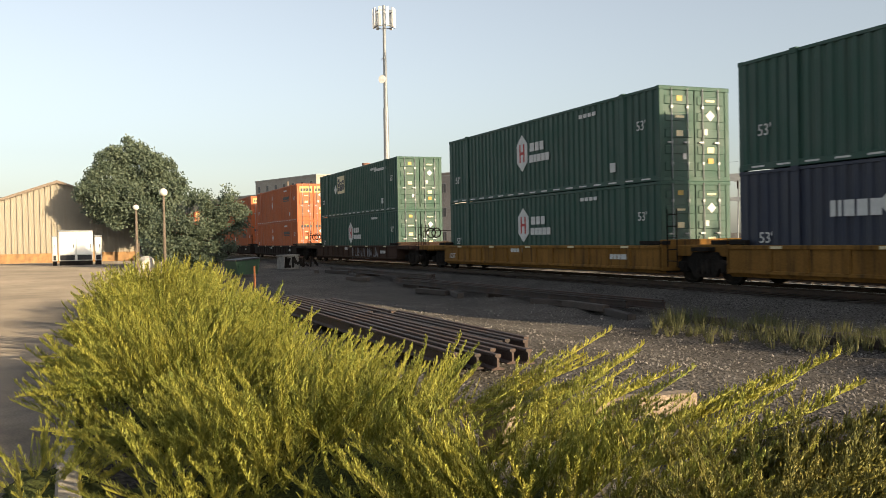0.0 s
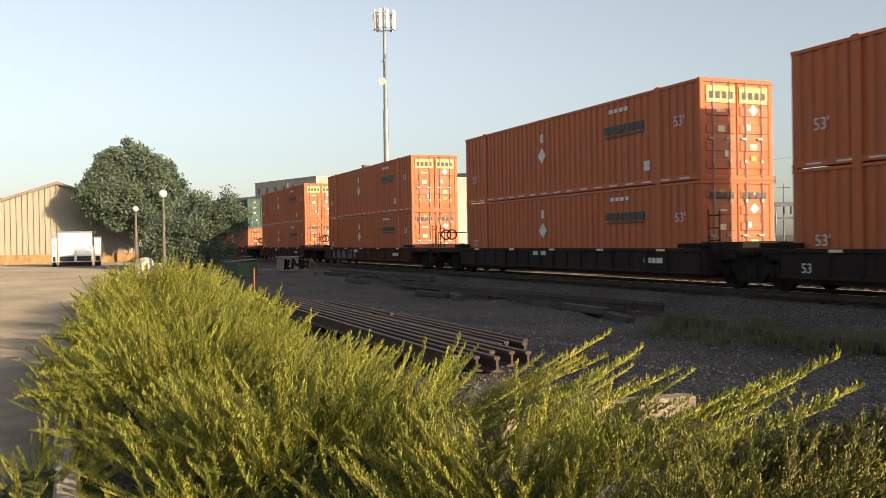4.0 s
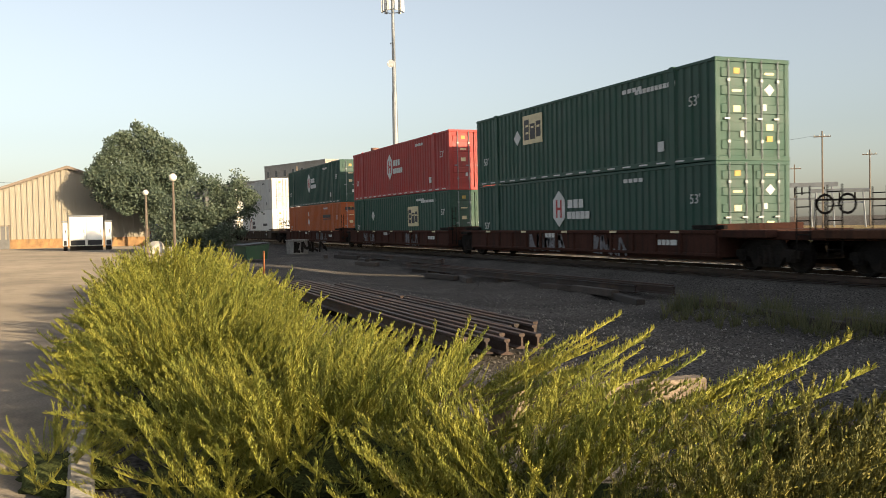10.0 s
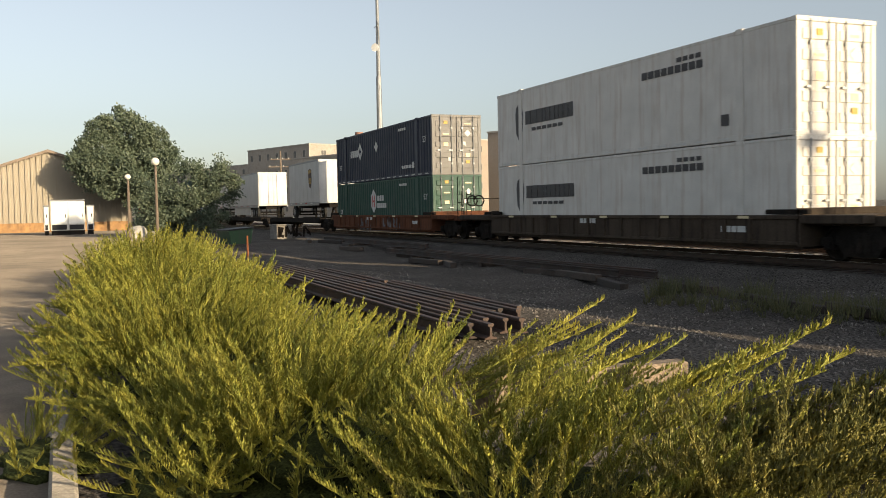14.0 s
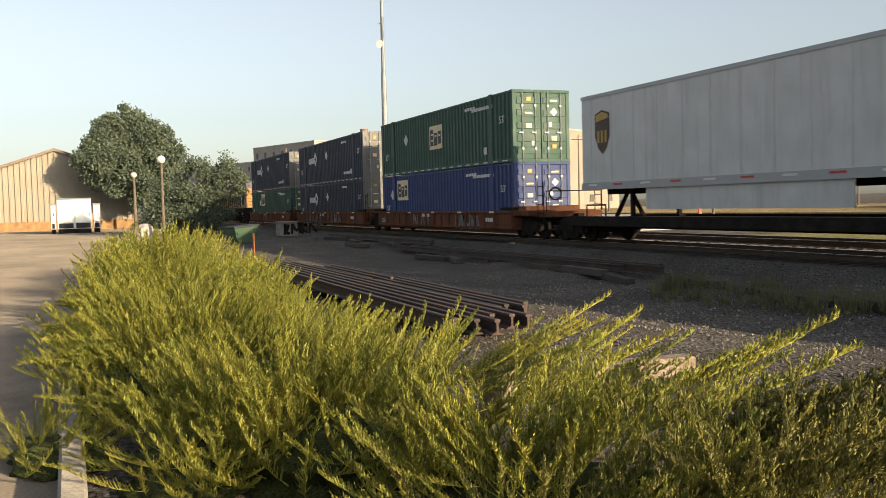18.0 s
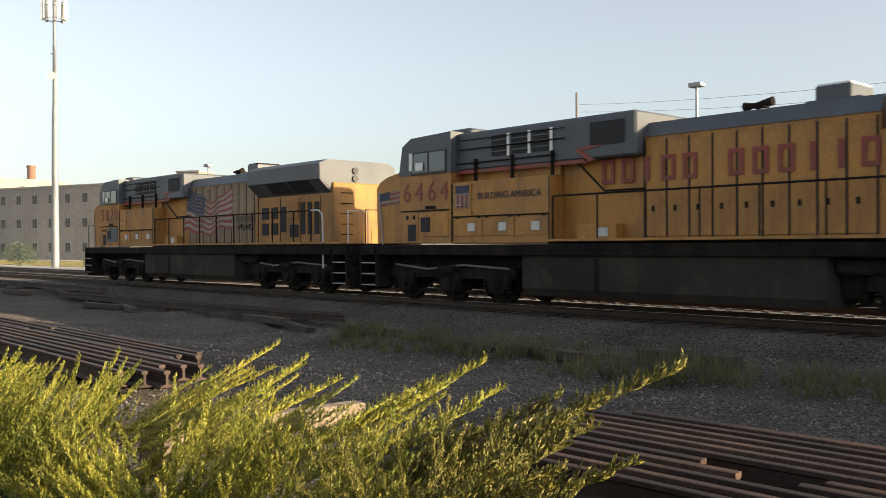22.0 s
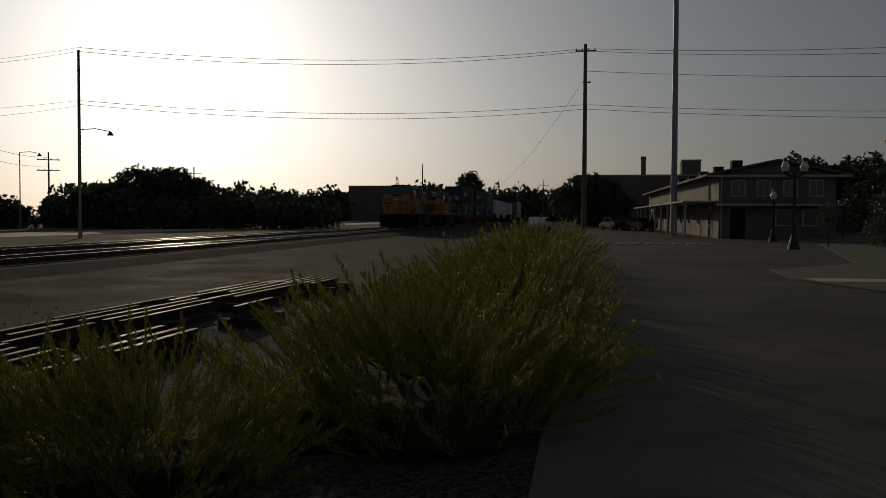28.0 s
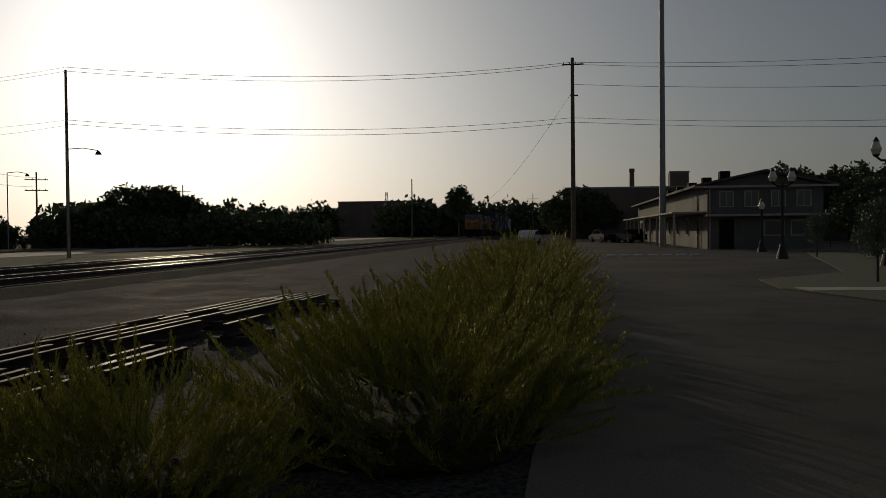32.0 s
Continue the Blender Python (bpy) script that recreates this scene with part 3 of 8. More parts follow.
def container(label, color, kind, s, z, flat=False, doors=None, at=None):
    """A 53 foot domestic container with its door end towards +x."""
    m = container_meshes()
    c = thing("shipping_container", label, "container", "containers on the train")
    body = color
    w, half = BOX_W / 2, BOX_L / 2
    sheet = m["flat"] if flat else m["side"]
    part("side_wall", sheet, body, c, at=(0, -w + 0.01, 0))
    part("side_wall", sheet, body, c, at=(0, w - 0.01, 0), turn=(0, 0, 180))
    part("roof", m["roof"], body, c)
    part("front_wall", m["front"], body, c, at=(-half + 0.06, 0, 0))
    for sx in (-1, 1):
        for sy in (-1, 1):
            part("corner_post", m["post"], doors or body if sx > 0 else body, c, at=(sx * (half - 0.085), sy * (w - 0.085), 0))
            part("lifting_post", m["mid_post"], body, c, at=(sx * (half - 1.98), sy * (w - 0.012), 0), turn=(0, 0, 0 if sy < 0 else 180))
    for sy in (-1, 1):
        r = 0 if sy < 0 else 180
        part("top_rail", m["top_rail"], body, c, at=(0, sy * (w - 0.03), 0), turn=(0, 0, r))
        part("bottom_rail", m["bottom_rail"], body, c, at=(0, sy * (w - 0.035), 0), turn=(0, 0, r))
    part("door_sill", m["sill"], doors or body, c, at=(half - 0.02, 0, 0))
    part("door_header", m["header"], doors or body, c, at=(half - 0.02, 0, 0))
    for k, sy in enumerate((-1, 1)):
        d = part("door", m["door"] if sy > 0 else shared("container_door_mirrored", lambda: mirrored(m["door"])), doors or body, c, at=(half - 0.03, 0, 0))
        for f in (0.28, 0.86):
            part("locking_bar", m["bar"], GALV, d, at=(0.05, sy * f, 0))
        tagx = 0.038
        part("placard", shared("door_placard", lambda: Shape().box(-0.004, -0.12, -0.09, 0.004, 0.12, 0.09)), CREAM, d, at=(tagx, sy * 0.57, 0.95 if k else 1.45))
        part("placard", shared("door_writing", lambda: Shape().box(-0.004, -0.16, -0.035, 0.004, 0.16, 0.035)), CREAM, d, at=(tagx, sy * 0.57, 2.45 if k else 1.95))
        part("sticker", shared("door_sticker", lambda: Shape().box(-0.004, -0.1, -0.08, 0.004, 0.1, 0.08)), SAFETY, d, at=(tagx, sy * 0.57, 0.62 if k else 2.5))
        part("sticker", shared("door_small_sticker", lambda: Shape().box(-0.004, -0.06, -0.09, 0.004, 0.06, 0.09)), MARK, d, at=(tagx, sy * 0.4, 1.5 if k else 0.75))
        if kind == "orange":
            if z > 2:
                part("sign_panel", shared("door_sign", lambda: Shape().box(-0.003, -0.5, -0.24, 0.003, 0.5, 0.24)), PALE_YELLOW, d, "pale yellow sign panel", (tagx - 0.001, sy * 0.58, 2.42))
            for j in range(4):
                part("lettering", shared("door_bar", lambda: Shape().box(-0.003, -0.085, -0.1, 0.003, 0.085, 0.1)), DARKMARK, d, "", (tagx + 0.006, sy * (0.24 + j * 0.225), 2.4))
        if k:
            part("diamond", shared("door_diamond", lambda: Shape().prism([(-0.17, 0), (0, -0.17), (0.17, 0), (0, 0.17)], -0.004, 0.004, "x")), MARK, d, at=(tagx, sy * 0.57, 2.0 if k else 1.05))
    tagged(part("reflective_tape", shared("container_tape", tape), MARK, c, at=(0, -w - 0.004, 0.1)), "dashed white reflective tape", kind="stuff")
    y = -w - 0.002
    emblem(kind, c, y, at)
    if not flat:
        part("lettering", lettering("53'", 0.42), MARK if kind != "blue" else DARKMARK, c, "size mark", (half - 0.95, y, 1.75))
        part("lettering", lettering("53'", 0.42), MARK if kind != "blue" else DARKMARK, c, "size mark", (-half + 0.95, y, 1.0))
    small = DARKMARK if kind in ("blue", "crest", "roof_house") else MARK
    words(c, half - 4.6, 2.5, y, (0.22, 0.2, 0.2, 0.2), 0.13, small, 0.08)
    words(c, half - 2.7, 0.6, y, (0.3,), 0.3, small)
    return rolling(c, s, TRACK_Y, z)


def mirrored(me):
    out = me.copy()
    out.transform(Matrix.Diagonal((1, -1, 1, 1)))
    out.flip_normals()
    return out


def paint(name, color, dirt=(0.05, 0.045, 0.04), amount=0.35):
    return mat(name, color, 0.62, 0.0, vary=0.1, scale=1.2, grain=0.06, fine=30, bump=0.08, depth=0.006, dirt=dirt, dirt_amount=amount, streaks=True)


PALE_YELLOW = mat("pale_yellow_sign", (0.55, 0.4, 0.13), 0.6, vary=0.12, scale=4)
SAFETY = mat("yellow_safety_sticker", (0.42, 0.28, 0.06), 0.6, vary=0.15, scale=4)
GREEN = paint("green_container_paint", (0.019, 0.068, 0.045))
DKGREEN = paint("dark_green_container_paint", (0.017, 0.064, 0.045))
ORANGE = paint("orange_container_paint", (0.44, 0.105, 0.026))
RED = paint("red_container_paint", (0.36, 0.035, 0.03))
NAVY = paint("navy_container_paint", (0.018, 0.024, 0.045))
BLUE = paint("blue_container_paint", (0.012, 0.032, 0.13))
OFFWHITE = paint("off_white_container_paint", (0.62, 0.60, 0.56), (0.30, 0.17, 0.09), 0.45)
SILVER = mat("grey_door_paint", (0.125, 0.12, 0.115), 0.55, 0.1, vary=0.12, scale=2, dirt=(0.12, 0.1, 0.09), dirt_amount=0.5)
KINDS = {
    "H": ("dark green ribbed steel container with a white hexagon emblem", DKGREEN, "house", False, None),
    "E": ("green ribbed steel container with a cream panel emblem", GREEN, "letters", False, None),
    "O": ("orange ribbed steel container with white diamond placards", ORANGE, "orange", False, None),
    "R": ("red ribbed steel container with a white hexagon emblem", RED, "house", False, None),
    "N": ("navy ribbed steel container with a white diamond emblem and grey doors", NAVY, "diamond", False, SILVER),
    "B": ("blue ribbed steel container with a cream panel emblem", BLUE, "low_letters", False, None),
    "C": ("rust-stained white ribbed container with faded blue lettering", OFFWHITE, "blue", False, None),
    "W": ("smooth white refrigerated container with a dark crest", OFFWHITE, "crest", True, None),
    "L": ("smooth white container with a red house outline", WHITE, "roof_house", True, None),
}
# right-hand ends of the loads, from the head to the tail; upper and lower box; car colour
STACKS = [(-3.3, "H", "N", 0), (-22.9, "H", "H", 0), (-46.3, "E", "H", 1), (-69.5, "O", "O", 2), (-88.7, "O", "O", 2), (-108.3, "O", "O", 2),
          (-131.4, "O", "O", 3), (-154.3, "O", "O", 3), (-177.6, "H", "O", 4), (-197.2, "E", "H", 4), (-216.6, "E", "H", 4), (-240.1, "E", "H", 3), (-259.5, "R", "E", 3),
          (-278.9, "H", "O", 3), (-302.2, "C", "L", 5), (-325.7, "W", "W", 5), (-348.9, "N", "H", 6), (-430.1, "E", "B", 6), (-449.7, "N", "N", 6), (-469.0, "N", "E", 6)]
# emblems that stand elsewhere on their side than most
EMBLEM_AT = {(-197.2, 1): 0.2, (-259.5, 0): 2.9, (-430.1, 1): 0.0, (-216.6, 0): -1.9}
WELL_Z = DECK_Z + 0.03
for right, upper, lower, tone in STACKS:
    for k, level in ((lower, 0), (upper, 1)):
        label, color, kind, flat, doors = KINDS[k]
        box = container(label, color, kind, right - BOX_L / 2, WELL_Z + (BOX_H if level else 0.2), flat, doors, EMBLEM_AT.get((right, level)))
        if not level:
            # the lower tier is the lower sort of box
            box.scale.z = (BOX_H - 0.2) / BOX_H


# ---- railcars ----
def carpaint(name, color):
    return mat(name, color, 0.8, 0.05, vary=0.3, scale=0.9, grain=0.15, fine=18, bump=0.25, depth=0.01, dull=True, dirt=(0.03, 0.025, 0.022), dirt_amount=0.85, streaks=True)


CAR_TONES = [carpaint("dull_yellow_car_paint", (0.24, 0.125, 0.035)), carpaint("dark_brown_car_paint", (0.065, 0.04, 0.03)), carpaint("charcoal_car_paint", (0.038, 0.03, 0.026)),
             carpaint("maroon_car_paint", (0.07, 0.032, 0.024)), carpaint("brown_car_paint", (0.10, 0.048, 0.03)), carpaint("grey_brown_car_paint", (0.08, 0.062, 0.048)),
             carpaint("rust_red_car_paint", (0.145, 0.062, 0.036))]
GRAFFITI = mat("faded_spray_paint", (0.16, 0.155, 0.165), 0.85, vary=0.5, scale=4, grain=0.3, fine=20, dirt=(0.12, 0.08, 0.06), dirt_amount=0.9)


def wheel_mesh(r=0.46, w=0.14):
    s = Shape()
    n = 20
    prof = [(0.10, -w * 0.6), (r * 0.82, -w * 0.25), (r * 0.86, -w / 2), (r, -w / 2), (r, w * 0.35), (r + 0.025, w * 0.4), (r + 0.025, w / 2), (r * 0.5, w / 2), (0.1, w / 2)]
    k = len(prof)
    vs = [(math.cos(2 * math.pi * i / n) * a, b, math.sin(2 * math.pi * i / n) * a) for i in range(n) for a, b in prof]
    fs = [(i * k + j, i * k + j + 1, ((i + 1) % n) * k + j + 1, ((i + 1) % n) * k + j) for i in range(n) for j in range(k - 1)]
    s.add(vs, fs)
    s.tube((0, -w * 0.75, 0), (0, w, 0), 0.11, n=10)
    return s


def sideframe_mesh(axles, base):
    """The cast frame of a bogie on one side, in the plane y = 0, axle height at z = 0."""
    s = Shape()
    half = base * (axles - 1) / 2
    if axles == 3:
        # a deep cast beam with a pedestal at each axle, coil springs beside them
        s.prism([(-half - 0.62, 0.1), (-half - 0.62, 0.34), (-half - 0.3, 0.44), (-1.0, 0.44), (-0.8, 0.36), (0.8, 0.36), (1.0, 0.44), (half + 0.3, 0.44), (half + 0.62, 0.34), (half + 0.62, 0.1)], -0.1, 0.06)
        for i in range(3):
            x = -half + i * base
            s.prism([(x - 0.36, 0.12), (x + 0.36, 0.12), (x + 0.26, -0.26), (x - 0.26, -0.26)], -0.12, 0.05)
            s.tube((x, -0.2, -0.02), (x, -0.1, -0.02), 0.15, n=14)
            s.tube((x, -0.22, -0.02), (x, -0.2, -0.02), 0.06, n=10)
            for dx in (-0.42, 0.42):
                for k in range(4):
                    s.tube((x + dx, -0.06, -0.24 + k * 0.09), (x + dx, -0.06, -0.19 + k * 0.09), 0.085, n=8)
        for x in (-0.92, 0.92):
            s.tube((x, -0.115, 0.24), (x, -0.1, 0.24), 0.07, n=10)
            s.box(x - 0.3, -0.03, -0.3, x + 0.3, 0.03, -0.22)
        return s
    s.prism([(-half - 0.28, -0.05), (-half - 0.28, 0.14), (-half + 0.2, 0.2), (-0.5, 0.42), (0.5, 0.42), (half - 0.2, 0.2), (half + 0.28, 0.14),
             (half + 0.28, -0.05), (half - 0.25, -0.02), (0.45, -0.28), (-0.45, -0.28), (-half + 0.25, -0.02)], -0.09, 0.05)
    for i in range(axles):
        x = -half + i * base
        s.box(x - 0.16, -0.13, -0.15, x + 0.16, 0.05, 0.16, 0.02)
        s.tube((x, -0.17, 0), (x, -0.1, 0), 0.1, n=10)
    for x in (-0.22, 0.0, 0.22):
        s.tube((x, -0.07, -0.2), (x, -0.07, 0.22), 0.09, n=8)
    return s


def bogie(parent, x, axles=2, base=1.75, r=0.46, y=0.0):
    b = part("bogie", shared("bogie_bolster", lambda: Shape().box(-0.2, -1.15, 0.35, 0.2, 1.15, 0.7, 0.03)), GRIME, parent, "grimy cast steel bogie", (x, y, RAIL_TOP - DECK_Z))
    half = base * (axles - 1) / 2
    for i in range(axles):
        for sy in (-1, 1):
            part("wheel", shared("wheel_%g" % r, lambda: smooth(wheel_mesh(r).mesh("wheel"), 30)), GRIME, b, at=(-half + i * base, sy * 0.79, r), turn=(0, 0, 0 if sy < 0 else 180))
        part("axle", shared("axle", lambda: Shape().tube((0, -0.8, 0), (0, 0.8, 0), 0.09, n=8)), GRIME, b, at=(-half + i * base, 0, r))
    for sy in (-1, 1):
        part("side_frame", shared("side_frame_%d_%g" % (axles, base), lambda: sideframe_mesh(axles, base)), GRIME, b, at=(0, sy * 1.02, r), turn=(0, 0, 0 if sy < 0 else 180))
    return b


def scrawl(seed):
    """A loose row of sprayed letters as flat bent strokes, unreadable."""
    rnd = random.Random(seed)
    s = Shape()
    x = 0.0
    for k in range(rnd.randint(4, 6)):
        w = rnd.uniform(0.35, 0.6)
        pts = [(x + rnd.uniform(0, w), rnd.uniform(-0.36, 0.36)) for _ in range(5)]
        pts = [(x + 0.05, -0.3), (x + 0.1, 0.3)] + pts[:3] + [(x + w, -0.25)]
        t = rnd.uniform(0.045, 0.085)
        for (ax, az), (bx, bz) in zip(pts, pts[1:]):
            dx, dz = bx - ax, bz - az
            d = math.hypot(dx, dz) or 1
            nx, nz = -dz / d * t, dx / d * t
            s.prism([(ax + nx, az + nz), (bx + nx, bz + nz), (bx - nx, bz - nz), (ax - nx, az - nz)], -0.002 - 0.0004 * k, 0.002)
        x += w + 0.06
    return s


def well_car(tone, s, left_gap, right_gap, ribbed, seed, mark=""):
    """One well of a double-stack car; gaps are half the space to the neighbouring loads."""
    paintwork = CAR_TONES[tone]
    c = thing("well_car", "%s double-stack well car with %s sides, weathered" % (("dull yellow", "dark brown", "charcoal", "maroon", "brown", "grey-brown", "rust red")[tone],
              "close ribbed" if ribbed else "ribbed"), "railcar", "well cars of the train")
    half = BOX_L / 2 + 0.25
    top, low = 0.98, 0.15
    def side():
        q = Shape().prism([(-1.5, low + 0.12), (-1.36, low), (-1.33, low), (-1.33, top), (-1.5, top)], -half, half, "x")
        q.box(-half, -1.55, top - 0.1, half, -1.32, top, 0.012)
        q.box(-half, -1.54, low + 0.1, half, -1.4, low + 0.19, 0.012)
        return q
    me = shared("well_side", side)
    rib = shared("well_rib", lambda: Shape().prism([(-1.57, low + 0.19), (-1.5, low + 0.12), (-1.5, top - 0.1), (-1.57, top - 0.1)], -0.06, 0.06, "x"))
    for sy in (0, 180):
        w = part("side_sill", me, paintwork, c, turn=(0, 0, sy))
        if sy == 0:
            n = 15 if ribbed else 12
            for i in range(n):
                part("rib", rib, paintwork, w, at=(-half + 1.6 + i * (2 * half - 3.2) / (n - 1), 0, 0))
    part("well_floor", shared("well_floor", lambda: Shape().box(-half, -1.3, 0.16, half, 1.3, 0.22)), GRIME, c)
    for sx, gap in ((-1, left_gap), (1, right_gap)):
        e = sx * half
        far = sx * (half + gap - 0.25)
        a, b = min(e, far), max(e, far)
        plat = part("end_platform", Shape().box(a, -1.1, 0.72, b, 1.1, 0.95, 0.02).box(a, -1.5, 0.78, a + (b - a) * 0.55 if sx > 0 else b, 1.5, 0.98, 0.02)
                    if gap > 2.5 else Shape().box(a, -1.0, 0.66, b, 1.0, 0.98, 0.02), paintwork, c)
        part("bulkhead", shared("well_bulkhead", lambda: Shape().box(-0.06, -1.5, 0.22, 0.06, 1.5, 1.15, 0.015)), paintwork, c, at=(e, 0, 0))
        part("guide_arm", shared("well_guide", lambda: Shape().box(-0.9, -1.5, 1.0, 0.5, -1.36, 1.12, 0.015)), GRIME, c, at=(e - sx * 0.2, 0, 0))
        if gap > 2.5:
            bogie(c, sx * (half + gap - 2.2), 2, 1.78, 0.42)
            coupler = Shape().box(min(far, far + sx * 0.35), -0.14, 0.55, max(far, far + sx * 0.35), 0.14, 0.85, 0.03)
            part("coupler", coupler, GRIME, c)
            for yy in (-1.25, 1.25):
                part("ladder", shared("car_ladder", lambda: ladder(1.7, 0.45, 5)), GRIME, c, at=(far - sx * 0.5, yy, 0.35))
            part("handrail", shared("car_end_rail", lambda: Shape().path([(0, -1.2, 0), (0, -1.2, 0.75), (0, 1.2, 0.75), (0, 1.2, 0)], 0.022)), GRIME, c, at=(far - sx * 0.15, 0, 0.95))
            part("brake_wheel", shared("brake_wheel", lambda: ring(0.2, 0.26, 12)), GRIME, c, at=(far - sx * 0.35, -0.7, 1.6), turn=(0, 0, 80))
        elif sx > 0:
            bogie(c, sx * (half + gap - 0.25), 2, 1.78, 0.48)
            part("connector", shared("car_connector", lambda: Shape().box(-0.7, -0.45, 0.55, 0.7, 0.45, 0.85, 0.04).box(-0.35, -1.3, 0.8, 0.35, 1.3, 0.92, 0.02)), GRIME, c, at=(sx * (half + gap - 0.25), 0, 0))
            part("ladder", shared("car_ladder", lambda: ladder(1.7, 0.45, 5)), GRIME, c, at=(sx * (half + 0.35), -1.35, 0.35))
    rnd = random.Random(seed)
    y = -1.505
    if tone not in (0, 2, 5) and rnd.random() < 0.95:
        for k in range(rnd.randint(2, 3)):
            tagged(part("graffiti", shared("scrawl_%d" % (seed % 5 + k), lambda: scrawl(seed % 5 + k)), GRAFFITI, c, "pale sprayed scrawl", (rnd.uniform(-6.5, 3.5), y - 0.004, 0.52), (0, rnd.uniform(-3, 3), 0)), kind="stuff")
    words(c, 5.6, 0.62, y - 0.003, (0.16, 0.16, 0.16, 0.3), 0.16, MARK, 0.05)
    words(c, -1.5, 0.8, y - 0.003, (0.2, 0.2, 0.2, 0.2), 0.16, MARK, 0.05)
    for x in (-6.5, -3.2, 0.0, 3.2, 6.5):
        rect("reflector", 0.4, 0.07, CREAM, c, x, top - 0.05, -1.555)
    if mark:
        part("lettering", lettering(mark, 0.34), MARK, c, "platform mark", (-half + 0.9, y - 0.004, 0.5))
    return rolling(c, s, TRACK_Y, DECK_Z)


def ladder(h, w, n):
    s = Shape()
    for x in (-w / 2, w / 2):
        s.tube((x, 0, 0), (x, 0, h), 0.018, n=5)
    for i in range(n):
        z = h * (i + 0.5) / n
        s.tube((-w / 2, 0, z), (w / 2, 0, z), 0.015, n=5)
    return s


for i, (right, upper, lower, tone) in enumerate(STACKS):
    gap_r = (STACKS[i - 1][0] - BOX_L - right) / 2 if i and STACKS[i - 1][0] - BOX_L - right < 12 else 1.7
    gap_l = (right - BOX_L - STACKS[i + 1][0]) / 2 if i + 1 < len(STACKS) and right - BOX_L - STACKS[i + 1][0] < 12 else 1.9
    if right == -430.1:
        gap_r = 2.6
    if right == -348.9:
        gap_l = 2.4
    well_car(tone, right - BOX_L / 2, gap_l, gap_r, tone in (2, 5, 6), 7 * i + 3, {1: "125T", 17: "1251", 4: "53", 14: "53"}.get(i, ""))


# ---- trailers on spine cars ----
TRAILER_SKIN = mat("grey_white_trailer_skin", (0.50, 0.50, 0.49), 0.5, 0.05, vary=0.12, scale=1.0, dirt=(0.25, 0.22, 0.2), dirt_amount=0.4, streaks=True)
TYRE = mat("tyre_rubber", (0.02, 0.02, 0.02), 0.9, vary=0.3, scale=6)
BROWN = mat("brown_emblem", (0.06, 0.03, 0.015), 0.6)
GOLD = mat("gold_emblem", (0.42, 0.26, 0.06), 0.6)


def tyre_mesh():
    s = Shape()
    n, prof = 20, [(0.26, -0.12), (0.4, -0.14), (0.5, -0.1), (0.51, 0.0), (0.5, 0.1), (0.4, 0.14), (0.26, 0.12)]
    k = len(prof)
    vs = [(math.cos(2 * math.pi * i / n) * a, b, math.sin(2 * math.pi * i / n) * a) for i in range(n) for a, b in prof]
    return s.add(vs, [(i * k + j, i * k + j + 1, ((i + 1) % n) * k + j + 1, ((i + 1) % n) * k + j) for i in range(n) for j in range(k - 1)])


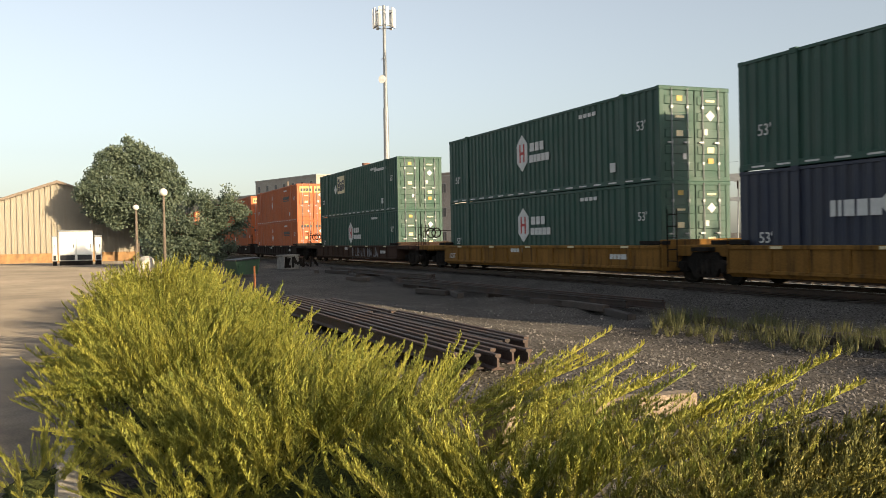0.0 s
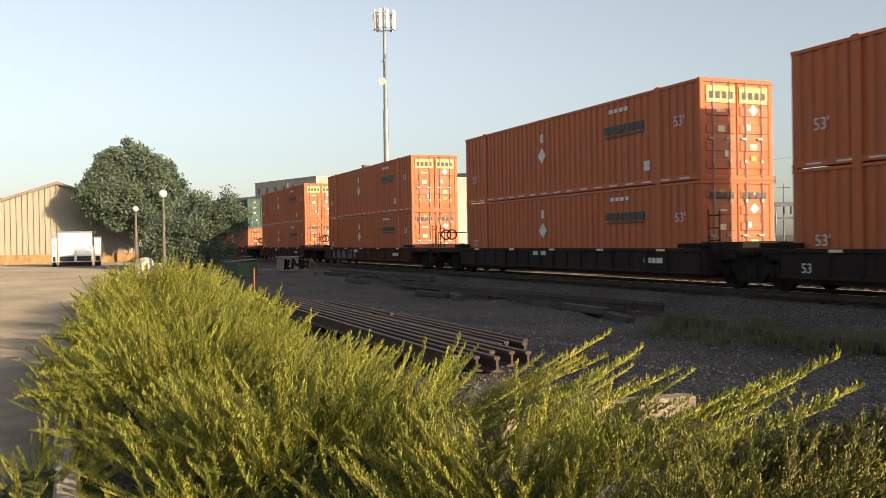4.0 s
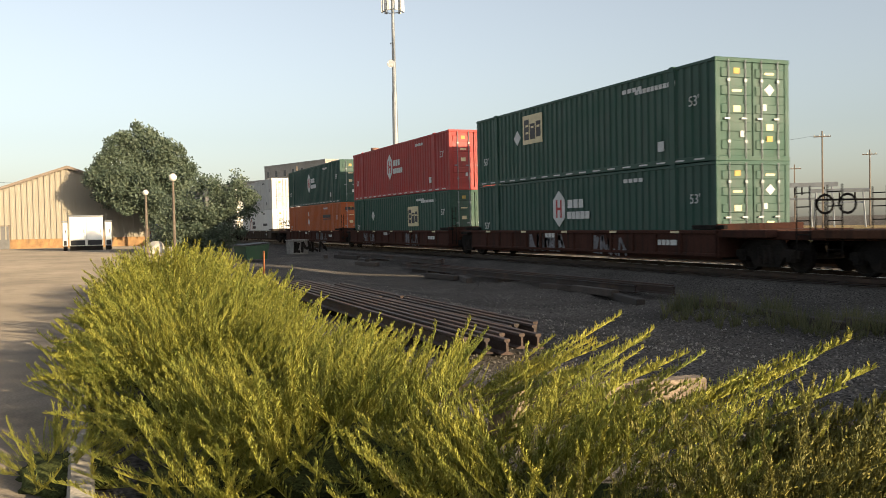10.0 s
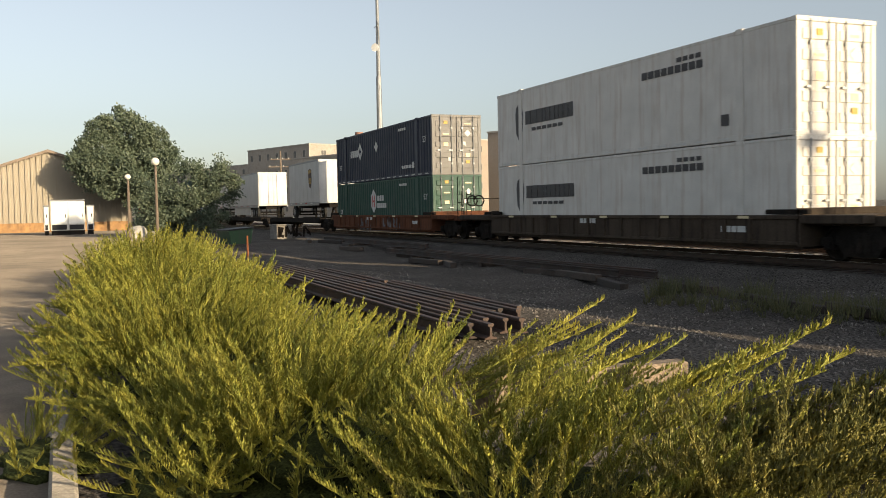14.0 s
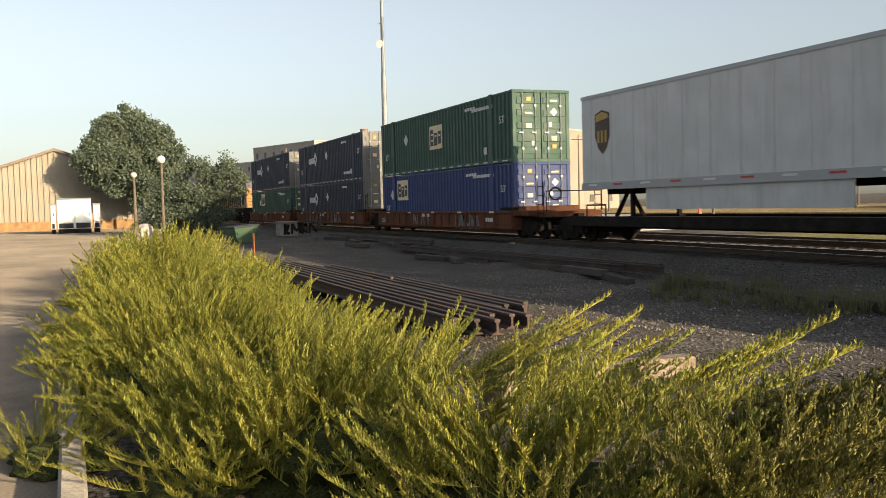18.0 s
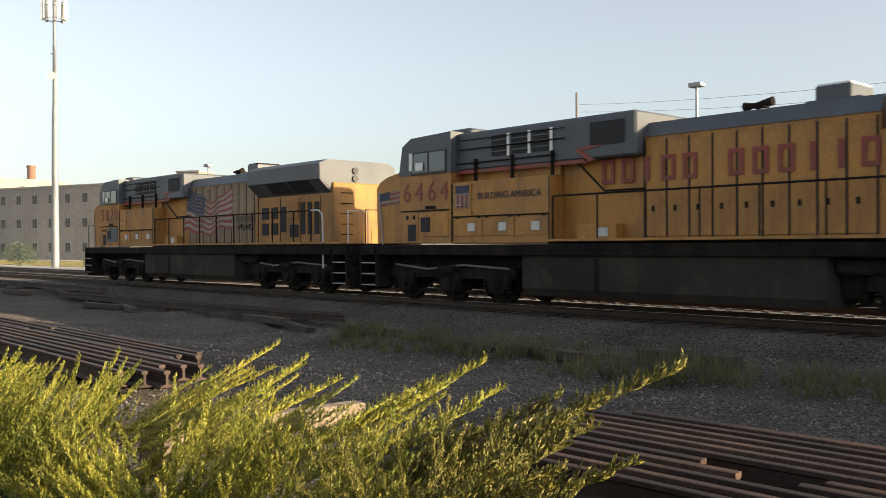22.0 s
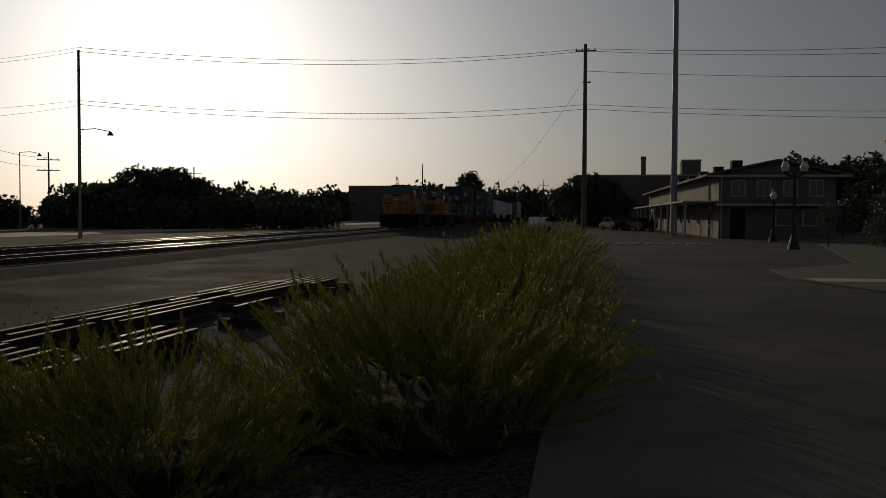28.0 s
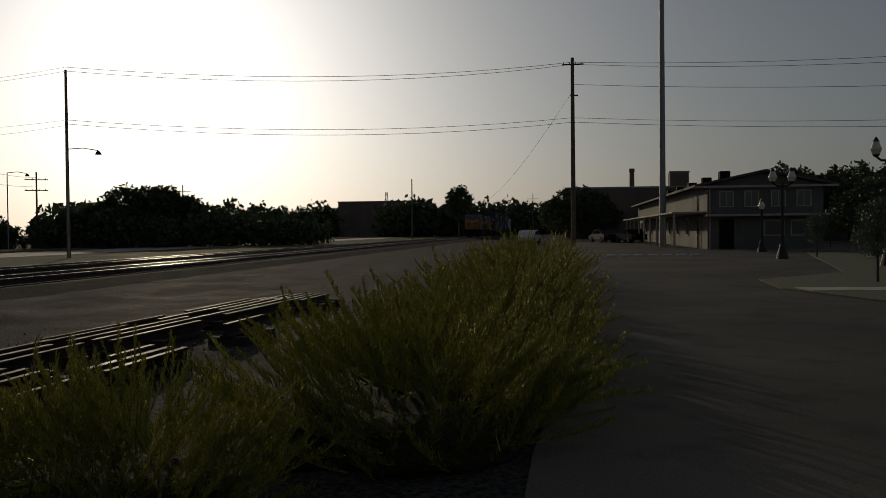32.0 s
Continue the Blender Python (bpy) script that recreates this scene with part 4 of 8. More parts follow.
def trailer(label, length, s, rear_right, shield, skirt):
    t = thing("semi_trailer", label, "trailer", "trailers on the train")
    half, w, z0, z1 = length / 2, 1.3, 1.8, 4.82
    part("box_body", Shape().box(-half, -w, z0, half, w, z1, 0.03), TRAILER_SKIN, t)
    for sy in (-1, 1):
        part("base_rail", Shape().box(-half, -0.02, z0 - 0.14, half, 0.02, z0 + 0.1), GALV, t, at=(0, sy * (w + 0.012), 0))
        part("top_trim", Shape().box(-half, -0.015, z1 - 0.12, half, 0.015, z1), GALV, t, at=(0, sy * (w + 0.01), 0))
    for i in range(int(length / 1.22)):
        rect("seam", 0.05, z1 - z0 - 0.3, TRAILER_SKIN, t, -half + 0.6 + i * 1.22, (z0 + z1) / 2, -w - 0.003)
    for i in range(int(length / 1.5)):
        rect("reflector", 0.5, 0.06, REDMARK if i % 2 else MARK, t, -half + 0.7 + i * 1.5, z0 + 0.02, -w - 0.036)
    e = 1 if rear_right else -1
    for sy in (-1, 1):
        d = part("door", Shape().box(-0.02, -0.61, z0 + 0.08, 0.02, 0.61, z1 - 0.12, 0.008), TRAILER_SKIN, t, at=(e * (half + 0.015), sy * 0.635, 0))
        part("locking_bar", shared("trailer_bar", lambda: Shape().tube((0, 0, 1.86), (0, 0, 4.7), 0.018, n=6)), GALV, d, at=(e * 0.035, -sy * 0.25, 0))
    part("bumper", Shape().box(-0.05, -1.1, 0.95, 0.05, 1.1, 1.05).box(-0.04, -0.6, 1.05, 0.04, -0.5, z0).box(-0.04, 0.5, 1.05, 0.04, 0.6, z0), GRIME, t, at=(e * (half - 0.15), 0, 0))
    part("subframe", Shape().box(-half + 0.3, -0.5, z0 - 0.3, half - 0.3, 0.5, z0 - 0.02), GRIME, t)
    axles = (1.3, 2.6) if length > 12 else (1.2,)
    for a in axles:
        for sy in (-1, 1):
            wl_ = part("wheel", shared("tyre", lambda: smooth(tyre_mesh().mesh("tyre"), 40)), TYRE, t, at=(e * (half - a), sy * 1.1, 1.22))
            part("rim", shared("rim", lambda: Shape().tube((0, -0.1, 0), (0, 0.1, 0), 0.27, n=14).tube((0, -0.13, 0), (0, -0.1, 0), 0.09, n=8)), GALV, wl_)
        part("axle", Shape().box(-0.08, -1.0, 1.15, 0.08, 1.0, 1.3), GRIME, t, at=(e * (half - a), 0, 0))
    g = -e * (half - 2.4)
    for sy in (-1, 1):
        part("landing_leg", Shape().box(-0.06, -0.06, 0.78, 0.06, 0.06, z0).box(-0.14, -0.12, 0.74, 0.14, 0.12, 0.78), GRIME, t, at=(g, sy * 0.9, 0))
    part("hitch_stand", Shape().path([(-0.8, 0, 0.75), (0, 0, 1.7), (0.8, 0, 0.75)], 0.08).box(-0.4, -0.5, 1.62, 0.4, 0.5, 1.72), GRIME, t, at=(-e * (half - 0.9), 0, 0))
    if skirt:
        part("side_skirt", Shape().box(-half + 3.6, -1.24, 1.0, half - 4.2, -1.21, z0 - 0.1), TRAILER_SKIN, t)
    if shield is not None:
        pts = [(-0.42, 0.6), (0, 0.72), (0.42, 0.6), (0.42, -0.16), (0.25, -0.52), (0, -0.72), (-0.25, -0.52), (-0.42, -0.16)]
        poly("emblem", "shield", pts, BROWN, t, shield, 3.55, -w - 0.012, "brown and gold shield emblem")
        poly("emblem_band", "shield_band", [(-0.36, 0.34), (-0.36, 0.56), (0, 0.66), (0.36, 0.56), (0.36, 0.44)], GOLD, t, shield, 3.55, -w - 0.02)
        for dx in (-0.22, 0.0, 0.22):
            rect("emblem_bar", 0.12, 0.4, GOLD, t, shield + dx, 3.4, -w - 0.02)
    else:
        words(t, -3.0, 4.2, -w - 0.004, (0.3,) * 12, 0.22, mat("ghost_lettering", (0.44, 0.44, 0.44), 0.6), 0.08)
    return rolling(t, s, TRACK_Y, DECK_Z)


def spine_car(s, length):
    c = thing("spine_car", "dark grimy spine car with a narrow centre beam carrying a trailer", "railcar", "spine cars of the train")
    half = length / 2
    part("centre_beam", Shape().box(-half, -0.4, 0.35, half, 0.4, 0.72, 0.03), GRIME, c)
    part("wheel_deck", Shape().box(-half + 0.6, -1.35, 0.62, half - 0.6, 1.35, 0.71, 0.015), GRIME, c)
    for sy in (-1, 1):
        part("side_angle", Shape().box(-half + 0.6, -0.05, 0.45, half - 0.6, 0.05, 0.78, 0.01), GRIME, c, at=(0, sy * 1.38, 0))
    for sx in (-1, 1):
        bogie(c, sx * (half - 0.2) if sx < 0 else half - 0.2, 2, 1.75, 0.4)
        part("end_frame", Shape().box(-0.5, -1.3, 0.55, 0.5, 1.3, 0.66), GRIME, c, at=(sx * (half - 1.1), 0, 0))
        part("brake_rigging", Shape().path([(-0.6, -0.9, 0.7), (-0.6, -0.9, 1.15), (0.6, -0.9, 1.15), (0.6, -0.9, 0.7)], 0.03), GRIME, c, at=(sx * (half - 1.6), 0, 0))
    return rolling(c, s, TRACK_Y, DECK_Z)


trailer("grey-white short semi-trailer with a brown shield emblem", 8.7, -373.85, False, 2.0, False)
trailer("plain white long semi-trailer on a spine car", 16.1, -398.3, True, None, True)
trailer("grey-white long semi-trailer with a brown shield emblem", 15.8, -417.0, True, -6.6, True)
spine_car(-376.9, 16.6)
spine_car(-397.4, 18.6)
spine_car(-417.0, 18.6)

# ---- locomotives ----
YELLOW = mat("armour_yellow_paint", (0.42, 0.195, 0.042), 0.6, 0.0, vary=0.2, scale=0.8, grain=0.15, fine=25, bump=0.1, dirt=(0.12, 0.066, 0.03), dirt_amount=0.7, dirt_from=0.47, streaks="broad")
OLD_YELLOW = mat("sun_bleached_yellow_paint", (0.40, 0.19, 0.047), 0.7, 0.0, vary=0.22, scale=0.9, grain=0.15, fine=25, bump=0.1, dirt=(0.12, 0.07, 0.036), dirt_amount=0.7, dirt_from=0.47, streaks="broad")
LGREY = mat("locomotive_grey_paint", (0.075, 0.084, 0.098), 0.55, 0.0, vary=0.25, scale=1.0, dirt=(0.07, 0.065, 0.06), dirt_amount=0.5, streaks="broad")
FADED = mat("faded_hood_paint", (0.27, 0.19, 0.115), 0.65, 0.0, vary=0.3, scale=1.2, grain=0.1, dirt=(0.09, 0.055, 0.03), dirt_amount=0.85, dirt_from=0.43, streaks="broad")
STRIPE = mat("red_stripe_paint", (0.27, 0.045, 0.032), 0.6, vary=0.3, scale=2, dirt=(0.12, 0.06, 0.035), dirt_amount=0.8, dirt_from=0.43, streaks="broad")
FLAGWHITE = mat("faded_flag_white", (0.31, 0.275, 0.23), 0.7, vary=0.2, scale=3, dirt=(0.16, 0.11, 0.07), dirt_amount=0.75, dirt_from=0.43, streaks="broad")
FLAGBLUE = mat("faded_flag_blue", (0.03, 0.036, 0.07), 0.65, vary=0.25, scale=3)
VENT = mat("dark_intake", (0.02, 0.02, 0.022), 0.8, vary=0.3, scale=5)


def flag_meshes():
    """Thirteen waving stripes and a starred corner, 4 m long; the cloth hangs slanted from its hoist and billows in two folds."""
    L, H, n = 3.45, 1.62, 48
    slant, cut = 0.5, 1.35
    def put(x, z, y):
        u = x / L
        lift = 0.17 * math.sin(u * 8.2 + 0.9 - 0.5 * z / H) * (0.45 + 0.55 * u) + 0.05 * math.sin(u * 19 + z)
        pinch = 1 - 0.14 * math.sin(math.pi * u) - 0.1 * u
        return (x - slant * (1 - z / H) * (1 - 0.8 * u), y, z * pinch + lift)
    def strip(a, b, x0, x1, y):
        s = Shape()
        vs, fs = [], []
        for i in range(n + 1):
            x = x0 + (x1 - x0) * i / n
            vs += [put(x, a, y), put(x, b, y)]
        for i in range(n):
            fs.append((2 * i, 2 * i + 2, 2 * i + 3, 2 * i + 1))
        return s.add(vs, fs)
    h = H / 13
    red = [strip(k * h, (k + 1) * h, 0 if k < 6 else cut, L + 0.05 * math.sin(k * 2.0), -0.006) for k in range(0, 13, 2)]
    white = [strip(k * h, (k + 1) * h, 0 if k < 6 else cut, L + 0.05 * math.sin(k * 2.0), -0.006) for k in range(1, 13, 2)]
    canton = strip(6 * h, H, 0, cut, -0.008)
    stars = Shape()
    for r in range(6):
        for c in range(9):
            x = 0.1 + c * 0.165 + (0.08 if r % 2 else 0)
            if x > cut - 0.08:
                continue
            p = put(x, 6 * h + 0.07 + r * 0.145, 0)
            q = []
            for k in range(10):
                a, rr = k * math.pi / 5 + math.pi / 2, 0.048 if k % 2 == 0 else 0.02
                q.append((p[0] + rr * math.cos(a), p[2] + rr * math.sin(a)))
            stars.prism(q, -0.014, -0.009)
    return red, white, canton, stars


def locomotive(label, s, flag):
    c = thing("locomotive", label, "locomotive", "locomotives of the train")
    X = lambda a: a - 10.3
    R = -0.03
    PAINT = OLD_YELLOW if flag else YELLOW
    # underframe, tank, bogies
    part("underframe", Shape().box(X(-0.45), -1.5, 1.12, X(20.35), 1.5, 1.4, 0.02).box(X(0.2), -0.9, 0.8, X(20.2), 0.9, 1.12), GRIME, c)
    for sy in (-1, 1):
        part("sill_stripe", Shape().box(X(6.9), -0.01, 1.4, X(20.35), 0.01, 1.52), PAINT, c, "yellow walkway edge", (0, sy * 1.49, 0))
    part("walkway", Shape().box(X(6.9), -1.5, 1.4, X(20.35), 1.5, 1.46), GRIME, c)
    tank = Shape().prism([(-1.42, 0.34), (-1.25, 0.16), (1.25, 0.16), (1.42, 0.34), (1.42, 1.12), (-1.42, 1.12)], X(6.0), X(13.5), "x")
    part("fuel_tank", tank, mat("fuel_tank_paint", (0.05, 0.044, 0.038), 0.8, 0.0, vary=0.25, scale=1.0, dull=True, dirt=(0.11, 0.09, 0.07), dirt_amount=0.5), c)
    part("air_reservoir", Shape().tube((X(13.6), -1.1, 0.95), (X(14.8), -1.1, 0.95), 0.16, n=10).box(X(13.55), -0.9, 0.35, X(14.0), 0.9, 1.1), GRIME, c)
    part("tank_band", Shape().box(X(8.2), -1.44, 0.3, X(8.32), 1.44, 1.05), GRIME, c)
    for x in (3.0, 16.55):
        b = bogie(c, X(x), 3, 1.83, 0.53)
        for k in range(3):
            part("spring", shared("loco_spring", lambda: Shape().tube((0, -1.16, -0.1), (0, -1.16, 0.26), 0.09, n=8)), GRIME, b, at=(-1.83 + k * 1.83 + 0.42, 0, 0.5))
        part("brake_cylinder", Shape().tube((-0.25, -1.2, 0.85), (0.35, -1.2, 0.85), 0.12, n=10), GRIME, b)
        part("air_pipe", Shape().path([(-2.2, -1.12, 0.98), (-0.8, -1.15, 0.86), (0.6, -1.12, 0.98), (2.3, -1.15, 0.9)], 0.03), GALV, b)
    # nose and cab
    nose = Shape()
    nose.prism([(X(0.2), 1.45), (X(0.15), 3.02), (X(0.3), 3.2), (X(0.65), 3.34), (X(1.5), 3.5), (X(1.5), 1.45)], -1.32, 1.32)
    part("nose", nose, PAINT, c)
    cab = Shape().prism([(X(1.45), 1.45), (X(1.45), 3.22), (X(1.62), 4.12 + R), (X(1.95), 4.3 + R), (X(3.55), 4.36 + R), (X(3.55), 1.45)], -1.52, 1.52)
    part("cab", cab, PAINT, c)
    roof = Shape().prism([(X(1.43), 3.3), (X(1.58), 4.14 + R), (X(1.95), 4.34 + R), (X(3.57), 4.4 + R), (X(3.57), 3.3)], -1.535, 1.535)
    part("cab_roof", roof, LGREY, c, "grey cab roof")
    part("roof_box", Shape().box(X(1.95), -0.8, 4.32 + R, X(2.85), 0.8, 4.45 + R, 0.04).box(X(2.95), -1.0, 4.34 + R, X(3.75), 1.0, 4.52 + R, 0.05), LGREY, c)
    part("antenna_fin", Shape().box(X(2.2), -0.02, 4.4, X(2.5), 0.02, 4.5).box(X(3.2), 0.3, 4.46, X(3.42), 0.34, 4.58), GRIME, c)
    part("nose_light_pod", Shape().box(X(0.5), -0.5, 3.26, X(0.85), 0.5, 3.42, 0.03), GRIME, c)
    for sy in (-1, 1):
        w = part("side_window", Shape().box(X(2.02), -0.012, 3.36, X(3.35), 0.012, 3.88), GLASS, c, "dark cab side window", (0, sy * 1.54, 0))
        part("window_divider", Shape().box(X(2.66), -0.02, 3.36, X(2.72), 0.02, 3.88), BLACK, w)
        part("window_sill", Shape().box(X(1.98), -0.03, 3.3, X(3.39), 0.02, 3.36), BLACK, w)
        part("window_frame", Shape().box(X(1.98), -0.02, 3.88, X(3.39), 0.02, 3.92).box(X(3.35), -0.02, 3.36, X(3.39), 0.02, 3.88), BLACK, w)
        part("sunshade", Shape().box(X(1.93), -0.03, 3.42, X(2.05), 0.03, 3.9), WHITE, c, "", (0, sy * 1.56, 0))
        part("mirror", Shape().box(X(2.2), -0.02, 3.4, X(2.5), 0.02, 3.62, 0.01), WHITE, c, "pale folded mirror plate", (0, sy * 1.58, 0))
    for yy in (-0.75, 0.75):
        part("windshield", Shape().prism([(X(1.475), 3.42), (X(1.585), 3.95), (X(1.555), 3.97), (X(1.445), 3.44)], yy - 0.6, yy + 0.6), GLASS, c, "dark windshield")
    part("nose_door", Shape().box(X(0.12), -0.35, 1.5, X(0.21), 0.35, 2.95, 0.01), PAINT, c)
    for yy in (-0.12, 0.12):
        part("headlight", Shape().tube((X(0.1), yy, 2.95), (X(0.18), yy, 2.95), 0.1, n=12), MARK, c)
    part("wing_emblem", Shape().prism([(-1.2, 2.5), (-0.4, 2.45), (-0.3, 2.15), (0.3, 2.15), (0.4, 2.45), (1.2, 2.5), (1.2, 2.62), (-1.2, 2.62)], X(0.138), X(0.15), "x"), FLAGBLUE, c, "blue winged emblem")
    for k in range(5):
        part("rung", shared("nose_rung", lambda: Shape().path([(0, -0.2, 0), (-0.07, -0.2, 0), (-0.07, 0.2, 0), (0, 0.2, 0)], 0.015)), GALV, c, "", (X(0.14), -1.05, 1.7 + k * 0.28))
    # tall equipment body behind the cab
    body = Shape().box(X(3.55), -1.48, 1.42, X(6.95), 1.48, 3.02, 0.02).box(X(3.55), -1.1, 3.02, X(6.95), 1.1, 3.35, 0.02)
    part("equipment_body", body, PAINT, c)
    for i, x in enumerate((3.65, 4.75, 5.85)):
        part("panel_door", Shape().box(X(x), -0.012, 1.62, X(x + 1.04), 0.012, 2.06, 0.004), PAINT, c, "", (0, -1.49, 0))
        rect("sticker", 0.26, 0.2, MARK, c, X(x + 0.66), 1.84, -1.515)
        for dx in (0.12, 0.92):
            part("hinge", shared("loco_hinge", lambda: Shape().box(-0.03, -0.02, -0.03, 0.03, 0.0, 0.03)), GRIME, c, "", (X(x + dx), -1.5, 2.1))
    part("access_door", Shape().box(X(3.62), -0.012, 2.1, X(4.3), 0.012, 2.98, 0.004), PAINT, c, "", (0, -1.49, 0))
    for sx, z in ((3.58, 2.2), (3.58, 2.9), (4.34, 2.2), (4.34, 2.9), (3.58, 2.55), (4.34, 2.55)):
        part("bolt", shared("loco_bolt", lambda: Shape().box(-0.018, -0.012, -0.018, 0.018, 0.0, 0.018)), GRIME, c, "", (X(sx), -1.5, z))
    part("grab_handle", Shape().path([(X(3.75), -1.5, 2.42), (X(3.75), -1.55, 2.42), (X(3.98), -1.55, 2.42), (X(3.98), -1.5, 2.42)], 0.012), MARK, c)
    part("conduit", Shape().path([(X(3.65), -1.51, 2.12), (X(6.9), -1.51, 2.12)], 0.018), GRIME, c)
    part("seam_strip", Shape().box(X(1.5), -1.535, 2.3, X(3.5), -1.52, 2.34), GRIME, c)
    part("vent_panel", Shape().box(X(2.3), -0.015, 1.62, X(3.45), 0.015, 2.26, 0.004), LGREY if flag else PAINT, c, "", (0, -1.53, 0))
    part("vent", Shape().box(X(2.38), -0.01, 1.75, X(2.75), 0.01, 2.14), VENT, c, "", (0, -1.552, 0))
    part("vent", Shape().box(X(1.82), -0.01, 1.5, X(2.16), 0.01, 1.96), VENT, c, "", (0, -1.532, 0))
    part("louvre_door", Shape().box(X(1.62), -0.012, 1.46, X(2.24), 0.012, 2.26, 0.004), PAINT, c, "", (0, -1.522, 0))
    for x in (1.8, 2.08):
        part("latch", shared("cab_latch", lambda: Shape().box(-0.03, -0.03, -0.05, 0.03, 0.0, 0.05)), GRIME, c, "", (X(x), -1.53, 2.15))
    part("kick_plate", Shape().box(X(2.55), -0.02, 2.36, X(2.95), 0.0, 2.44), GRIME, c, "", (0, -1.53, 0))
    upper = Shape().box(X(3.55), -1.3, 3.32, X(9.25), 1.3, 4.31, 0.05)
    part("blower_housing", upper, LGREY, c, "grey upper housing")
    part("red_stripe", Shape().box(X(3.55), -0.008, 3.24, X(7.9), 0.008, 3.33), STRIPE, c, "", (0, -1.31, 0))
    part("stripe_step", Shape().prism([(X(7.9), 3.24), (X(8.15), 3.3), (X(7.75), 3.52), (X(8.35), 3.6), (X(8.35), 3.68), (X(7.55), 3.56), (X(7.85), 3.34), (X(7.8), 3.33)], -0.008, 0.008), STRIPE, c, "red stripe that steps up", (0, -1.31, 0))
    for x in (4.85, 5.55, 6.25, 8.0):
        q = part("intake", Shape().box(X(x), -0.01, 3.62, X(x + 0.56 if x < 7 else x + 0.95), 0.01, 4.14), VENT, c, "", (0, -1.312, 0))
        if x < 7:
            for k in range(3):
                part("slat", Shape().box(X(x), -0.03, 3.72 + k * 0.14, X(x + 0.56), 0.0, 3.75 + k * 0.14), LGREY, q)
            if not flag:
                part("intake_frame", Shape().box(X(x + 0.56), -0.025, 3.6, X(x + 0.64), 0.0, 4.16), WHITE, q, "pale frame post")
    part("roof_rail", Shape().path([(X(3.7), -1.37, 3.86), (X(7.3), -1.37, 3.86)], 0.016).path([(X(3.7), -1.37, 4.1), (X(7.3), -1.37, 4.1)], 0.012), GRIME, c)
    part("brace", Shape().path([(X(3.6), -1.36, 3.5), (X(7.0), -1.36, 3.5)], 0.02).path([(X(7.6), -1.3, 3.3), (X(8.2), -1.05, 2.6), (X(9.3), -1.05, 2.6)], 0.025), GRIME, c)
    for x in (4.3, 5.6, 6.9):
        part("bracket", shared("loco_bracket", lambda: Shape().box(-0.03, -0.08, 2.95, 0.03, 0.0, 3.6)), GRIME, c, "", (X(x), -1.3, 0))
    part("alternator_hood", Shape().box(X(6.95), -1.0, 1.42, X(9.25), 1.0, 3.34, 0.03), PAINT, c)
    part("step_box", Shape().box(X(7.6), -1.3, 1.46, X(8.7), -1.0, 1.85, 0.02), PAINT, c)
    rect("sticker", 0.28, 0.2, MARK, c, X(8.35), 1.66, -1.31)
    # engine hood with its doors
    hoodmat = FADED if flag else PAINT
    part("engine_hood", Shape().prism([(-1.0, 1.42), (-1.0, 3.75), (-0.8, 4.02), (0.8, 4.02), (1.0, 3.75), (1.0, 1.42)], X(9.25), X(14.3), "x"), hoodmat, c)
    part("hood_roof", Shape().prism([(-1.03, 3.72), (-0.82, 4.05), (0.82, 4.05), (1.03, 3.72)], X(9.25), X(14.3), "x"), LGREY, c)
    for i in range(9):
        part("hood_door", shared("loco_hood_door", lambda: Shape().box(0.02, -0.015, 1.55, 0.52, 0.015, 3.6, 0.008)), hoodmat, c, "", (X(9.3 + i * 0.55), -1.01, 0))
    for i in range(10):
        part("door_seam", shared("loco_hood_seam", lambda: Shape().box(-0.016, -0.006, 1.5, 0.016, 0.006, 3.66)), VENT, c, "", (X(9.285 + i * 0.55), -1.022, 0))
    for x, z0, z1, yy in ((3.58, 1.5, 3.0, -1.5), (6.93, 1.5, 3.0, -1.5), (14.55, 1.5, 3.3, -1.06), (16.0, 1.5, 3.0, -1.06), (17.2, 1.5, 3.0, -1.06), (18.4, 1.5, 3.0, -1.06)):
        part("panel_seam", Shape().box(-0.014, -0.006, z0, 0.014, 0.006, z1), VENT, c, "", (X(x), yy, 0))
    for i in range(7 if flag else 0, 9):
        part("latch", shared("loco_latch", lambda: Shape().box(-0.03, -0.02, -0.06, 0.03, 0.0, 0.06)), GRIME, c, "", (X(9.5 + i * 0.55), -1.03, 2.15))
    part("exhaust_vent", Shape().box(X(12.85), -0.5, 4.0, X(13.55), 0.5, 4.4, 0.02).box(X(12.7), -0.6, 4.0, X(13.8), 0.6, 4.12, 0.02), LGREY, c)
    part("exhaust_cap", Shape().box(X(12.88), -0.45, 4.4, X(13.52), 0.45, 4.44), WHITE if not flag else GRIME, c)
    part("horn", Shape().tube((X(11.4), -0.1, 4.28), (X(11.78), -0.1, 4.3), 0.03, 0.1).tube((X(11.4), 0.1, 4.28), (X(11.02), 0.1, 4.28), 0.03, 0.1)
                .tube((X(11.4), 0, 4.02), (X(11.4), 0, 4.3), 0.035).box(X(11.25), -0.2, 4.22, X(11.55), 0.2, 4.29), GRIME, c)
    # radiator end
    part("radiator_hood", Shape().box(X(14.3), -1.05, 1.42, X(19.1), 1.05, 3.4, 0.03), PAINT, c)
    rad = Shape().prism([(-1.05, 3.08), (-1.52, 3.5), (-1.52, 3.98), (-1.2, 4.12), (1.2, 4.12), (1.52, 3.98), (1.52, 3.5), (1.05, 3.08)], X(14.6), X(18.98), "x")
    part("radiator_housing", rad, LGREY, c, "grey flared radiator housing")
    part("radiator_end", Shape().prism([(-1.0, 3.15), (-1.5, 3.52), (-1.5, 3.96), (1.5, 3.96), (1.5, 3.52), (1.0, 3.15)], X(18.98), X(19.0), "x"), LGREY, c)
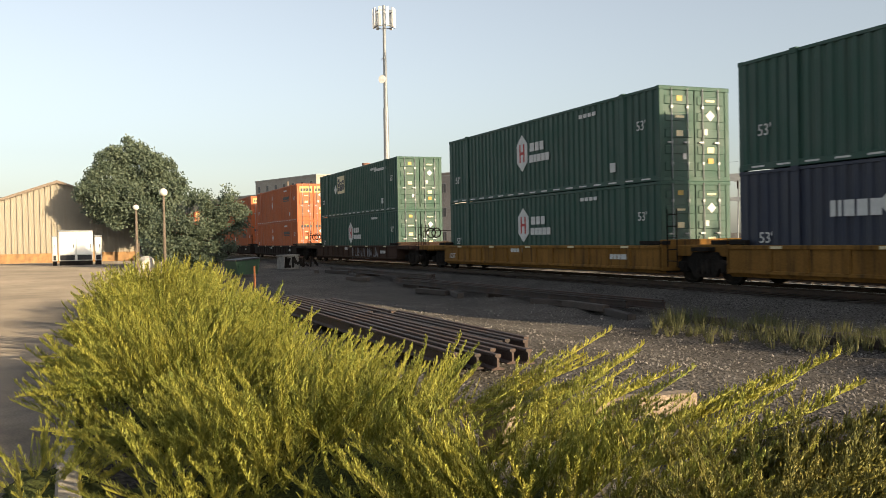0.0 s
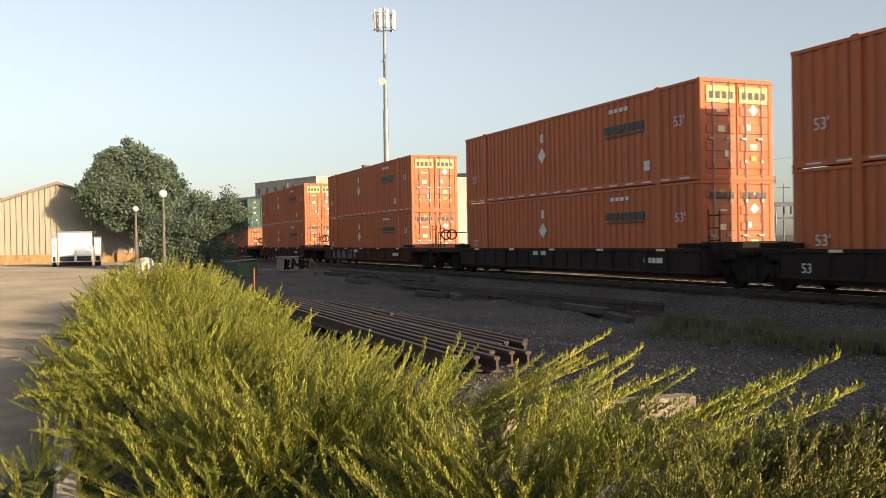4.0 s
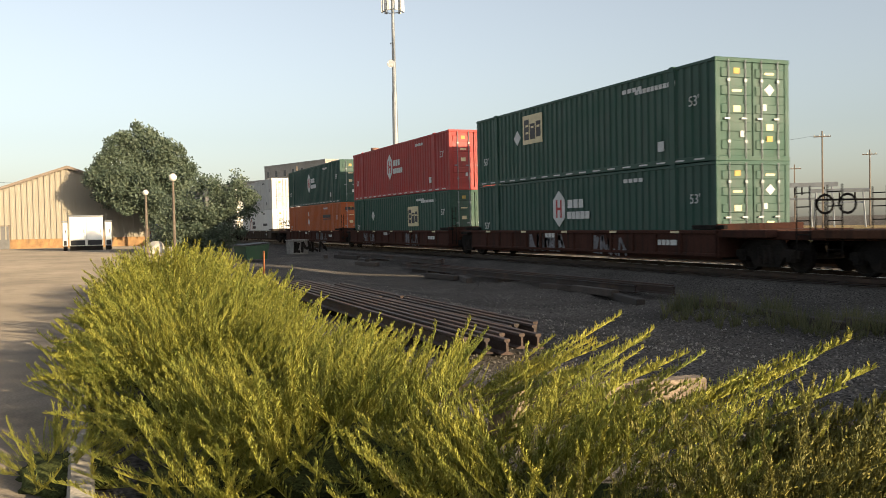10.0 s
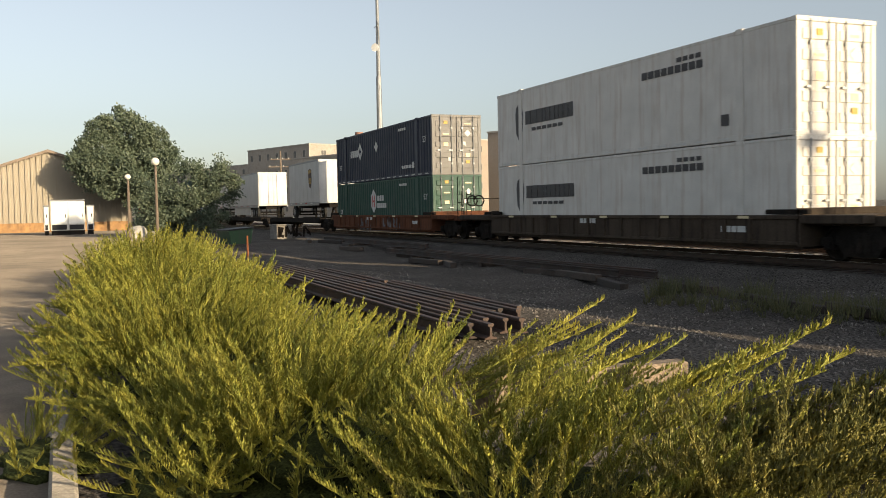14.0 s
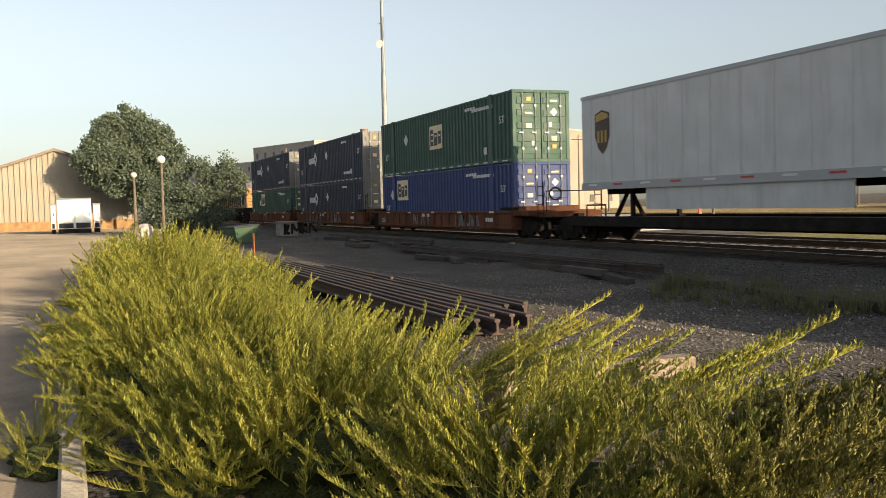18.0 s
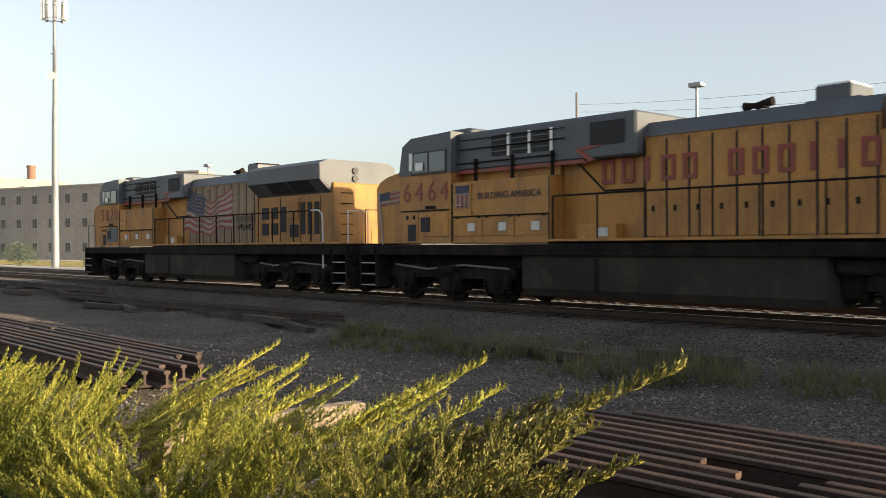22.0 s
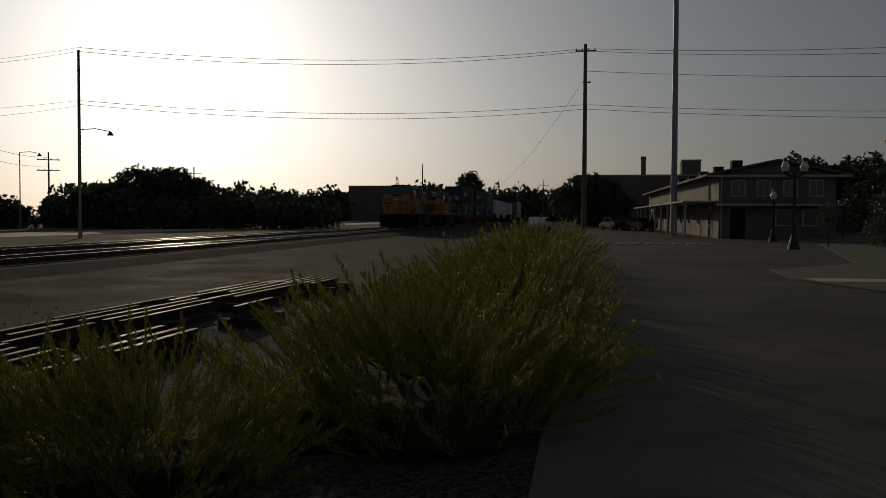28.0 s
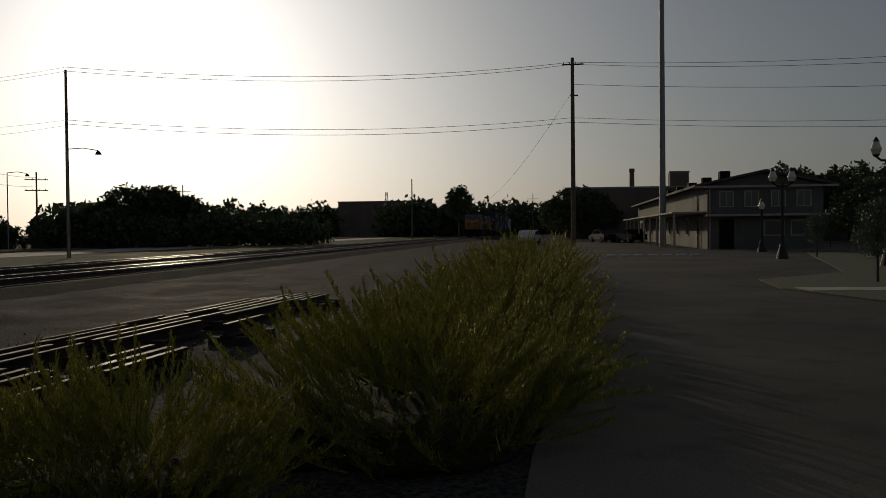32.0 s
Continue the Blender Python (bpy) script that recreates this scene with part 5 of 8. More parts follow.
    for x in (15.72, 17.05):
        part("radiator_intake", Shape().prism([(-1.115, 3.14), (-1.5, 3.5), (-1.52, 3.5), (-1.135, 3.14)], X(x), X(x + 1.25), "x"), VENT, c)
    for x, z, w, h in ((15.03, 2.52, 0.42, 0.4), (15.03, 1.98, 0.42, 0.4), (15.63, 2.52, 0.42, 0.4), (15.63, 1.98, 0.42, 0.4), (16.2, 2.3, 0.3, 0.85), (16.84, 1.9, 0.5, 0.42),
                       (17.38, 2.3, 0.24, 1.05), (17.78, 2.3, 0.24, 1.05), (18.18, 2.3, 0.26, 1.05)):
        part("intake", Shape().box(-w / 2, -0.012, -h / 2, w / 2, 0.012, h / 2), VENT, c, "", (X(x), -1.06, z))
    part("box_panel", Shape().box(X(16.55), -1.1, 2.3, X(17.12), -1.04, 2.85, 0.01), PAINT, c)
    for k in range(5):
        part("rung", shared("loco_rung", lambda: Shape().path([(0, -0.75, 0), (0.07, -0.75, 0), (0.07, -0.35, 0), (0, -0.35, 0)], 0.015)), GRIME, c, "", (X(19.1), 0, 1.75 + k * 0.33))
    part("rear_light", Shape().tube((X(18.99), -0.15, 3.8), (X(19.06), -0.15, 3.8), 0.11, n=12).tube((X(18.99), -0.15, 3.55), (X(19.06), -0.15, 3.55), 0.11, n=12), DARKMARK, c)
    # railings, steps, couplers
    rail_pts = [7.0, 8.3, 9.6, 10.9, 12.2, 13.5, 14.8, 16.1, 17.4, 18.4, 19.0]
    for sy in (-1, 1):
        hr = part("handrail", Shape().path([(X(7.0), 0, 2.52), (X(18.4), 0, 2.52)], 0.022), GRIME, c, "", (0, sy * 1.44, 0))
        part("grab_rail", Shape().path([(X(18.4), 0, 2.52), (X(18.8), 0, 2.52), (X(19.0), 0, 2.42), (X(19.05), 0, 2.2), (X(19.08), 0, 0.7)], 0.026), MARK, c, "pale curved grab rail", (0, sy * 1.44, 0))
        for x in rail_pts[:-1]:
            part("post", shared("loco_post", lambda: Shape().tube((0, 0, 1.42), (0, 0, 2.52), 0.022, n=6)), GRIME, hr, "", (X(x), 0, 0))
        part("cab_grab", Shape().path([(X(0.5), 0, 1.3), (X(0.42), 0, 2.0), (X(0.3), 0, 2.9)], 0.02), GALV, c, "", (0, sy * 1.36, 0))
    for e, sx in ((-0.45, -1), (20.35, 1)):
        for sy in (-1, 1):
            st = part("steps", Shape().box(-0.03, -0.3, 0.2, 0.03, 0.3, 1.4).box(-0.03, 0.26, 0.2, 0.78, 0.3, 1.4).box(0.72, -0.3, 0.2, 0.78, 0.3, 1.4), GRIME, c, "", (X(e) - (0.0 if sx < 0 else 0.75) + (0.02 if sx < 0 else 0), sy * 1.2, 0))
            for k in range(4):
                part("tread", shared("loco_tread", lambda: Shape().box(0.02, -0.28, -0.015, 0.73, 0.28, 0.015)), GALV, st, "", (0, 0, 0.25 + k * 0.32))
            part("end_post", Shape().path([(0, 0, 1.4), (0, 0, 2.45), (0, -sy * 0.75, 2.45), (0, -sy * 0.75, 1.4)], 0.022), MARK if sx > 0 else GRIME, c, "", (X(e) - sx * 0.08, sy * 1.35, 0))
        part("coupler", Shape().box(-0.32, -0.16, 0.55, 0.32, 0.16, 0.88, 0.04), GRIME, c, "", (X(e) + sx * 0.15, 0, 0))
        part("plough", Shape().prism([(-1.35, 0.1), (-1.35, 0.75), (1.35, 0.75), (1.35, 0.1)], X(e) - 0.04, X(e) + 0.04, "x"), GRIME, c)
        part("air_hose", Shape().path([(X(e), 0.5, 0.9), (X(e) + sx * 0.2, 0.52, 0.6), (X(e) + sx * 0.3, 0.5, 0.4)], 0.03), BLACK, c)
        part("air_hose", Shape().path([(X(e), -0.5, 0.9), (X(e) + sx * 0.2, -0.52, 0.55), (X(e) + sx * 0.3, -0.5, 0.38)], 0.03), BLACK, c)
    # lettering
    for k, digit in enumerate("5828" if flag else "6464"):
        part("number", lettering(digit, 0.72), STRIPE, c, "red painted road number" + (", flaking" if flag else ""), (X(1.78 + k * 0.51), -1.535, 2.8))
    if flag:
        red, white, canton, stars = flag_meshes()
        at = (X(9.3), -1.035, 1.95)
        for q in red:
            part("flag_stripe", q, STRIPE, c, "faded red stripe", at)
        for q in white:
            part("flag_stripe", q, FLAGWHITE, c, "faded white stripe", at)
        fc = part("flag_corner", canton, FLAGBLUE, c, "dark blue starred corner of the flag", at)
        part("flag_stars", stars, FLAGWHITE, fc)
        part("lettering", lettering("BUILDING", 0.29), DARKMARK, c, "", (X(13.6), -1.035, 2.38))
        part("lettering", lettering("AMERICA", 0.29), DARKMARK, c, "", (X(13.6), -1.035, 2.07))
    else:
        # the trade name as plain upright frames and bars
        for i in range(12):
            if i != 5:
                x, hollow = X(8.3 + i * 0.53), i not in (2, 9, 10)
                part("lettering", shared("name_frame" if hollow else "name_bar", lambda: Shape().box(-0.17, -0.006, -0.27, -0.08, 0.006, 0.27).box(0.08, -0.006, -0.27, 0.17, 0.006, 0.27)
                     .box(-0.08, -0.006, 0.18, 0.08, 0.006, 0.27).box(-0.08, -0.006, -0.27, 0.08, 0.006, -0.18) if hollow else Shape().box(-0.06, -0.006, -0.27, 0.06, 0.006, 0.27)), STRIPE, c, "red letter block", (x, -1.045, 3.02))
        part("lettering", lettering("BUILDING AMERICA", 0.24), DARKMARK, c, "", (X(5.6), -1.5, 2.62))
        rect("shield_emblem", 0.5, 0.56, FLAGWHITE, c, X(3.98), 2.62, -1.51, "small striped shield emblem")
        rect("emblem_band", 0.5, 0.2, FLAGBLUE, c, X(3.98), 2.82, -1.52)
        for k in range(3):
            rect("emblem_stripe", 0.07, 0.34, STRIPE, c, X(3.82 + k * 0.16), 2.52, -1.52)
        part("small_flag", Shape().prism([(0, 0), (1.05, 0.08), (1.05, 0.46), (0, 0.38)], -0.008, 0.008), FLAGWHITE, c, "small waving flag", (X(0.35), -1.335, 2.5))
        part("flag_corner", Shape().prism([(0, 0.16), (0.42, 0.19), (0.42, 0.42), (0, 0.38)], -0.008, 0.008), FLAGBLUE, c, "", (X(0.35), -1.345, 2.5))
        for k in range(3):
            part("flag_stripe", Shape().prism([(0, 0), (1.05, 0.08), (1.05, 0.14), (0, 0.06)], -0.008, 0.008), STRIPE, c, "", (X(0.35), -1.34, 2.52 + k * 0.13))
    return rolling(c, s, TRACK_Y, DECK_Z)


locomotive("dusty yellow and grey diesel locomotive with red block lettering", -498.8, False)
locomotive("weathered yellow and grey diesel locomotive with a painted flag", -520.3, True)


# ---- foliage ----
def mass(placements, templates):
    """One mesh of many copies of the templates: rows of (template, matrix). A template may carry soft normals of its own."""
    vs, fs, ns, k = [], [], [], 0
    for i, m in placements:
        v, f = templates[i][:2]
        a = np.array(m)
        vs.append(v @ a[:3, :3].T + a[:3, 3])
        fs.append(f + k)
        if len(templates[i]) > 2:
            ns.append(templates[i][2] @ a[:3, :3].T)
        k += len(v)
    v, f = np.concatenate(vs), np.concatenate(fs)
    me = bpy.data.meshes.new("foliage")
    me.vertices.add(len(v))
    me.vertices.foreach_set("co", v.astype(np.float32).ravel())
    me.loops.add(f.size)
    me.loops.foreach_set("vertex_index", f.astype(np.int32).ravel())
    me.polygons.add(len(f))
    me.polygons.foreach_set("loop_start", np.arange(0, f.size, 3, dtype=np.int32))
    me.update(calc_edges=True)
    if len(ns) == len(vs):
        n = np.concatenate(ns)
        n /= np.linalg.norm(n, axis=1, keepdims=True) + 1e-9
        me.polygons.foreach_set("use_smooth", np.ones(len(f), dtype=bool))
        me.normals_split_custom_set_from_vertices(n.astype(np.float32))
    return me


def spike(vs, fs, p, d, l, r, turn):
    d = Vector(d).normalized()
    q = d.to_track_quat("Z", "Y")
    k = len(vs)
    for i in range(3):
        a = 2 * math.pi * i / 3 + turn
        vs.append(Vector(p) + d * l * 0.25 + q @ Vector((math.cos(a) * r, math.sin(a) * r, 0)))
    vs.append(Vector(p) + d * l)
    fs.extend([(k, k + 1, k + 3), (k + 1, k + 2, k + 3), (k + 2, k, k + 3)])


def plume(rnd, sprigs=72, twigs=8, fat=1.0, rise=None, arch=0.2, bushy=1.0, around=False):
    """A long arching juniper branch that starts along +x and bends up, set with short upright sprigs, each a soft cord of scale leaves."""
    vs, fs, ns = [], [], []
    rise = rnd.uniform(0.2, 0.5) if rise is None else rise
    sway = 0.0 if around else rnd.uniform(-0.12, 0.12)
    at = lambda u: Vector((u * (1 - 0.12 * u), sway * u * u, rise * u + arch * u * u))

    def blade(p, d, l, r, n):
        """One scale-leaf twig, wound so that it faces along n."""
        d = d.normalized()
        w = d.cross(Vector((rnd.gauss(0, 1), rnd.gauss(0, 1), rnd.gauss(0, 1)))).normalized() * r
        a, b, c = p - w, p + w, p + d * l
        if (b - a).cross(c - a).dot(n) < 0:
            a, b = b, a
        k = len(vs)
        vs.extend([a, b, c])
        ns.extend([n, n, n])
        fs.append((k, k + 1, k + 2))

    up = Vector((0, 0, 1))
    for i in range(6):
        a, b = at(i / 6), at((i + 1) / 6)
        for _ in range(2):
            blade(a, b - a, (b - a).length * 1.3, 0.007 * (1.15 - i / 6), (up + Vector((0, rnd.gauss(0, 0.8), 0))).normalized())
    for i in range(sprigs):
        u = min(0.1 + 0.9 * ((i + rnd.random() * 0.8) / sprigs) ** 0.9, 1.0)
        p = at(u)
        run = (at(min(u + 0.05, 1.05)) - at(u - 0.05)).normalized()
        a = rnd.uniform(0, 2 * math.pi) if around else rnd.gauss(0, 1.05)
        out = Vector((0, math.sin(a), math.cos(a)))
        d = (run * rnd.uniform(0.35, 0.9) + out * rnd.uniform(0.35, 0.8) + up * 0.6).normalized()
        l = 0.125 * rnd.uniform(0.4, 1.25) * bushy * (1.0 - 0.62 * max(u - 0.35, 0) / 0.65) * (0.75 + 0.25 * min(u / 0.25, 1))
        soft = (out * 0.6 + up * 0.25 + d * 0.2).normalized()
        bend = (run * 0.4 + up * 0.6) * 0.28
        spot = lambda f: p + d * (l * f) + bend * (l * f * f)
        blade(p, d, l * 1.1, 0.0036 * fat, soft)
        for j in range(twigs):
            f = 0.12 + 0.9 * (j + rnd.random() * 0.5) / twigs
            b = rnd.uniform(0, 2 * math.pi)
            q = d.to_track_quat("Z", "Y") @ Vector((math.cos(b), math.sin(b), 0))
            e = d * 1.0 + bend * 2 + q * rnd.uniform(0.3, 0.75)
            blade(spot(f), e, rnd.uniform(0.018, 0.031) * (0.6 + 0.4 * bushy) * (1.25 - 0.5 * f) * fat ** 0.5, 0.0042 * fat, (soft * 0.7 + q * 0.7 + Vector((rnd.gauss(0, 0.35), rnd.gauss(0, 0.35), rnd.gauss(0, 0.3)))).normalized())
    return np.array([tuple(v) for v in vs]), np.array(fs), np.array([tuple(v) for v in ns])


RND = random.Random(11)
PLUMES = [plume(RND) for _ in range(8)]
FAR = [plume(RND, 30, 4, 2.1) for _ in range(5)]
COARSE = [plume(RND, 46, 6, 1.45) for _ in range(6)]
WANDS = [plume(RND, 120, 7, 0.75, rnd_rise, 0.04, 0.5, True) for rnd_rise in (-0.06, -0.04, -0.03, -0.01)]
JUNIPER = leaf_mat("juniper_foliage", (0.16, 0.205, 0.034), (0.52, 0.465, 0.076), 2.6, 0.25, 0.1)
# Browner old leaves, also darkened to paint shade onto two bushes.
JUNIPER_OLD_SHADED = leaf_mat("old_shaded_juniper_foliage", (0.115, 0.125, 0.03), (0.36, 0.31, 0.07), 3.5, 0.45, 0.1)
# Dark colour of the filler cores; it paints the shade between the shoots.
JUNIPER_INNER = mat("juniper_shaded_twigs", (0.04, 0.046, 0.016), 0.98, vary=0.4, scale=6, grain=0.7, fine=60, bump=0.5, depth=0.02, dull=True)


def juniper(x, y, rx, ry, h, count, seed, size=1.0, coarse=False, wands=(), old=False):
    """A spreading juniper: a solid core coloured dark for the shade inside, and plumes that arch up and outwards from
    the middle.
    """
    rnd = random.Random(seed)
    t = thing("juniper_bush", "old browned juniper bush with shade put into its leaf colour" if old else "spreading yellow-green juniper bush with feathery shoots", "bush", "juniper hedge", at=(x, y, 0))
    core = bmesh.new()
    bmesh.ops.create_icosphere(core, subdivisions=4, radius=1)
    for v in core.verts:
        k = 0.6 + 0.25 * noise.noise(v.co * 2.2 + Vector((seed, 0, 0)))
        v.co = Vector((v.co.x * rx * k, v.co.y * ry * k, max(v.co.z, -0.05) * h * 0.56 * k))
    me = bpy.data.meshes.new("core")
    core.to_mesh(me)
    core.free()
    part("core", smooth(me, 180), JUNIPER_INNER, t, "solid filler coloured dark for the shade inside")
    rows = []
    bank = (FAR if abs(x) > 15 else COARSE) if coarse else PLUMES
    for i in range(int(count * 1.3)):
        a, u = rnd.uniform(0, 2 * math.pi), rnd.random() ** 0.6
        ex, ey = math.cos(a) * u, math.sin(a) * u
        # the shoots stand in drifts with dark hollows between them
        if noise.noise(((x + ex * rx) * 1.7, (y + ey * ry) * 1.7, 4.0)) < -0.14 and rnd.random() < 0.8:
            continue
        gx, gy = x + ex * rx + 6.25, y + ey * ry - 2.95
        along = min(max((gx * 1.25 - gy * 0.6) / 1.92, 0.0), 1.0)
        if math.hypot(gx - 1.25 * along, gy + 0.6 * along) < 0.36:
            # a gap at the block
            continue
        l = size * rnd.uniform(0.55, 1.0)
        top = h * (0.9 + 0.25 * noise.noise((x + ex * rx, y + ey * ry, 0.5)))
        z = top * math.sqrt(max(1 - 0.92 * u * u, 0.0)) - 0.42 * l * rnd.uniform(0.7, 1.15)
        p = Vector((ex * rx * 0.8, ey * ry * 0.8, max(z, 0.04)))
        yaw = math.degrees(math.atan2(ey * 1.0 + 0.18, ex * 1.0 + 0.12)) + rnd.uniform(-38, 38)
        tilt = -rnd.uniform(-14, 20) - 18 * (1 - u)
        m = Matrix.Translation(p) @ pose(0, 0, 0, rnd.uniform(-25, 25), tilt, yaw) @ Matrix.Translation((-0.25 * l, 0, 0)) @ Matrix.Diagonal((l, l, l, 1))
        rows.append((rnd.randrange(len(bank)), m))
    # long shoots that reach out of the bush: foot and tip in the world
    for (ax, ay, az), (bx, by, bz) in wands:
        for k in range(14):
            # the leading shoot and shorter ones crowding round its foot, so that the whole tapers
            reach = 1.0 if k == 0 else rnd.uniform(0.3, 0.85)
            j = 0.0 if k == 0 else 0.05 + 0.13 * (1 - reach)
            a = Vector((ax - x + rnd.gauss(0, j), ay - y + rnd.gauss(0, j), az + rnd.gauss(0, j * 0.5)))
            b = a + (Vector((bx - x, by - y, bz)) - a) * reach + Vector((rnd.gauss(0, j), rnd.gauss(0, j), rnd.gauss(0.02, j * 0.7)))
            d = b - a
            l = d.length / 0.885
            q = d.to_track_quat("X", "Z").to_matrix().to_4x4()
            rows.append((len(bank) + rnd.randrange(len(WANDS)), Matrix.Translation(a) @ q @ Matrix.Diagonal((l, l, l, 1))))
    # old bushes: browner leaves with shade in their colour
    part("foliage", mass(rows, bank + WANDS), JUNIPER_OLD_SHADED if old else JUNIPER, t)
    return t


HEDGE = [
    # x, y, half length, half depth, height, plumes, size, coarse
    (-4.2, 2.35, 1.4, 1.2, 0.7, 280, 0.74, 0), (-6.0, 1.75, 1.7, 1.55, 0.74, 460, 0.8, 0), (-8.4, 1.42, 1.9, 1.75, 0.77, 470, 0.82, 0),
    (-11.0, 1.45, 2.1, 1.7, 0.8, 520, 0.88, 1), (-14.2, 1.65, 2.3, 1.6, 0.82, 360, 0.98, 1), (-17.6, 1.85, 2.4, 1.65, 0.87, 340, 1.05, 1),
    (-21.2, 2.0, 2.5, 1.75, 0.92, 320, 1.1, 1), (-24.4, 2.1, 2.2, 1.7, 0.9, 250, 1.1, 1),
    (-3.1, 2.75, 0.85, 0.8, 0.66, 95, 0.72, 0), (-6.7, 0.0, 0.75, 0.5, 0.36, 80, 0.55, 0),
    (5.0, 2.45, 1.1, 1.05, 0.64, 280, 0.72, 0), (6.9, 1.2, 1.8, 1.5, 0.82, 340, 0.9, 0), (9.6, 1.05, 2.1, 1.55, 0.82, 300, 1.0, 1), (13.2, 1.0, 2.4, 1.6, 0.9, 280, 1.05, 1),
    (17.2, 1.0, 2.5, 1.65, 0.94, 190, 1.15, 1), (21.4, 0.95, 2.6, 1.7, 0.96, 160, 1.2, 1), (25.6, 0.9, 2.5, 1.7, 0.96, 140, 1.25, 1), (30.0, 0.85, 2.6, 1.7, 0.96, 130, 1.3, 1), (-3.5, 1.95, 0.85, 0.75, 0.48, 75, 0.65, 0), (-5.9, 0.75, 0.9, 0.6, 0.46, 110, 0.6, 0),
]
SHOOTS = {
    0: [((-4.6, 2.8, 0.4), (-4.0, 3.95, 0.92)), ((-4.3, 2.8, 0.35), (-3.8, 3.9, 0.78)), ((-4.9, 2.7, 0.35), (-4.9, 3.7, 0.72)), ((-5.0, 2.4, 0.4), (-4.7, 3.4, 0.82))],
    1: [((-6.1, 2.7, 0.4), (-5.8, 3.7, 0.88)), ((-5.7, 2.6, 0.35), (-5.2, 3.5, 0.82)), ((-6.6, 2.6, 0.4), (-6.8, 3.1, 0.75)), ((-6.2, 0.6, 0.4), (-6.4, -0.1, 0.45))],
    2: [((-8.4, 0.8, 0.45), (-7.7, -0.25, 0.5)), ((-8.8, 0.7, 0.3), (-8.6, -0.15, 0.3)), ((-9.2, 0.8, 0.5), (-9.0, -0.1, 0.6))],
    3: [((-11.4, 0.7, 0.5), (-11.2, -0.1, 0.6)), ((-10.6, 0.7, 0.4), (-10.2, -0.2, 0.4)), ((-12.6, 0.7, 0.5), (-12.4, -0.05, 0.6))],
    8: [((-3.9, 2.7, 0.35), (-2.6, 3.85, 1.03)), ((-3.6, 2.7, 0.3), (-2.9, 3.6, 0.85)), ((-3.5, 2.5, 0.35), (-2.3, 3.05, 0.8)), ((-3.3, 3.0, 0.3), (-3.35, 3.7, 0.75))],
    10: [((4.6, 2.9, 0.3), (3.0, 3.7, 0.42)), ((4.7, 2.9, 0.35), (3.55, 3.6, 0.64)), ((4.9, 2.9, 0.4), (4.1, 3.6, 0.68)), ((4.5, 2.6, 0.25), (3.3, 3.2, 0.38)), ((5.2, 3.0, 0.45), (4.7, 3.8, 0.72))],
    11: [((7.4, 0.3, 0.3), (8.0, -0.65, 0.35)), ((6.6, 0.4, 0.3), (7.2, -0.6, 0.3)), ((8.2, 0.3, 0.3), (9.0, -0.5, 0.35))],
}
for i, (x, y, rx, ry, h, count, size, coarse) in enumerate(HEDGE):
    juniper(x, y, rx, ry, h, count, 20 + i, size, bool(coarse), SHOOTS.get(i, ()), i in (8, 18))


# ---- weeds and dry stalks ----
def stalk(rnd, h=0.9, n=70):
    """A mullein-like weed: a thin stem, side shoots and a tapering head of small seeds."""
    vs, fs = [], []
    spike(vs, fs, (0, 0, -0.2), (0.04, 0.02, 1), h * 1.1, 0.009, 0)
    for i in range(n):
        u = 0.22 + 0.78 * i / n
        a = i * 2.4
        d = Vector((math.cos(a), math.sin(a), 1.5))
        l = 0.12 * (1.15 - u) * rnd.uniform(0.5, 1.2) + 0.025
        p = Vector((0.04 * u * h, 0.02 * u * h, u * h))
        spike(vs, fs, p, d, l, 0.006, i)
        spike(vs, fs, p + d.normalized() * l * 0.4, d + Vector((0, 0, 1)), l * 0.6, 0.006, i)
    return np.array([tuple(v) for v in vs]), np.array(fs)


def grass_blade_clump(rnd, n=16, h=0.45):
    vs, fs = [], []
    for i in range(n):
        a = rnd.uniform(0, 6.28)
        p = (math.cos(a) * 0.06 * rnd.random(), math.sin(a) * 0.06 * rnd.random(), -0.03)
        spike(vs, fs, p, (math.cos(a) * 0.3, math.sin(a) * 0.3, 1), h * rnd.uniform(0.6, 1.1), 0.008, i)
    return np.array([tuple(v) for v in vs]), np.array(fs)


STALKS = [stalk(RND) for _ in range(4)]
CLUMPS = [grass_blade_clump(RND) for _ in range(5)]
WEED = leaf_mat("weed_foliage", (0.05, 0.06, 0.018), (0.125, 0.115, 0.036))
STRAW = leaf_mat("dry_seed_heads", (0.2, 0.19, 0.05), (0.46, 0.36, 0.11))
rw = random.Random(5)


def weed(name, x, y, h, material, label, bank, count, spread, low=0.65):
    rows = []
    for _ in range(count):
        s = h * rw.uniform(low, 1.1 if low < 0.9 else 1.03)
        rows.append((rw.randrange(len(bank)), Matrix.Translation((rw.gauss(0, spread), rw.gauss(0, spread), 0)) @ pose(0, 0, 0, rw.uniform(-12, 12), rw.uniform(-12, 12), rw.uniform(0, 360))
                     @ Matrix.Diagonal((s, s, s, 1))))
    ob = part(name, mass(rows, bank), material)
    ob.matrix_basis = pose(x, y, 0)
    return tagged(ob, label, "weed", "weeds by the track")


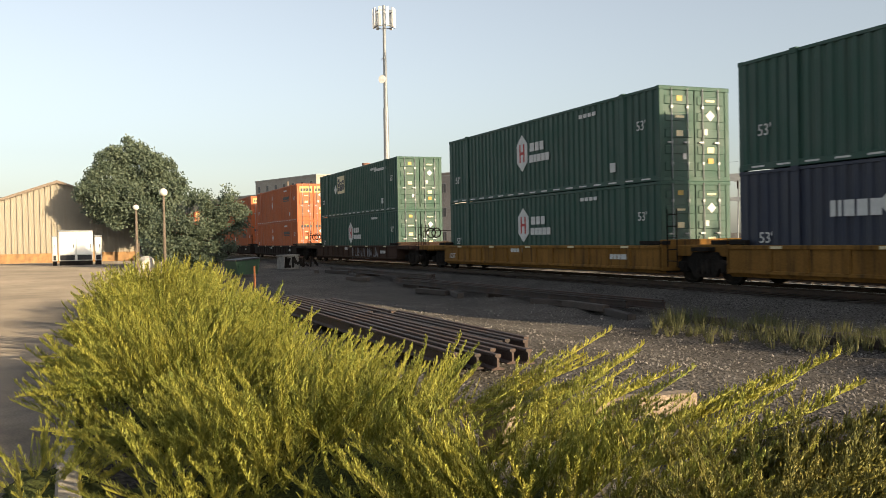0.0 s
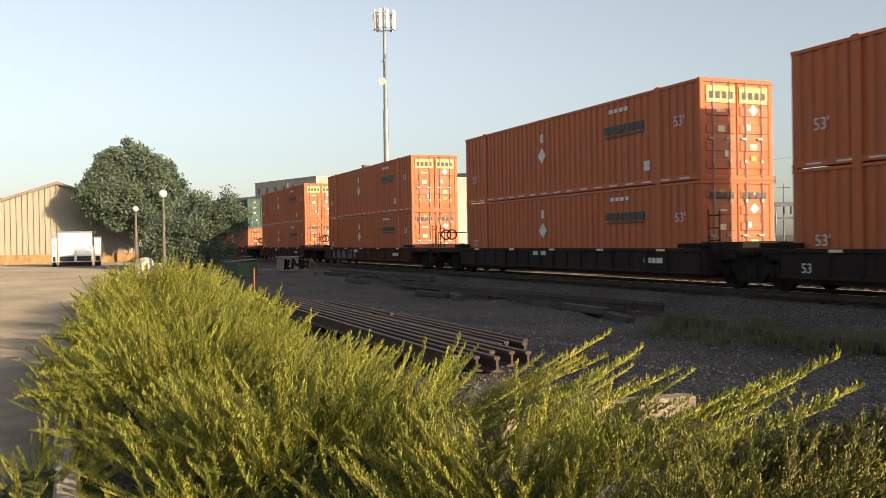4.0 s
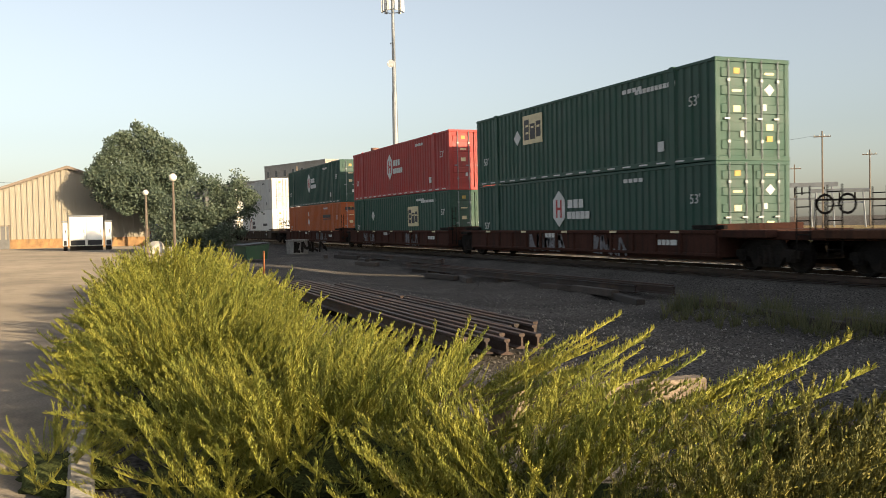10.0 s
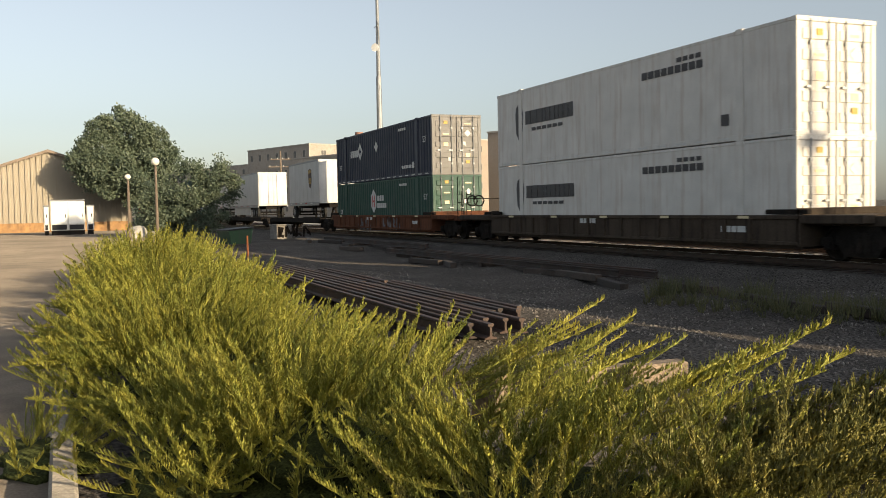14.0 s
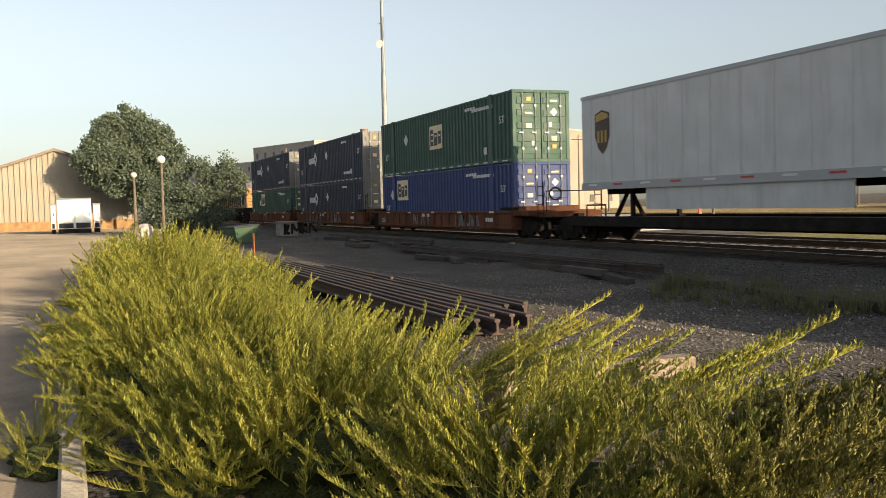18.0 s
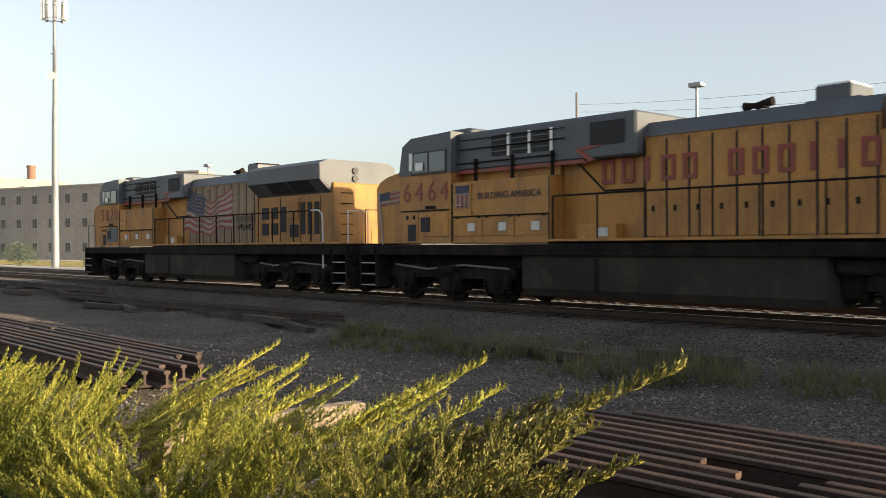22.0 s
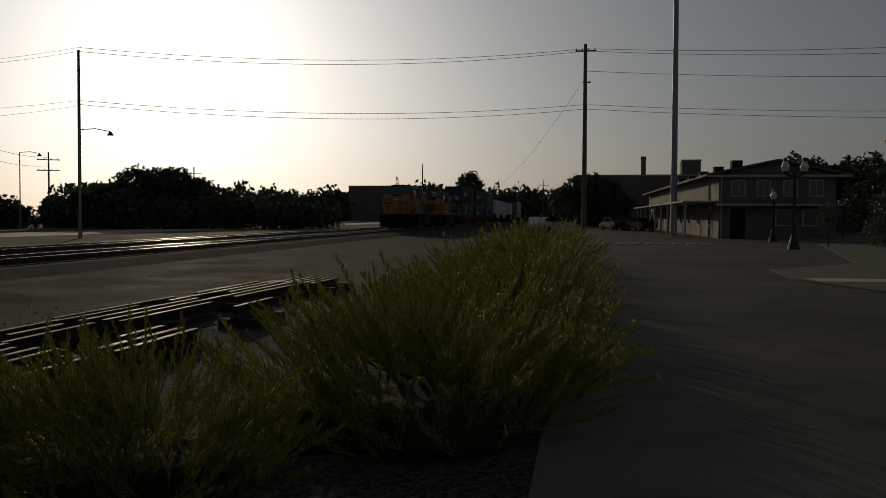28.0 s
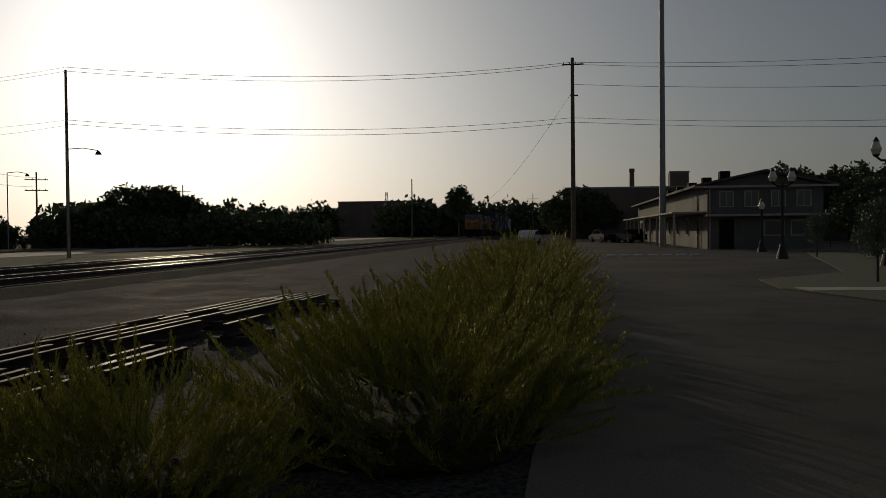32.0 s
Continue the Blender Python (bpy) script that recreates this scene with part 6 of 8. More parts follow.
# a thin belt of weeds along the foot of the ballast
belt = []
spots = [(-15.6 + i * 0.3 + rw.uniform(-0.2, 0.2), 11.4 + rw.uniform(-0.9, 0.9), rw.uniform(0.8, 1.3)) for i in range(70)]
spots = [q for q in spots if rw.random() < (0.95 if q[0] < -3.5 else 0.12)]
spots += [(x, y, 1.1) for x, y in ((-1.1, 13.0), (0.6, 13.2), (2.4, 13.1), (4.8, 13.0), (7.5, 13.3), (-2.6, 13.1))]
for x, y, h in spots:
    for _ in range(rw.randint(6, 11)):
        s = h * rw.uniform(0.6, 1.1)
        belt.append((rw.randrange(len(CLUMPS)), pose(x + rw.gauss(0, 0.28), y + rw.gauss(0, 0.28), ground_height(x, y), rw.uniform(-12, 12), rw.uniform(-12, 12), rw.uniform(0, 360)) @ Matrix.Diagonal((s, s, s, 1))))
tagged(part("weeds", mass(belt, CLUMPS), WEED), "belt of drab green weeds along the foot of the ballast", "weeds", kind="stuff")
# dry stalks that stand out of the hedge
for x, y, h in ((-0.62, 2.32, 1.12), (-0.58, 2.28, 0.98), (-0.28, 2.4, 1.08), (-0.22, 2.36, 0.98), (-0.12, 2.4, 1.04), (0.4, 2.36, 1.02), (0.44, 2.36, 1.14), (0.5, 2.32, 1.0), (0.62, 2.32, 1.06), (1.75, 2.2, 0.98), (2.0, 2.5, 0.95)):
    sprig = part("juniper_sprig", mass([(k, pose(0, 0, 0.05, 0, -86 + 8 * k, 60 * k) @ Matrix.Diagonal((h * (1.06 - 0.14 * k),) * 3 + (1,))) for k in range(3)], WANDS), JUNIPER)
    sprig.matrix_basis = pose(x, y, 0, 0, 0, 90 * h)
    tagged(sprig, "upright yellow-green juniper sprig at the hedge gap", "bush", "juniper sprigs")
for x, y, h in ((1.29, 2.26, 1.32), (1.36, 2.2, 1.0), (1.7, 2.1, 0.95), (1.95, 2.3, 0.85),
                (0.9, 2.05, 0.85), (4.4, 4.0, 0.95), (6.0, 3.9, 0.95), (6.2, 3.8, 0.9), (6.6, 3.7, 0.85), (6.4, 3.5, 0.8)):
    weed("dry_stalk", x, y, h, STRAW, "tall dry straw-coloured weed stalk in the hedge", STALKS, 1, 0.02, 0.97)


# ---- trees ----
def leaf_cluster(rnd, n=14, r=0.5, size=0.16):
    vs, fs = [], []
    for i in range(n):
        d = Vector((rnd.gauss(0, 1), rnd.gauss(0, 1), rnd.gauss(0, 0.8)))
        p = d.normalized() * r * rnd.random() ** 0.5
        q = Euler((rnd.uniform(0, 6), rnd.uniform(0, 6), rnd.uniform(0, 6))).to_matrix()
        k = len(vs)
        s = size * rnd.uniform(0.7, 1.3)
        for c in ((-0.5, 0, 0), (0, 0.32, 0.05), (0.6, 0, 0), (0, -0.32, 0.05)):
            vs.append(p + q @ (Vector(c) * s))
        fs += [(k, k + 1, k + 2), (k, k + 2, k + 3)]
    return np.array([tuple(v) for v in vs]), np.array(fs)


LEAVES = [leaf_cluster(RND, 12, 0.5, 0.22) for _ in range(6)]
FAR_LEAVES = [leaf_cluster(RND, 8, 0.5, 0.42) for _ in range(6)]
BARK = mat("tree_bark", (0.085, 0.065, 0.048), 0.95, vary=0.3, scale=4, grain=0.3, fine=20, bump=0.8, depth=0.03)
# Green shifted towards pale blue-grey, which paints the air's haze into the leaves.
LEAF_NEAR = leaf_mat("hazed_tree_leaves", (0.055, 0.083, 0.055), (0.14, 0.17, 0.108), 0.8)
LEAF_FAR = leaf_mat("distant_leaves", (0.04, 0.065, 0.028), (0.085, 0.11, 0.045), 0.3)


def tree(x, y, lobes, trunk_h, label, count, material, size=1.0, seed=1, name="tree", group="trees"):
    """A tapered trunk with limbs that reach into the lobes of the crown: rows of dx, dy, z, rx, rz."""
    rnd = random.Random(seed)
    t = thing(name, label, "tree" if name == "tree" else "shrub", group, at=(x, y, 0))
    bole = Shape()
    thick = 0.1 if trunk_h > 1.7 else 0.0
    bole.tube((0, 0, -0.1), (0.05, 0, trunk_h), 0.03 * trunk_h + thick, 0.02 * trunk_h + thick * 0.6, n=9)
    part("trunk", bole, BARK, t)
    rows = []
    total = sum(rx * rx * rz for _, _, _, rx, rz in lobes)
    for dx, dy, z, rx, rz in lobes:
        limb = Shape().tube((0.05, 0, trunk_h * 0.9), (dx * 0.55, dy * 0.55, (z + trunk_h) / 2), 0.02 * trunk_h + 0.01, 0.03, n=6)
        limb.tube((dx * 0.55, dy * 0.55, (z + trunk_h) / 2), (dx, dy, z + rz * 0.4), 0.03, 0.01, n=5)
        part("limb", limb, BARK, t)
        tufts = [Vector((rnd.gauss(0, 1), rnd.gauss(0, 1), rnd.gauss(0, 1))).normalized() for _ in range(16)]
        for _ in range(max(6, int(count * rx * rx * rz / total))):
            d = Vector((rnd.gauss(0, 1), rnd.gauss(0, 1), rnd.gauss(0, 1))).normalized()
            if count > 2000 and rnd.random() < 0.7:
                # leaves gather in tufts at the ends of the boughs, which droop at their rims
                heart = rnd.choice(tufts)
                q = heart * 0.92 + d * 0.3 * rnd.random() ** 0.6
                q.z -= 0.1 * (q - heart).length
                p = Vector((dx + q.x * rx, dy + q.y * rx, z + q.z * rz))
                if p.z > 0.1:
                    s = size * rnd.uniform(0.7, 1.35)
                    rows.append((rnd.randrange(len(LEAVES)), Matrix.Translation(p) @ pose(0, 0, 0, rnd.uniform(0, 360), rnd.uniform(0, 360), 0) @ Matrix.Diagonal((s, s, s, 1))))
                continue
            k = rnd.uniform(0.55, 1.0) ** 0.5 * (0.86 + 0.3 * noise.noise(d * 1.9 + Vector((seed * 3.1 + dx, dy, z))))
            p = Vector((dx + d.x * rx * k, dy + d.y * rx * k, z + d.z * rz * k))
            if p.z < 0.1:
                continue
            s = size * rnd.uniform(0.7, 1.35)
            rows.append((rnd.randrange(len(LEAVES)), Matrix.Translation(p) @ pose(0, 0, 0, rnd.uniform(0, 360), rnd.uniform(0, 360), 0) @ Matrix.Diagonal((s, s, s, 1))))
    part("crown", mass(rows, LEAVES if material is LEAF_NEAR else FAR_LEAVES), material, t)
    return t


BIG = [(0.3, -1.9, 7.2, 2.5, 2.1), (0, 0.4, 8.6, 2.3, 2.0), (0.8, -3.4, 6.4, 1.8, 1.6), (1.0, 1.9, 6.6, 2.3, 1.9), (1.2, -0.2, 5.0, 2.9, 2.1), (0.2, -0.6, 10.0, 1.7, 1.2), (0.4, -2.2, 9.3, 1.3, 1.0),
       (0.6, -2.9, 4.9, 1.5, 1.2), (0.5, 2.5, 8.3, 1.2, 1.0), (0.8, 0.6, 3.4, 1.8, 1.2)]
tree(-91.0, 6.2, [tuple(v * 1.02 for v in q) for q in BIG], 2.8, "large leafy tree with a lumpy rounded crown beside the lot", 6500, LEAF_NEAR, 0.9, 3)
tree(-64, 8.15, [tuple(v * 0.83 for v in q) for q in ((0, 0.2, 3.8, 2.2, 2.2), (0.5, 2.2, 4.2, 1.8, 1.9), (0, -1.4, 2.4, 1.8, 1.8), (0.5, 2.6, 5.2, 0.8, 1.3), (0, 0.6, 1.6, 2.4, 1.4), (0, -1.5, 1.3, 1.9, 1.4), (-0.4, -2.8, 1.7, 1.5, 1.6), (-0.6, -2.2, 3.4, 1.5, 1.5))], 1.4,
     "bushy smaller tree with loose twigs beside the lot", 3000, LEAF_NEAR, 0.62, 5)


def far_trees():
    rnd = random.Random(21)
    spots = []
    # behind the verge and field, then round towards the tracks
    for i in range(112):
        if i < 76:
            x, y = -60 + i * 2.05 + rnd.uniform(-1.5, 1.5), 84 + 7 * math.sin(i * 0.7) + rnd.uniform(-3, 3)
        else:
            u = (i - 76) / 35
            x, y = 94 + 32 * u + rnd.uniform(-2, 2), 82 - 46 * u + rnd.uniform(-3, 3)
        k = math.hypot(x, y) * rnd.uniform(0.6, 1.12) * (1.3 if i % 9 == 4 else 1.0)
        spots.append((x, y, 1.6 + k * (0.034 if i < 76 else 0.026)))
    for i in range(24):
        x = 215 + i * 7
        spots.append((x, 128 - i * 3.6 + rnd.uniform(-5, 5), rnd.uniform(10.0, 12.5)))
    for i in range(16):
        spots.append((270 + i * 4, 48 - i * 3.2 + rnd.uniform(-3, 3), rnd.uniform(10.5, 13.5)))
    for x, y, h in spots:
        tree(x, y, [(0, 0, h * 0.22, h * 0.7, h * 0.26), (0, 0, h * 0.55, h * 0.62, h * 0.42), (h * 0.4, rnd.uniform(-1, 1), h * 0.42, h * 0.5, h * 0.36), (-h * 0.42, rnd.uniform(-1, 1), h * 0.4, h * 0.5, h * 0.38)],
             h * 0.3, "dark leafy tree in the distant tree line", 150, LEAF_FAR, h * 0.26, int(x * 7) % 997, group="distant trees")


far_trees()
tree(128, 105, [(0, 0, 6.5, 4.4, 3.4), (6, 2, 7.2, 4.2, 3.4), (-6, -1, 5.6, 4.0, 3.0), (11, 2, 6.2, 3.6, 3.6)], 3.0, "broad leafy tree standing above the tree line", 1300, LEAF_FAR, 1.4, 8)
tree(118, 55, [(0, 0, 5.2, 4.0, 3.2), (-3.5, 2.6, 5.6, 3.2, 2.8), (3.6, -2.6, 4.8, 3.4, 2.6), (1.2, -0.8, 6.6, 2.4, 1.8), (-5.2, 4.2, 3.8, 2.8, 2.6)], 2.4, "broad leafy tree beyond the tracks", 1500, LEAF_FAR, 1.05, 17)
tree(230, 26, [(0, 0, 9.5, 3.6, 3.6), (-2, 0, 7.5, 3.2, 2.6), (2, 1, 7.5, 3.2, 2.6)], 4.0, "round-headed leafy tree by the road", 420, LEAF_FAR, 1.6, 9)
for k, (x, y, h) in enumerate(((150, -4.5, 8.5), (158, -8, 7.0), (92, -31, 6.6), (84, -27, 6.0), (88, -36, 7.2), (76, -26, 4.2), (100, -24, 5.6), (107, -25.5, 9.0), (104, -31, 8.6), (99, -36, 8.8), (110, -21, 7.0), (145, -1.5, 8.5))):
    tree(x, y, [(0, 0, h * 0.6, h * 0.45, h * 0.4), (0.5, h * 0.25, h * 0.45, h * 0.4, h * 0.36), (0, -h * 0.25, h * 0.4, h * 0.4, h * 0.36)], h * 0.3, "dark leafy tree beside the buildings", 900, LEAF_FAR, h * 0.1, 60 + k)
for k, (x, y, h) in enumerate(((25.5, -8.2, 2.3), (47, -12.4, 2.4), (70, -19.5, 2.8))):
    tree(x, y, [(0, 0, h * 0.72, 0.55, 0.62), (0.1, 0.1, h * 0.5, 0.5, 0.5)], h * 0.55, "slender young tree in the lawn", 240, LEAF_NEAR, 0.3, 70 + k)
for k in range(9):
    tree(-76 + k * 3.2, 29 + 1.5 * math.sin(k * 2), [(0, 0, 0.5, 0.9, 0.55), (0.7, 0.3, 0.45, 0.7, 0.5)], 0.3, "low scrubby bush beside the far track", 70, LEAF_NEAR, 0.5, 80 + k, "shrub", "scrub")


tree(-93, 28.5, [(0, 0, 1.3, 1.6, 1.2), (1.2, 0.6, 1.0, 1.2, 0.9)], 0.6, "dusty scrub bush beside the far track", 220, LEAF_NEAR, 0.5, 95, "shrub", "scrub")


# ---- sheds and buildings ----
SIDING = mat("tan_metal_siding", (0.31, 0.268, 0.205), 0.6, 0.0, vary=0.08, scale=0.6, grain=0.05, bump=0.05, dirt=(0.28, 0.2, 0.12), dirt_amount=0.35, streaks=True)
ROOFING = mat("brown_metal_roof", (0.20, 0.15, 0.11), 0.6, 0.1, vary=0.15, scale=0.5)
RUSTBASE = mat("rusty_base_band", (0.34, 0.19, 0.08), 0.8, vary=0.3, scale=1.5, dirt=(0.16, 0.08, 0.04), dirt_amount=0.7)
BRICK = mat("weathered_factory_wall", (0.37, 0.33, 0.285), 0.9, vary=0.16, scale=0.15, grain=0.15, fine=5, bump=0.3, dirt=(0.2, 0.16, 0.13), dirt_amount=0.5)
TANWALL = mat("tan_brick_wall", (0.32, 0.265, 0.215), 0.9, vary=0.12, scale=0.2, grain=0.12, fine=5, bump=0.3, dirt=(0.28, 0.2, 0.14), dirt_amount=0.4)
DARKROOF = mat("dark_flat_roof", (0.09, 0.085, 0.08), 0.9, vary=0.2, scale=0.4)


def shed():
    t = thing("shed", "tan ribbed metal shed with a gable and a rusty base band", "shed", at=(-95, -0.8, 0))
    w, eave, apex, deep = 7.3, 5.2, 7.7, 32
    part("gable_wall", Shape().prism([(-w, 0), (w, 0), (w, eave), (0, apex), (-w, eave)], -0.15, 0.0, "x"), SIDING, t)
    rib = lambda h: shared("siding_rib_%.1f" % h, lambda: Shape().prism([(-0.06, 0.9), (0.06, 0.9), (0.06, h), (-0.06, h)], 0.0, 0.15, "x"))
    for i in range(29):
        y = -7.0 + i * 0.5
        h = eave + (apex - eave) * (1 - abs(y) / w) - 0.1
        part("siding_rib", rib(round(h, 1)), SIDING, t, at=(0, y, 0))
    part("base_band", Shape().box(0.0, -w, 0, 0.05, w, 0.9), RUSTBASE, t, "rusty brown base band")
    part("side_wall", Shape().box(-deep, -w, 0, -0.15, -w + 0.15, eave), SIDING, t)
    part("side_wall", Shape().box(-deep, w - 0.15, 0, -0.15, w, eave), SIDING, t)
    part("back_wall", Shape().prism([(-w, 0), (w, 0), (w, eave), (0, apex), (-w, eave)], -deep - 0.15, -deep, "x"), SIDING, t)
    for sy in (-1, 1):
        part("roof_slope", Shape().prism([(0, apex + 0.02), (sy * (w + 0.3), eave - 0.1), (sy * (w + 0.3), eave + 0.03), (0, apex + 0.16)], -deep - 0.4, 0.35, "x"), ROOFING, t)
        part("barge_trim", Shape().prism([(0, apex - 0.1), (sy * (w + 0.3), eave - 0.22), (sy * (w + 0.3), eave + 0.05), (0, apex + 0.18)], 0.35, 0.4, "x"), ROOFING, t)
    d = part("door", Shape().box(0.02, -0.5, 0, 0.09, 0.5, 2.15, 0.02), mat("grey_steel_door", (0.13, 0.125, 0.12), 0.6), t, "grey steel door", (0, -5.75, 0))
    part("door_frame", Shape().box(0, -0.6, 0, 0.07, -0.5, 2.25).box(0, 0.5, 0, 0.07, 0.6, 2.25).box(0, -0.6, 2.15, 0.07, 0.6, 2.25), ROOFING, d)


shed()


def cabinet(y, w, h, label, x=-80.0):
    t = thing("utility_cabinet", label, "cabinet", "white utility cabinets", at=(x, y, 0))
    part("body", Shape().box(-1.0, -w / 2, 0.35, 0.0, w / 2, h, 0.04), OFFWHITE, t)
    part("base", Shape().box(-0.95, -w / 2 + 0.05, 0, -0.05, w / 2 - 0.05, 0.36), GRIME, t)
    part("top_cap", Shape().box(-1.05, -w / 2 - 0.05, h, 0.05, w / 2 + 0.05, h + 0.1, 0.03), GALV, t)
    n = 2 if w > 1 else 1
    for k in range(n):
        ww = w / n
        d = part("door", Shape().box(0.0, -ww / 2 + 0.06, 0.9, 0.04, ww / 2 - 0.06, h - 0.1, 0.015), WHITE, t, "", (0, -w / 2 + ww * (k + 0.5), 0))
        part("handle", Shape().box(0.04, ww / 2 - 0.2, 1.4, 0.08, ww / 2 - 0.15, 1.7), GRIME, d)
        part("grille", Shape().box(0.0, -ww / 2 + 0.1, 0.42, 0.02, ww / 2 - 0.1, 0.82), VENT, t, "", (0, -w / 2 + ww * (k + 0.5), 0))
    return t


cabinet(0.65, 2.6, 2.75, "white double-door steel cabinet on a dark base, on the lot")
cabinet(-0.95, 0.4, 2.3, "narrow white steel cabinet beside a larger one")
cabinet(2.35, 0.55, 2.3, "narrow pale steel cabinet beside a larger one")


DUSTY = mat("dusty_window_glass", (0.085, 0.08, 0.075), 0.5, vary=0.3, scale=1.0)


def building(name, label, corner, yaw, w, d, h, wall, floors, bays, parapet=True, door_bay=None):
    """A flat-roofed block whose front faces -y before it is turned by yaw; corner is its front right foot."""
    t = thing(name, label, "building", "factory buildings", at=(*corner, 0), rz=yaw)
    part("wall", Shape().box(-w, 0, 0, 0, 0.4, h), wall, t)
    part("wall", Shape().box(-w, d - 0.4, 0, 0, d, h), wall, t)
    part("wall", Shape().box(-0.4, 0.4, 0, 0, d - 0.4, h), wall, t)
    part("wall", Shape().box(-w, 0.4, 0, -w + 0.4, d - 0.4, h), wall, t)
    part("roof", Shape().box(-w + 0.4, 0.4, h - 0.5, -0.4, d - 0.4, h - 0.2), DARKROOF, t)
    part("parapet_cap", Shape().box(-w - 0.12, -0.12, h, 0.12, 0.5, h + 0.25).box(-0.5, 0.5, h, 0.12, d + 0.12, h + 0.25), CONCRETE, t)
    fh = h / floors
    def window(at, turn, ww, hh):
        q = part("window", shared("win_frame_%g_%g" % (ww, hh), lambda: Shape().box(-ww / 2 - 0.08, -0.05, -hh / 2 - 0.08, ww / 2 + 0.08, -0.003, hh / 2 + 0.08)), CONCRETE, t, "", at, turn)
        part("pane", shared("win_pane_%g_%g" % (ww, hh), lambda: Shape().box(-ww / 2, -0.075, -hh / 2, -0.04, -0.055, hh / 2).box(0.04, -0.075, -hh / 2, ww / 2, -0.055, hh / 2)), DUSTY, q)
    for f in range(floors):
        z = f * fh + fh * 0.52
        for k in range(bays[0]):
            window((-w + (k + 0.5) * w / bays[0], 0, z), (0, 0, 0), min(1.0, w / bays[0] * 0.36), fh * 0.36)
        for k in range(bays[1]):
            window((0, (k + 0.5) * d / bays[1], z), (0, 0, 90), min(1.3, d / bays[1] * 0.22), fh * 0.34)
    return t


building("factory_building", "four-storey weathered factory with rows of small windows", (-208, 54), 18, 29, 24, 17.0, BRICK, 4, (7, 3))
building("factory_building", "long lower wing of the weathered factory", (-236, 45), 18, 70, 22, 13.6, BRICK, 4, (16, 0))
building("factory_building", "factory wing with large lit windows", (-222, 76), 18, 20, 40, 13.4, TANWALL, 3, (3, 7))
building("factory_building", "tan factory block behind the yard", (-214, 98), 18, 16, 14, 19.0, TANWALL, 4, (2, 2))
building("factory_building", "long grey shaded wing of the factory", (-127, 54), 20.5, 40, 5, 11.0, BRICK, 3, (11, 0))
building("brick_building", "tan three-storey brick building with tall windows", (-127, 69), 28, 6, 26, 11.4, TANWALL, 3, (1, 4))
building("stair_tower", "narrow tan brick stair tower", (-128.5, 65.5), 28, 4, 4.2, 13.4, TANWALL, 1, (0, 0))
building("stair_tower", "low tan brick penthouse on a roof line", (-131, 77), 28, 4, 4.5, 13.2, TANWALL, 1, (0, 0))


def stack(x, y, h, r, label):
    s = part("chimney", smooth(Shape().tube((0, 0, 0), (0, 0, h), r, r * 0.85, n=16).tube((0, 0, h - 0.6), (0, 0, h), r * 0.98, r * 0.98, n=16).mesh("chimney"), 30), mat("chimney_brick", (0.24, 0.13, 0.095), 0.9, vary=0.2, scale=0.5, grain=0.15, fine=6, bump=0.3))
    s.matrix_basis = pose(x, y, 0)
    tagged(s, label, "chimney")


stack(-226, 72, 21.5, 1.1, "tall red-brown brick factory chimney")
stack(168, -12.6, 12.4, 0.5, "square-shouldered brick chimney above dark roofs")


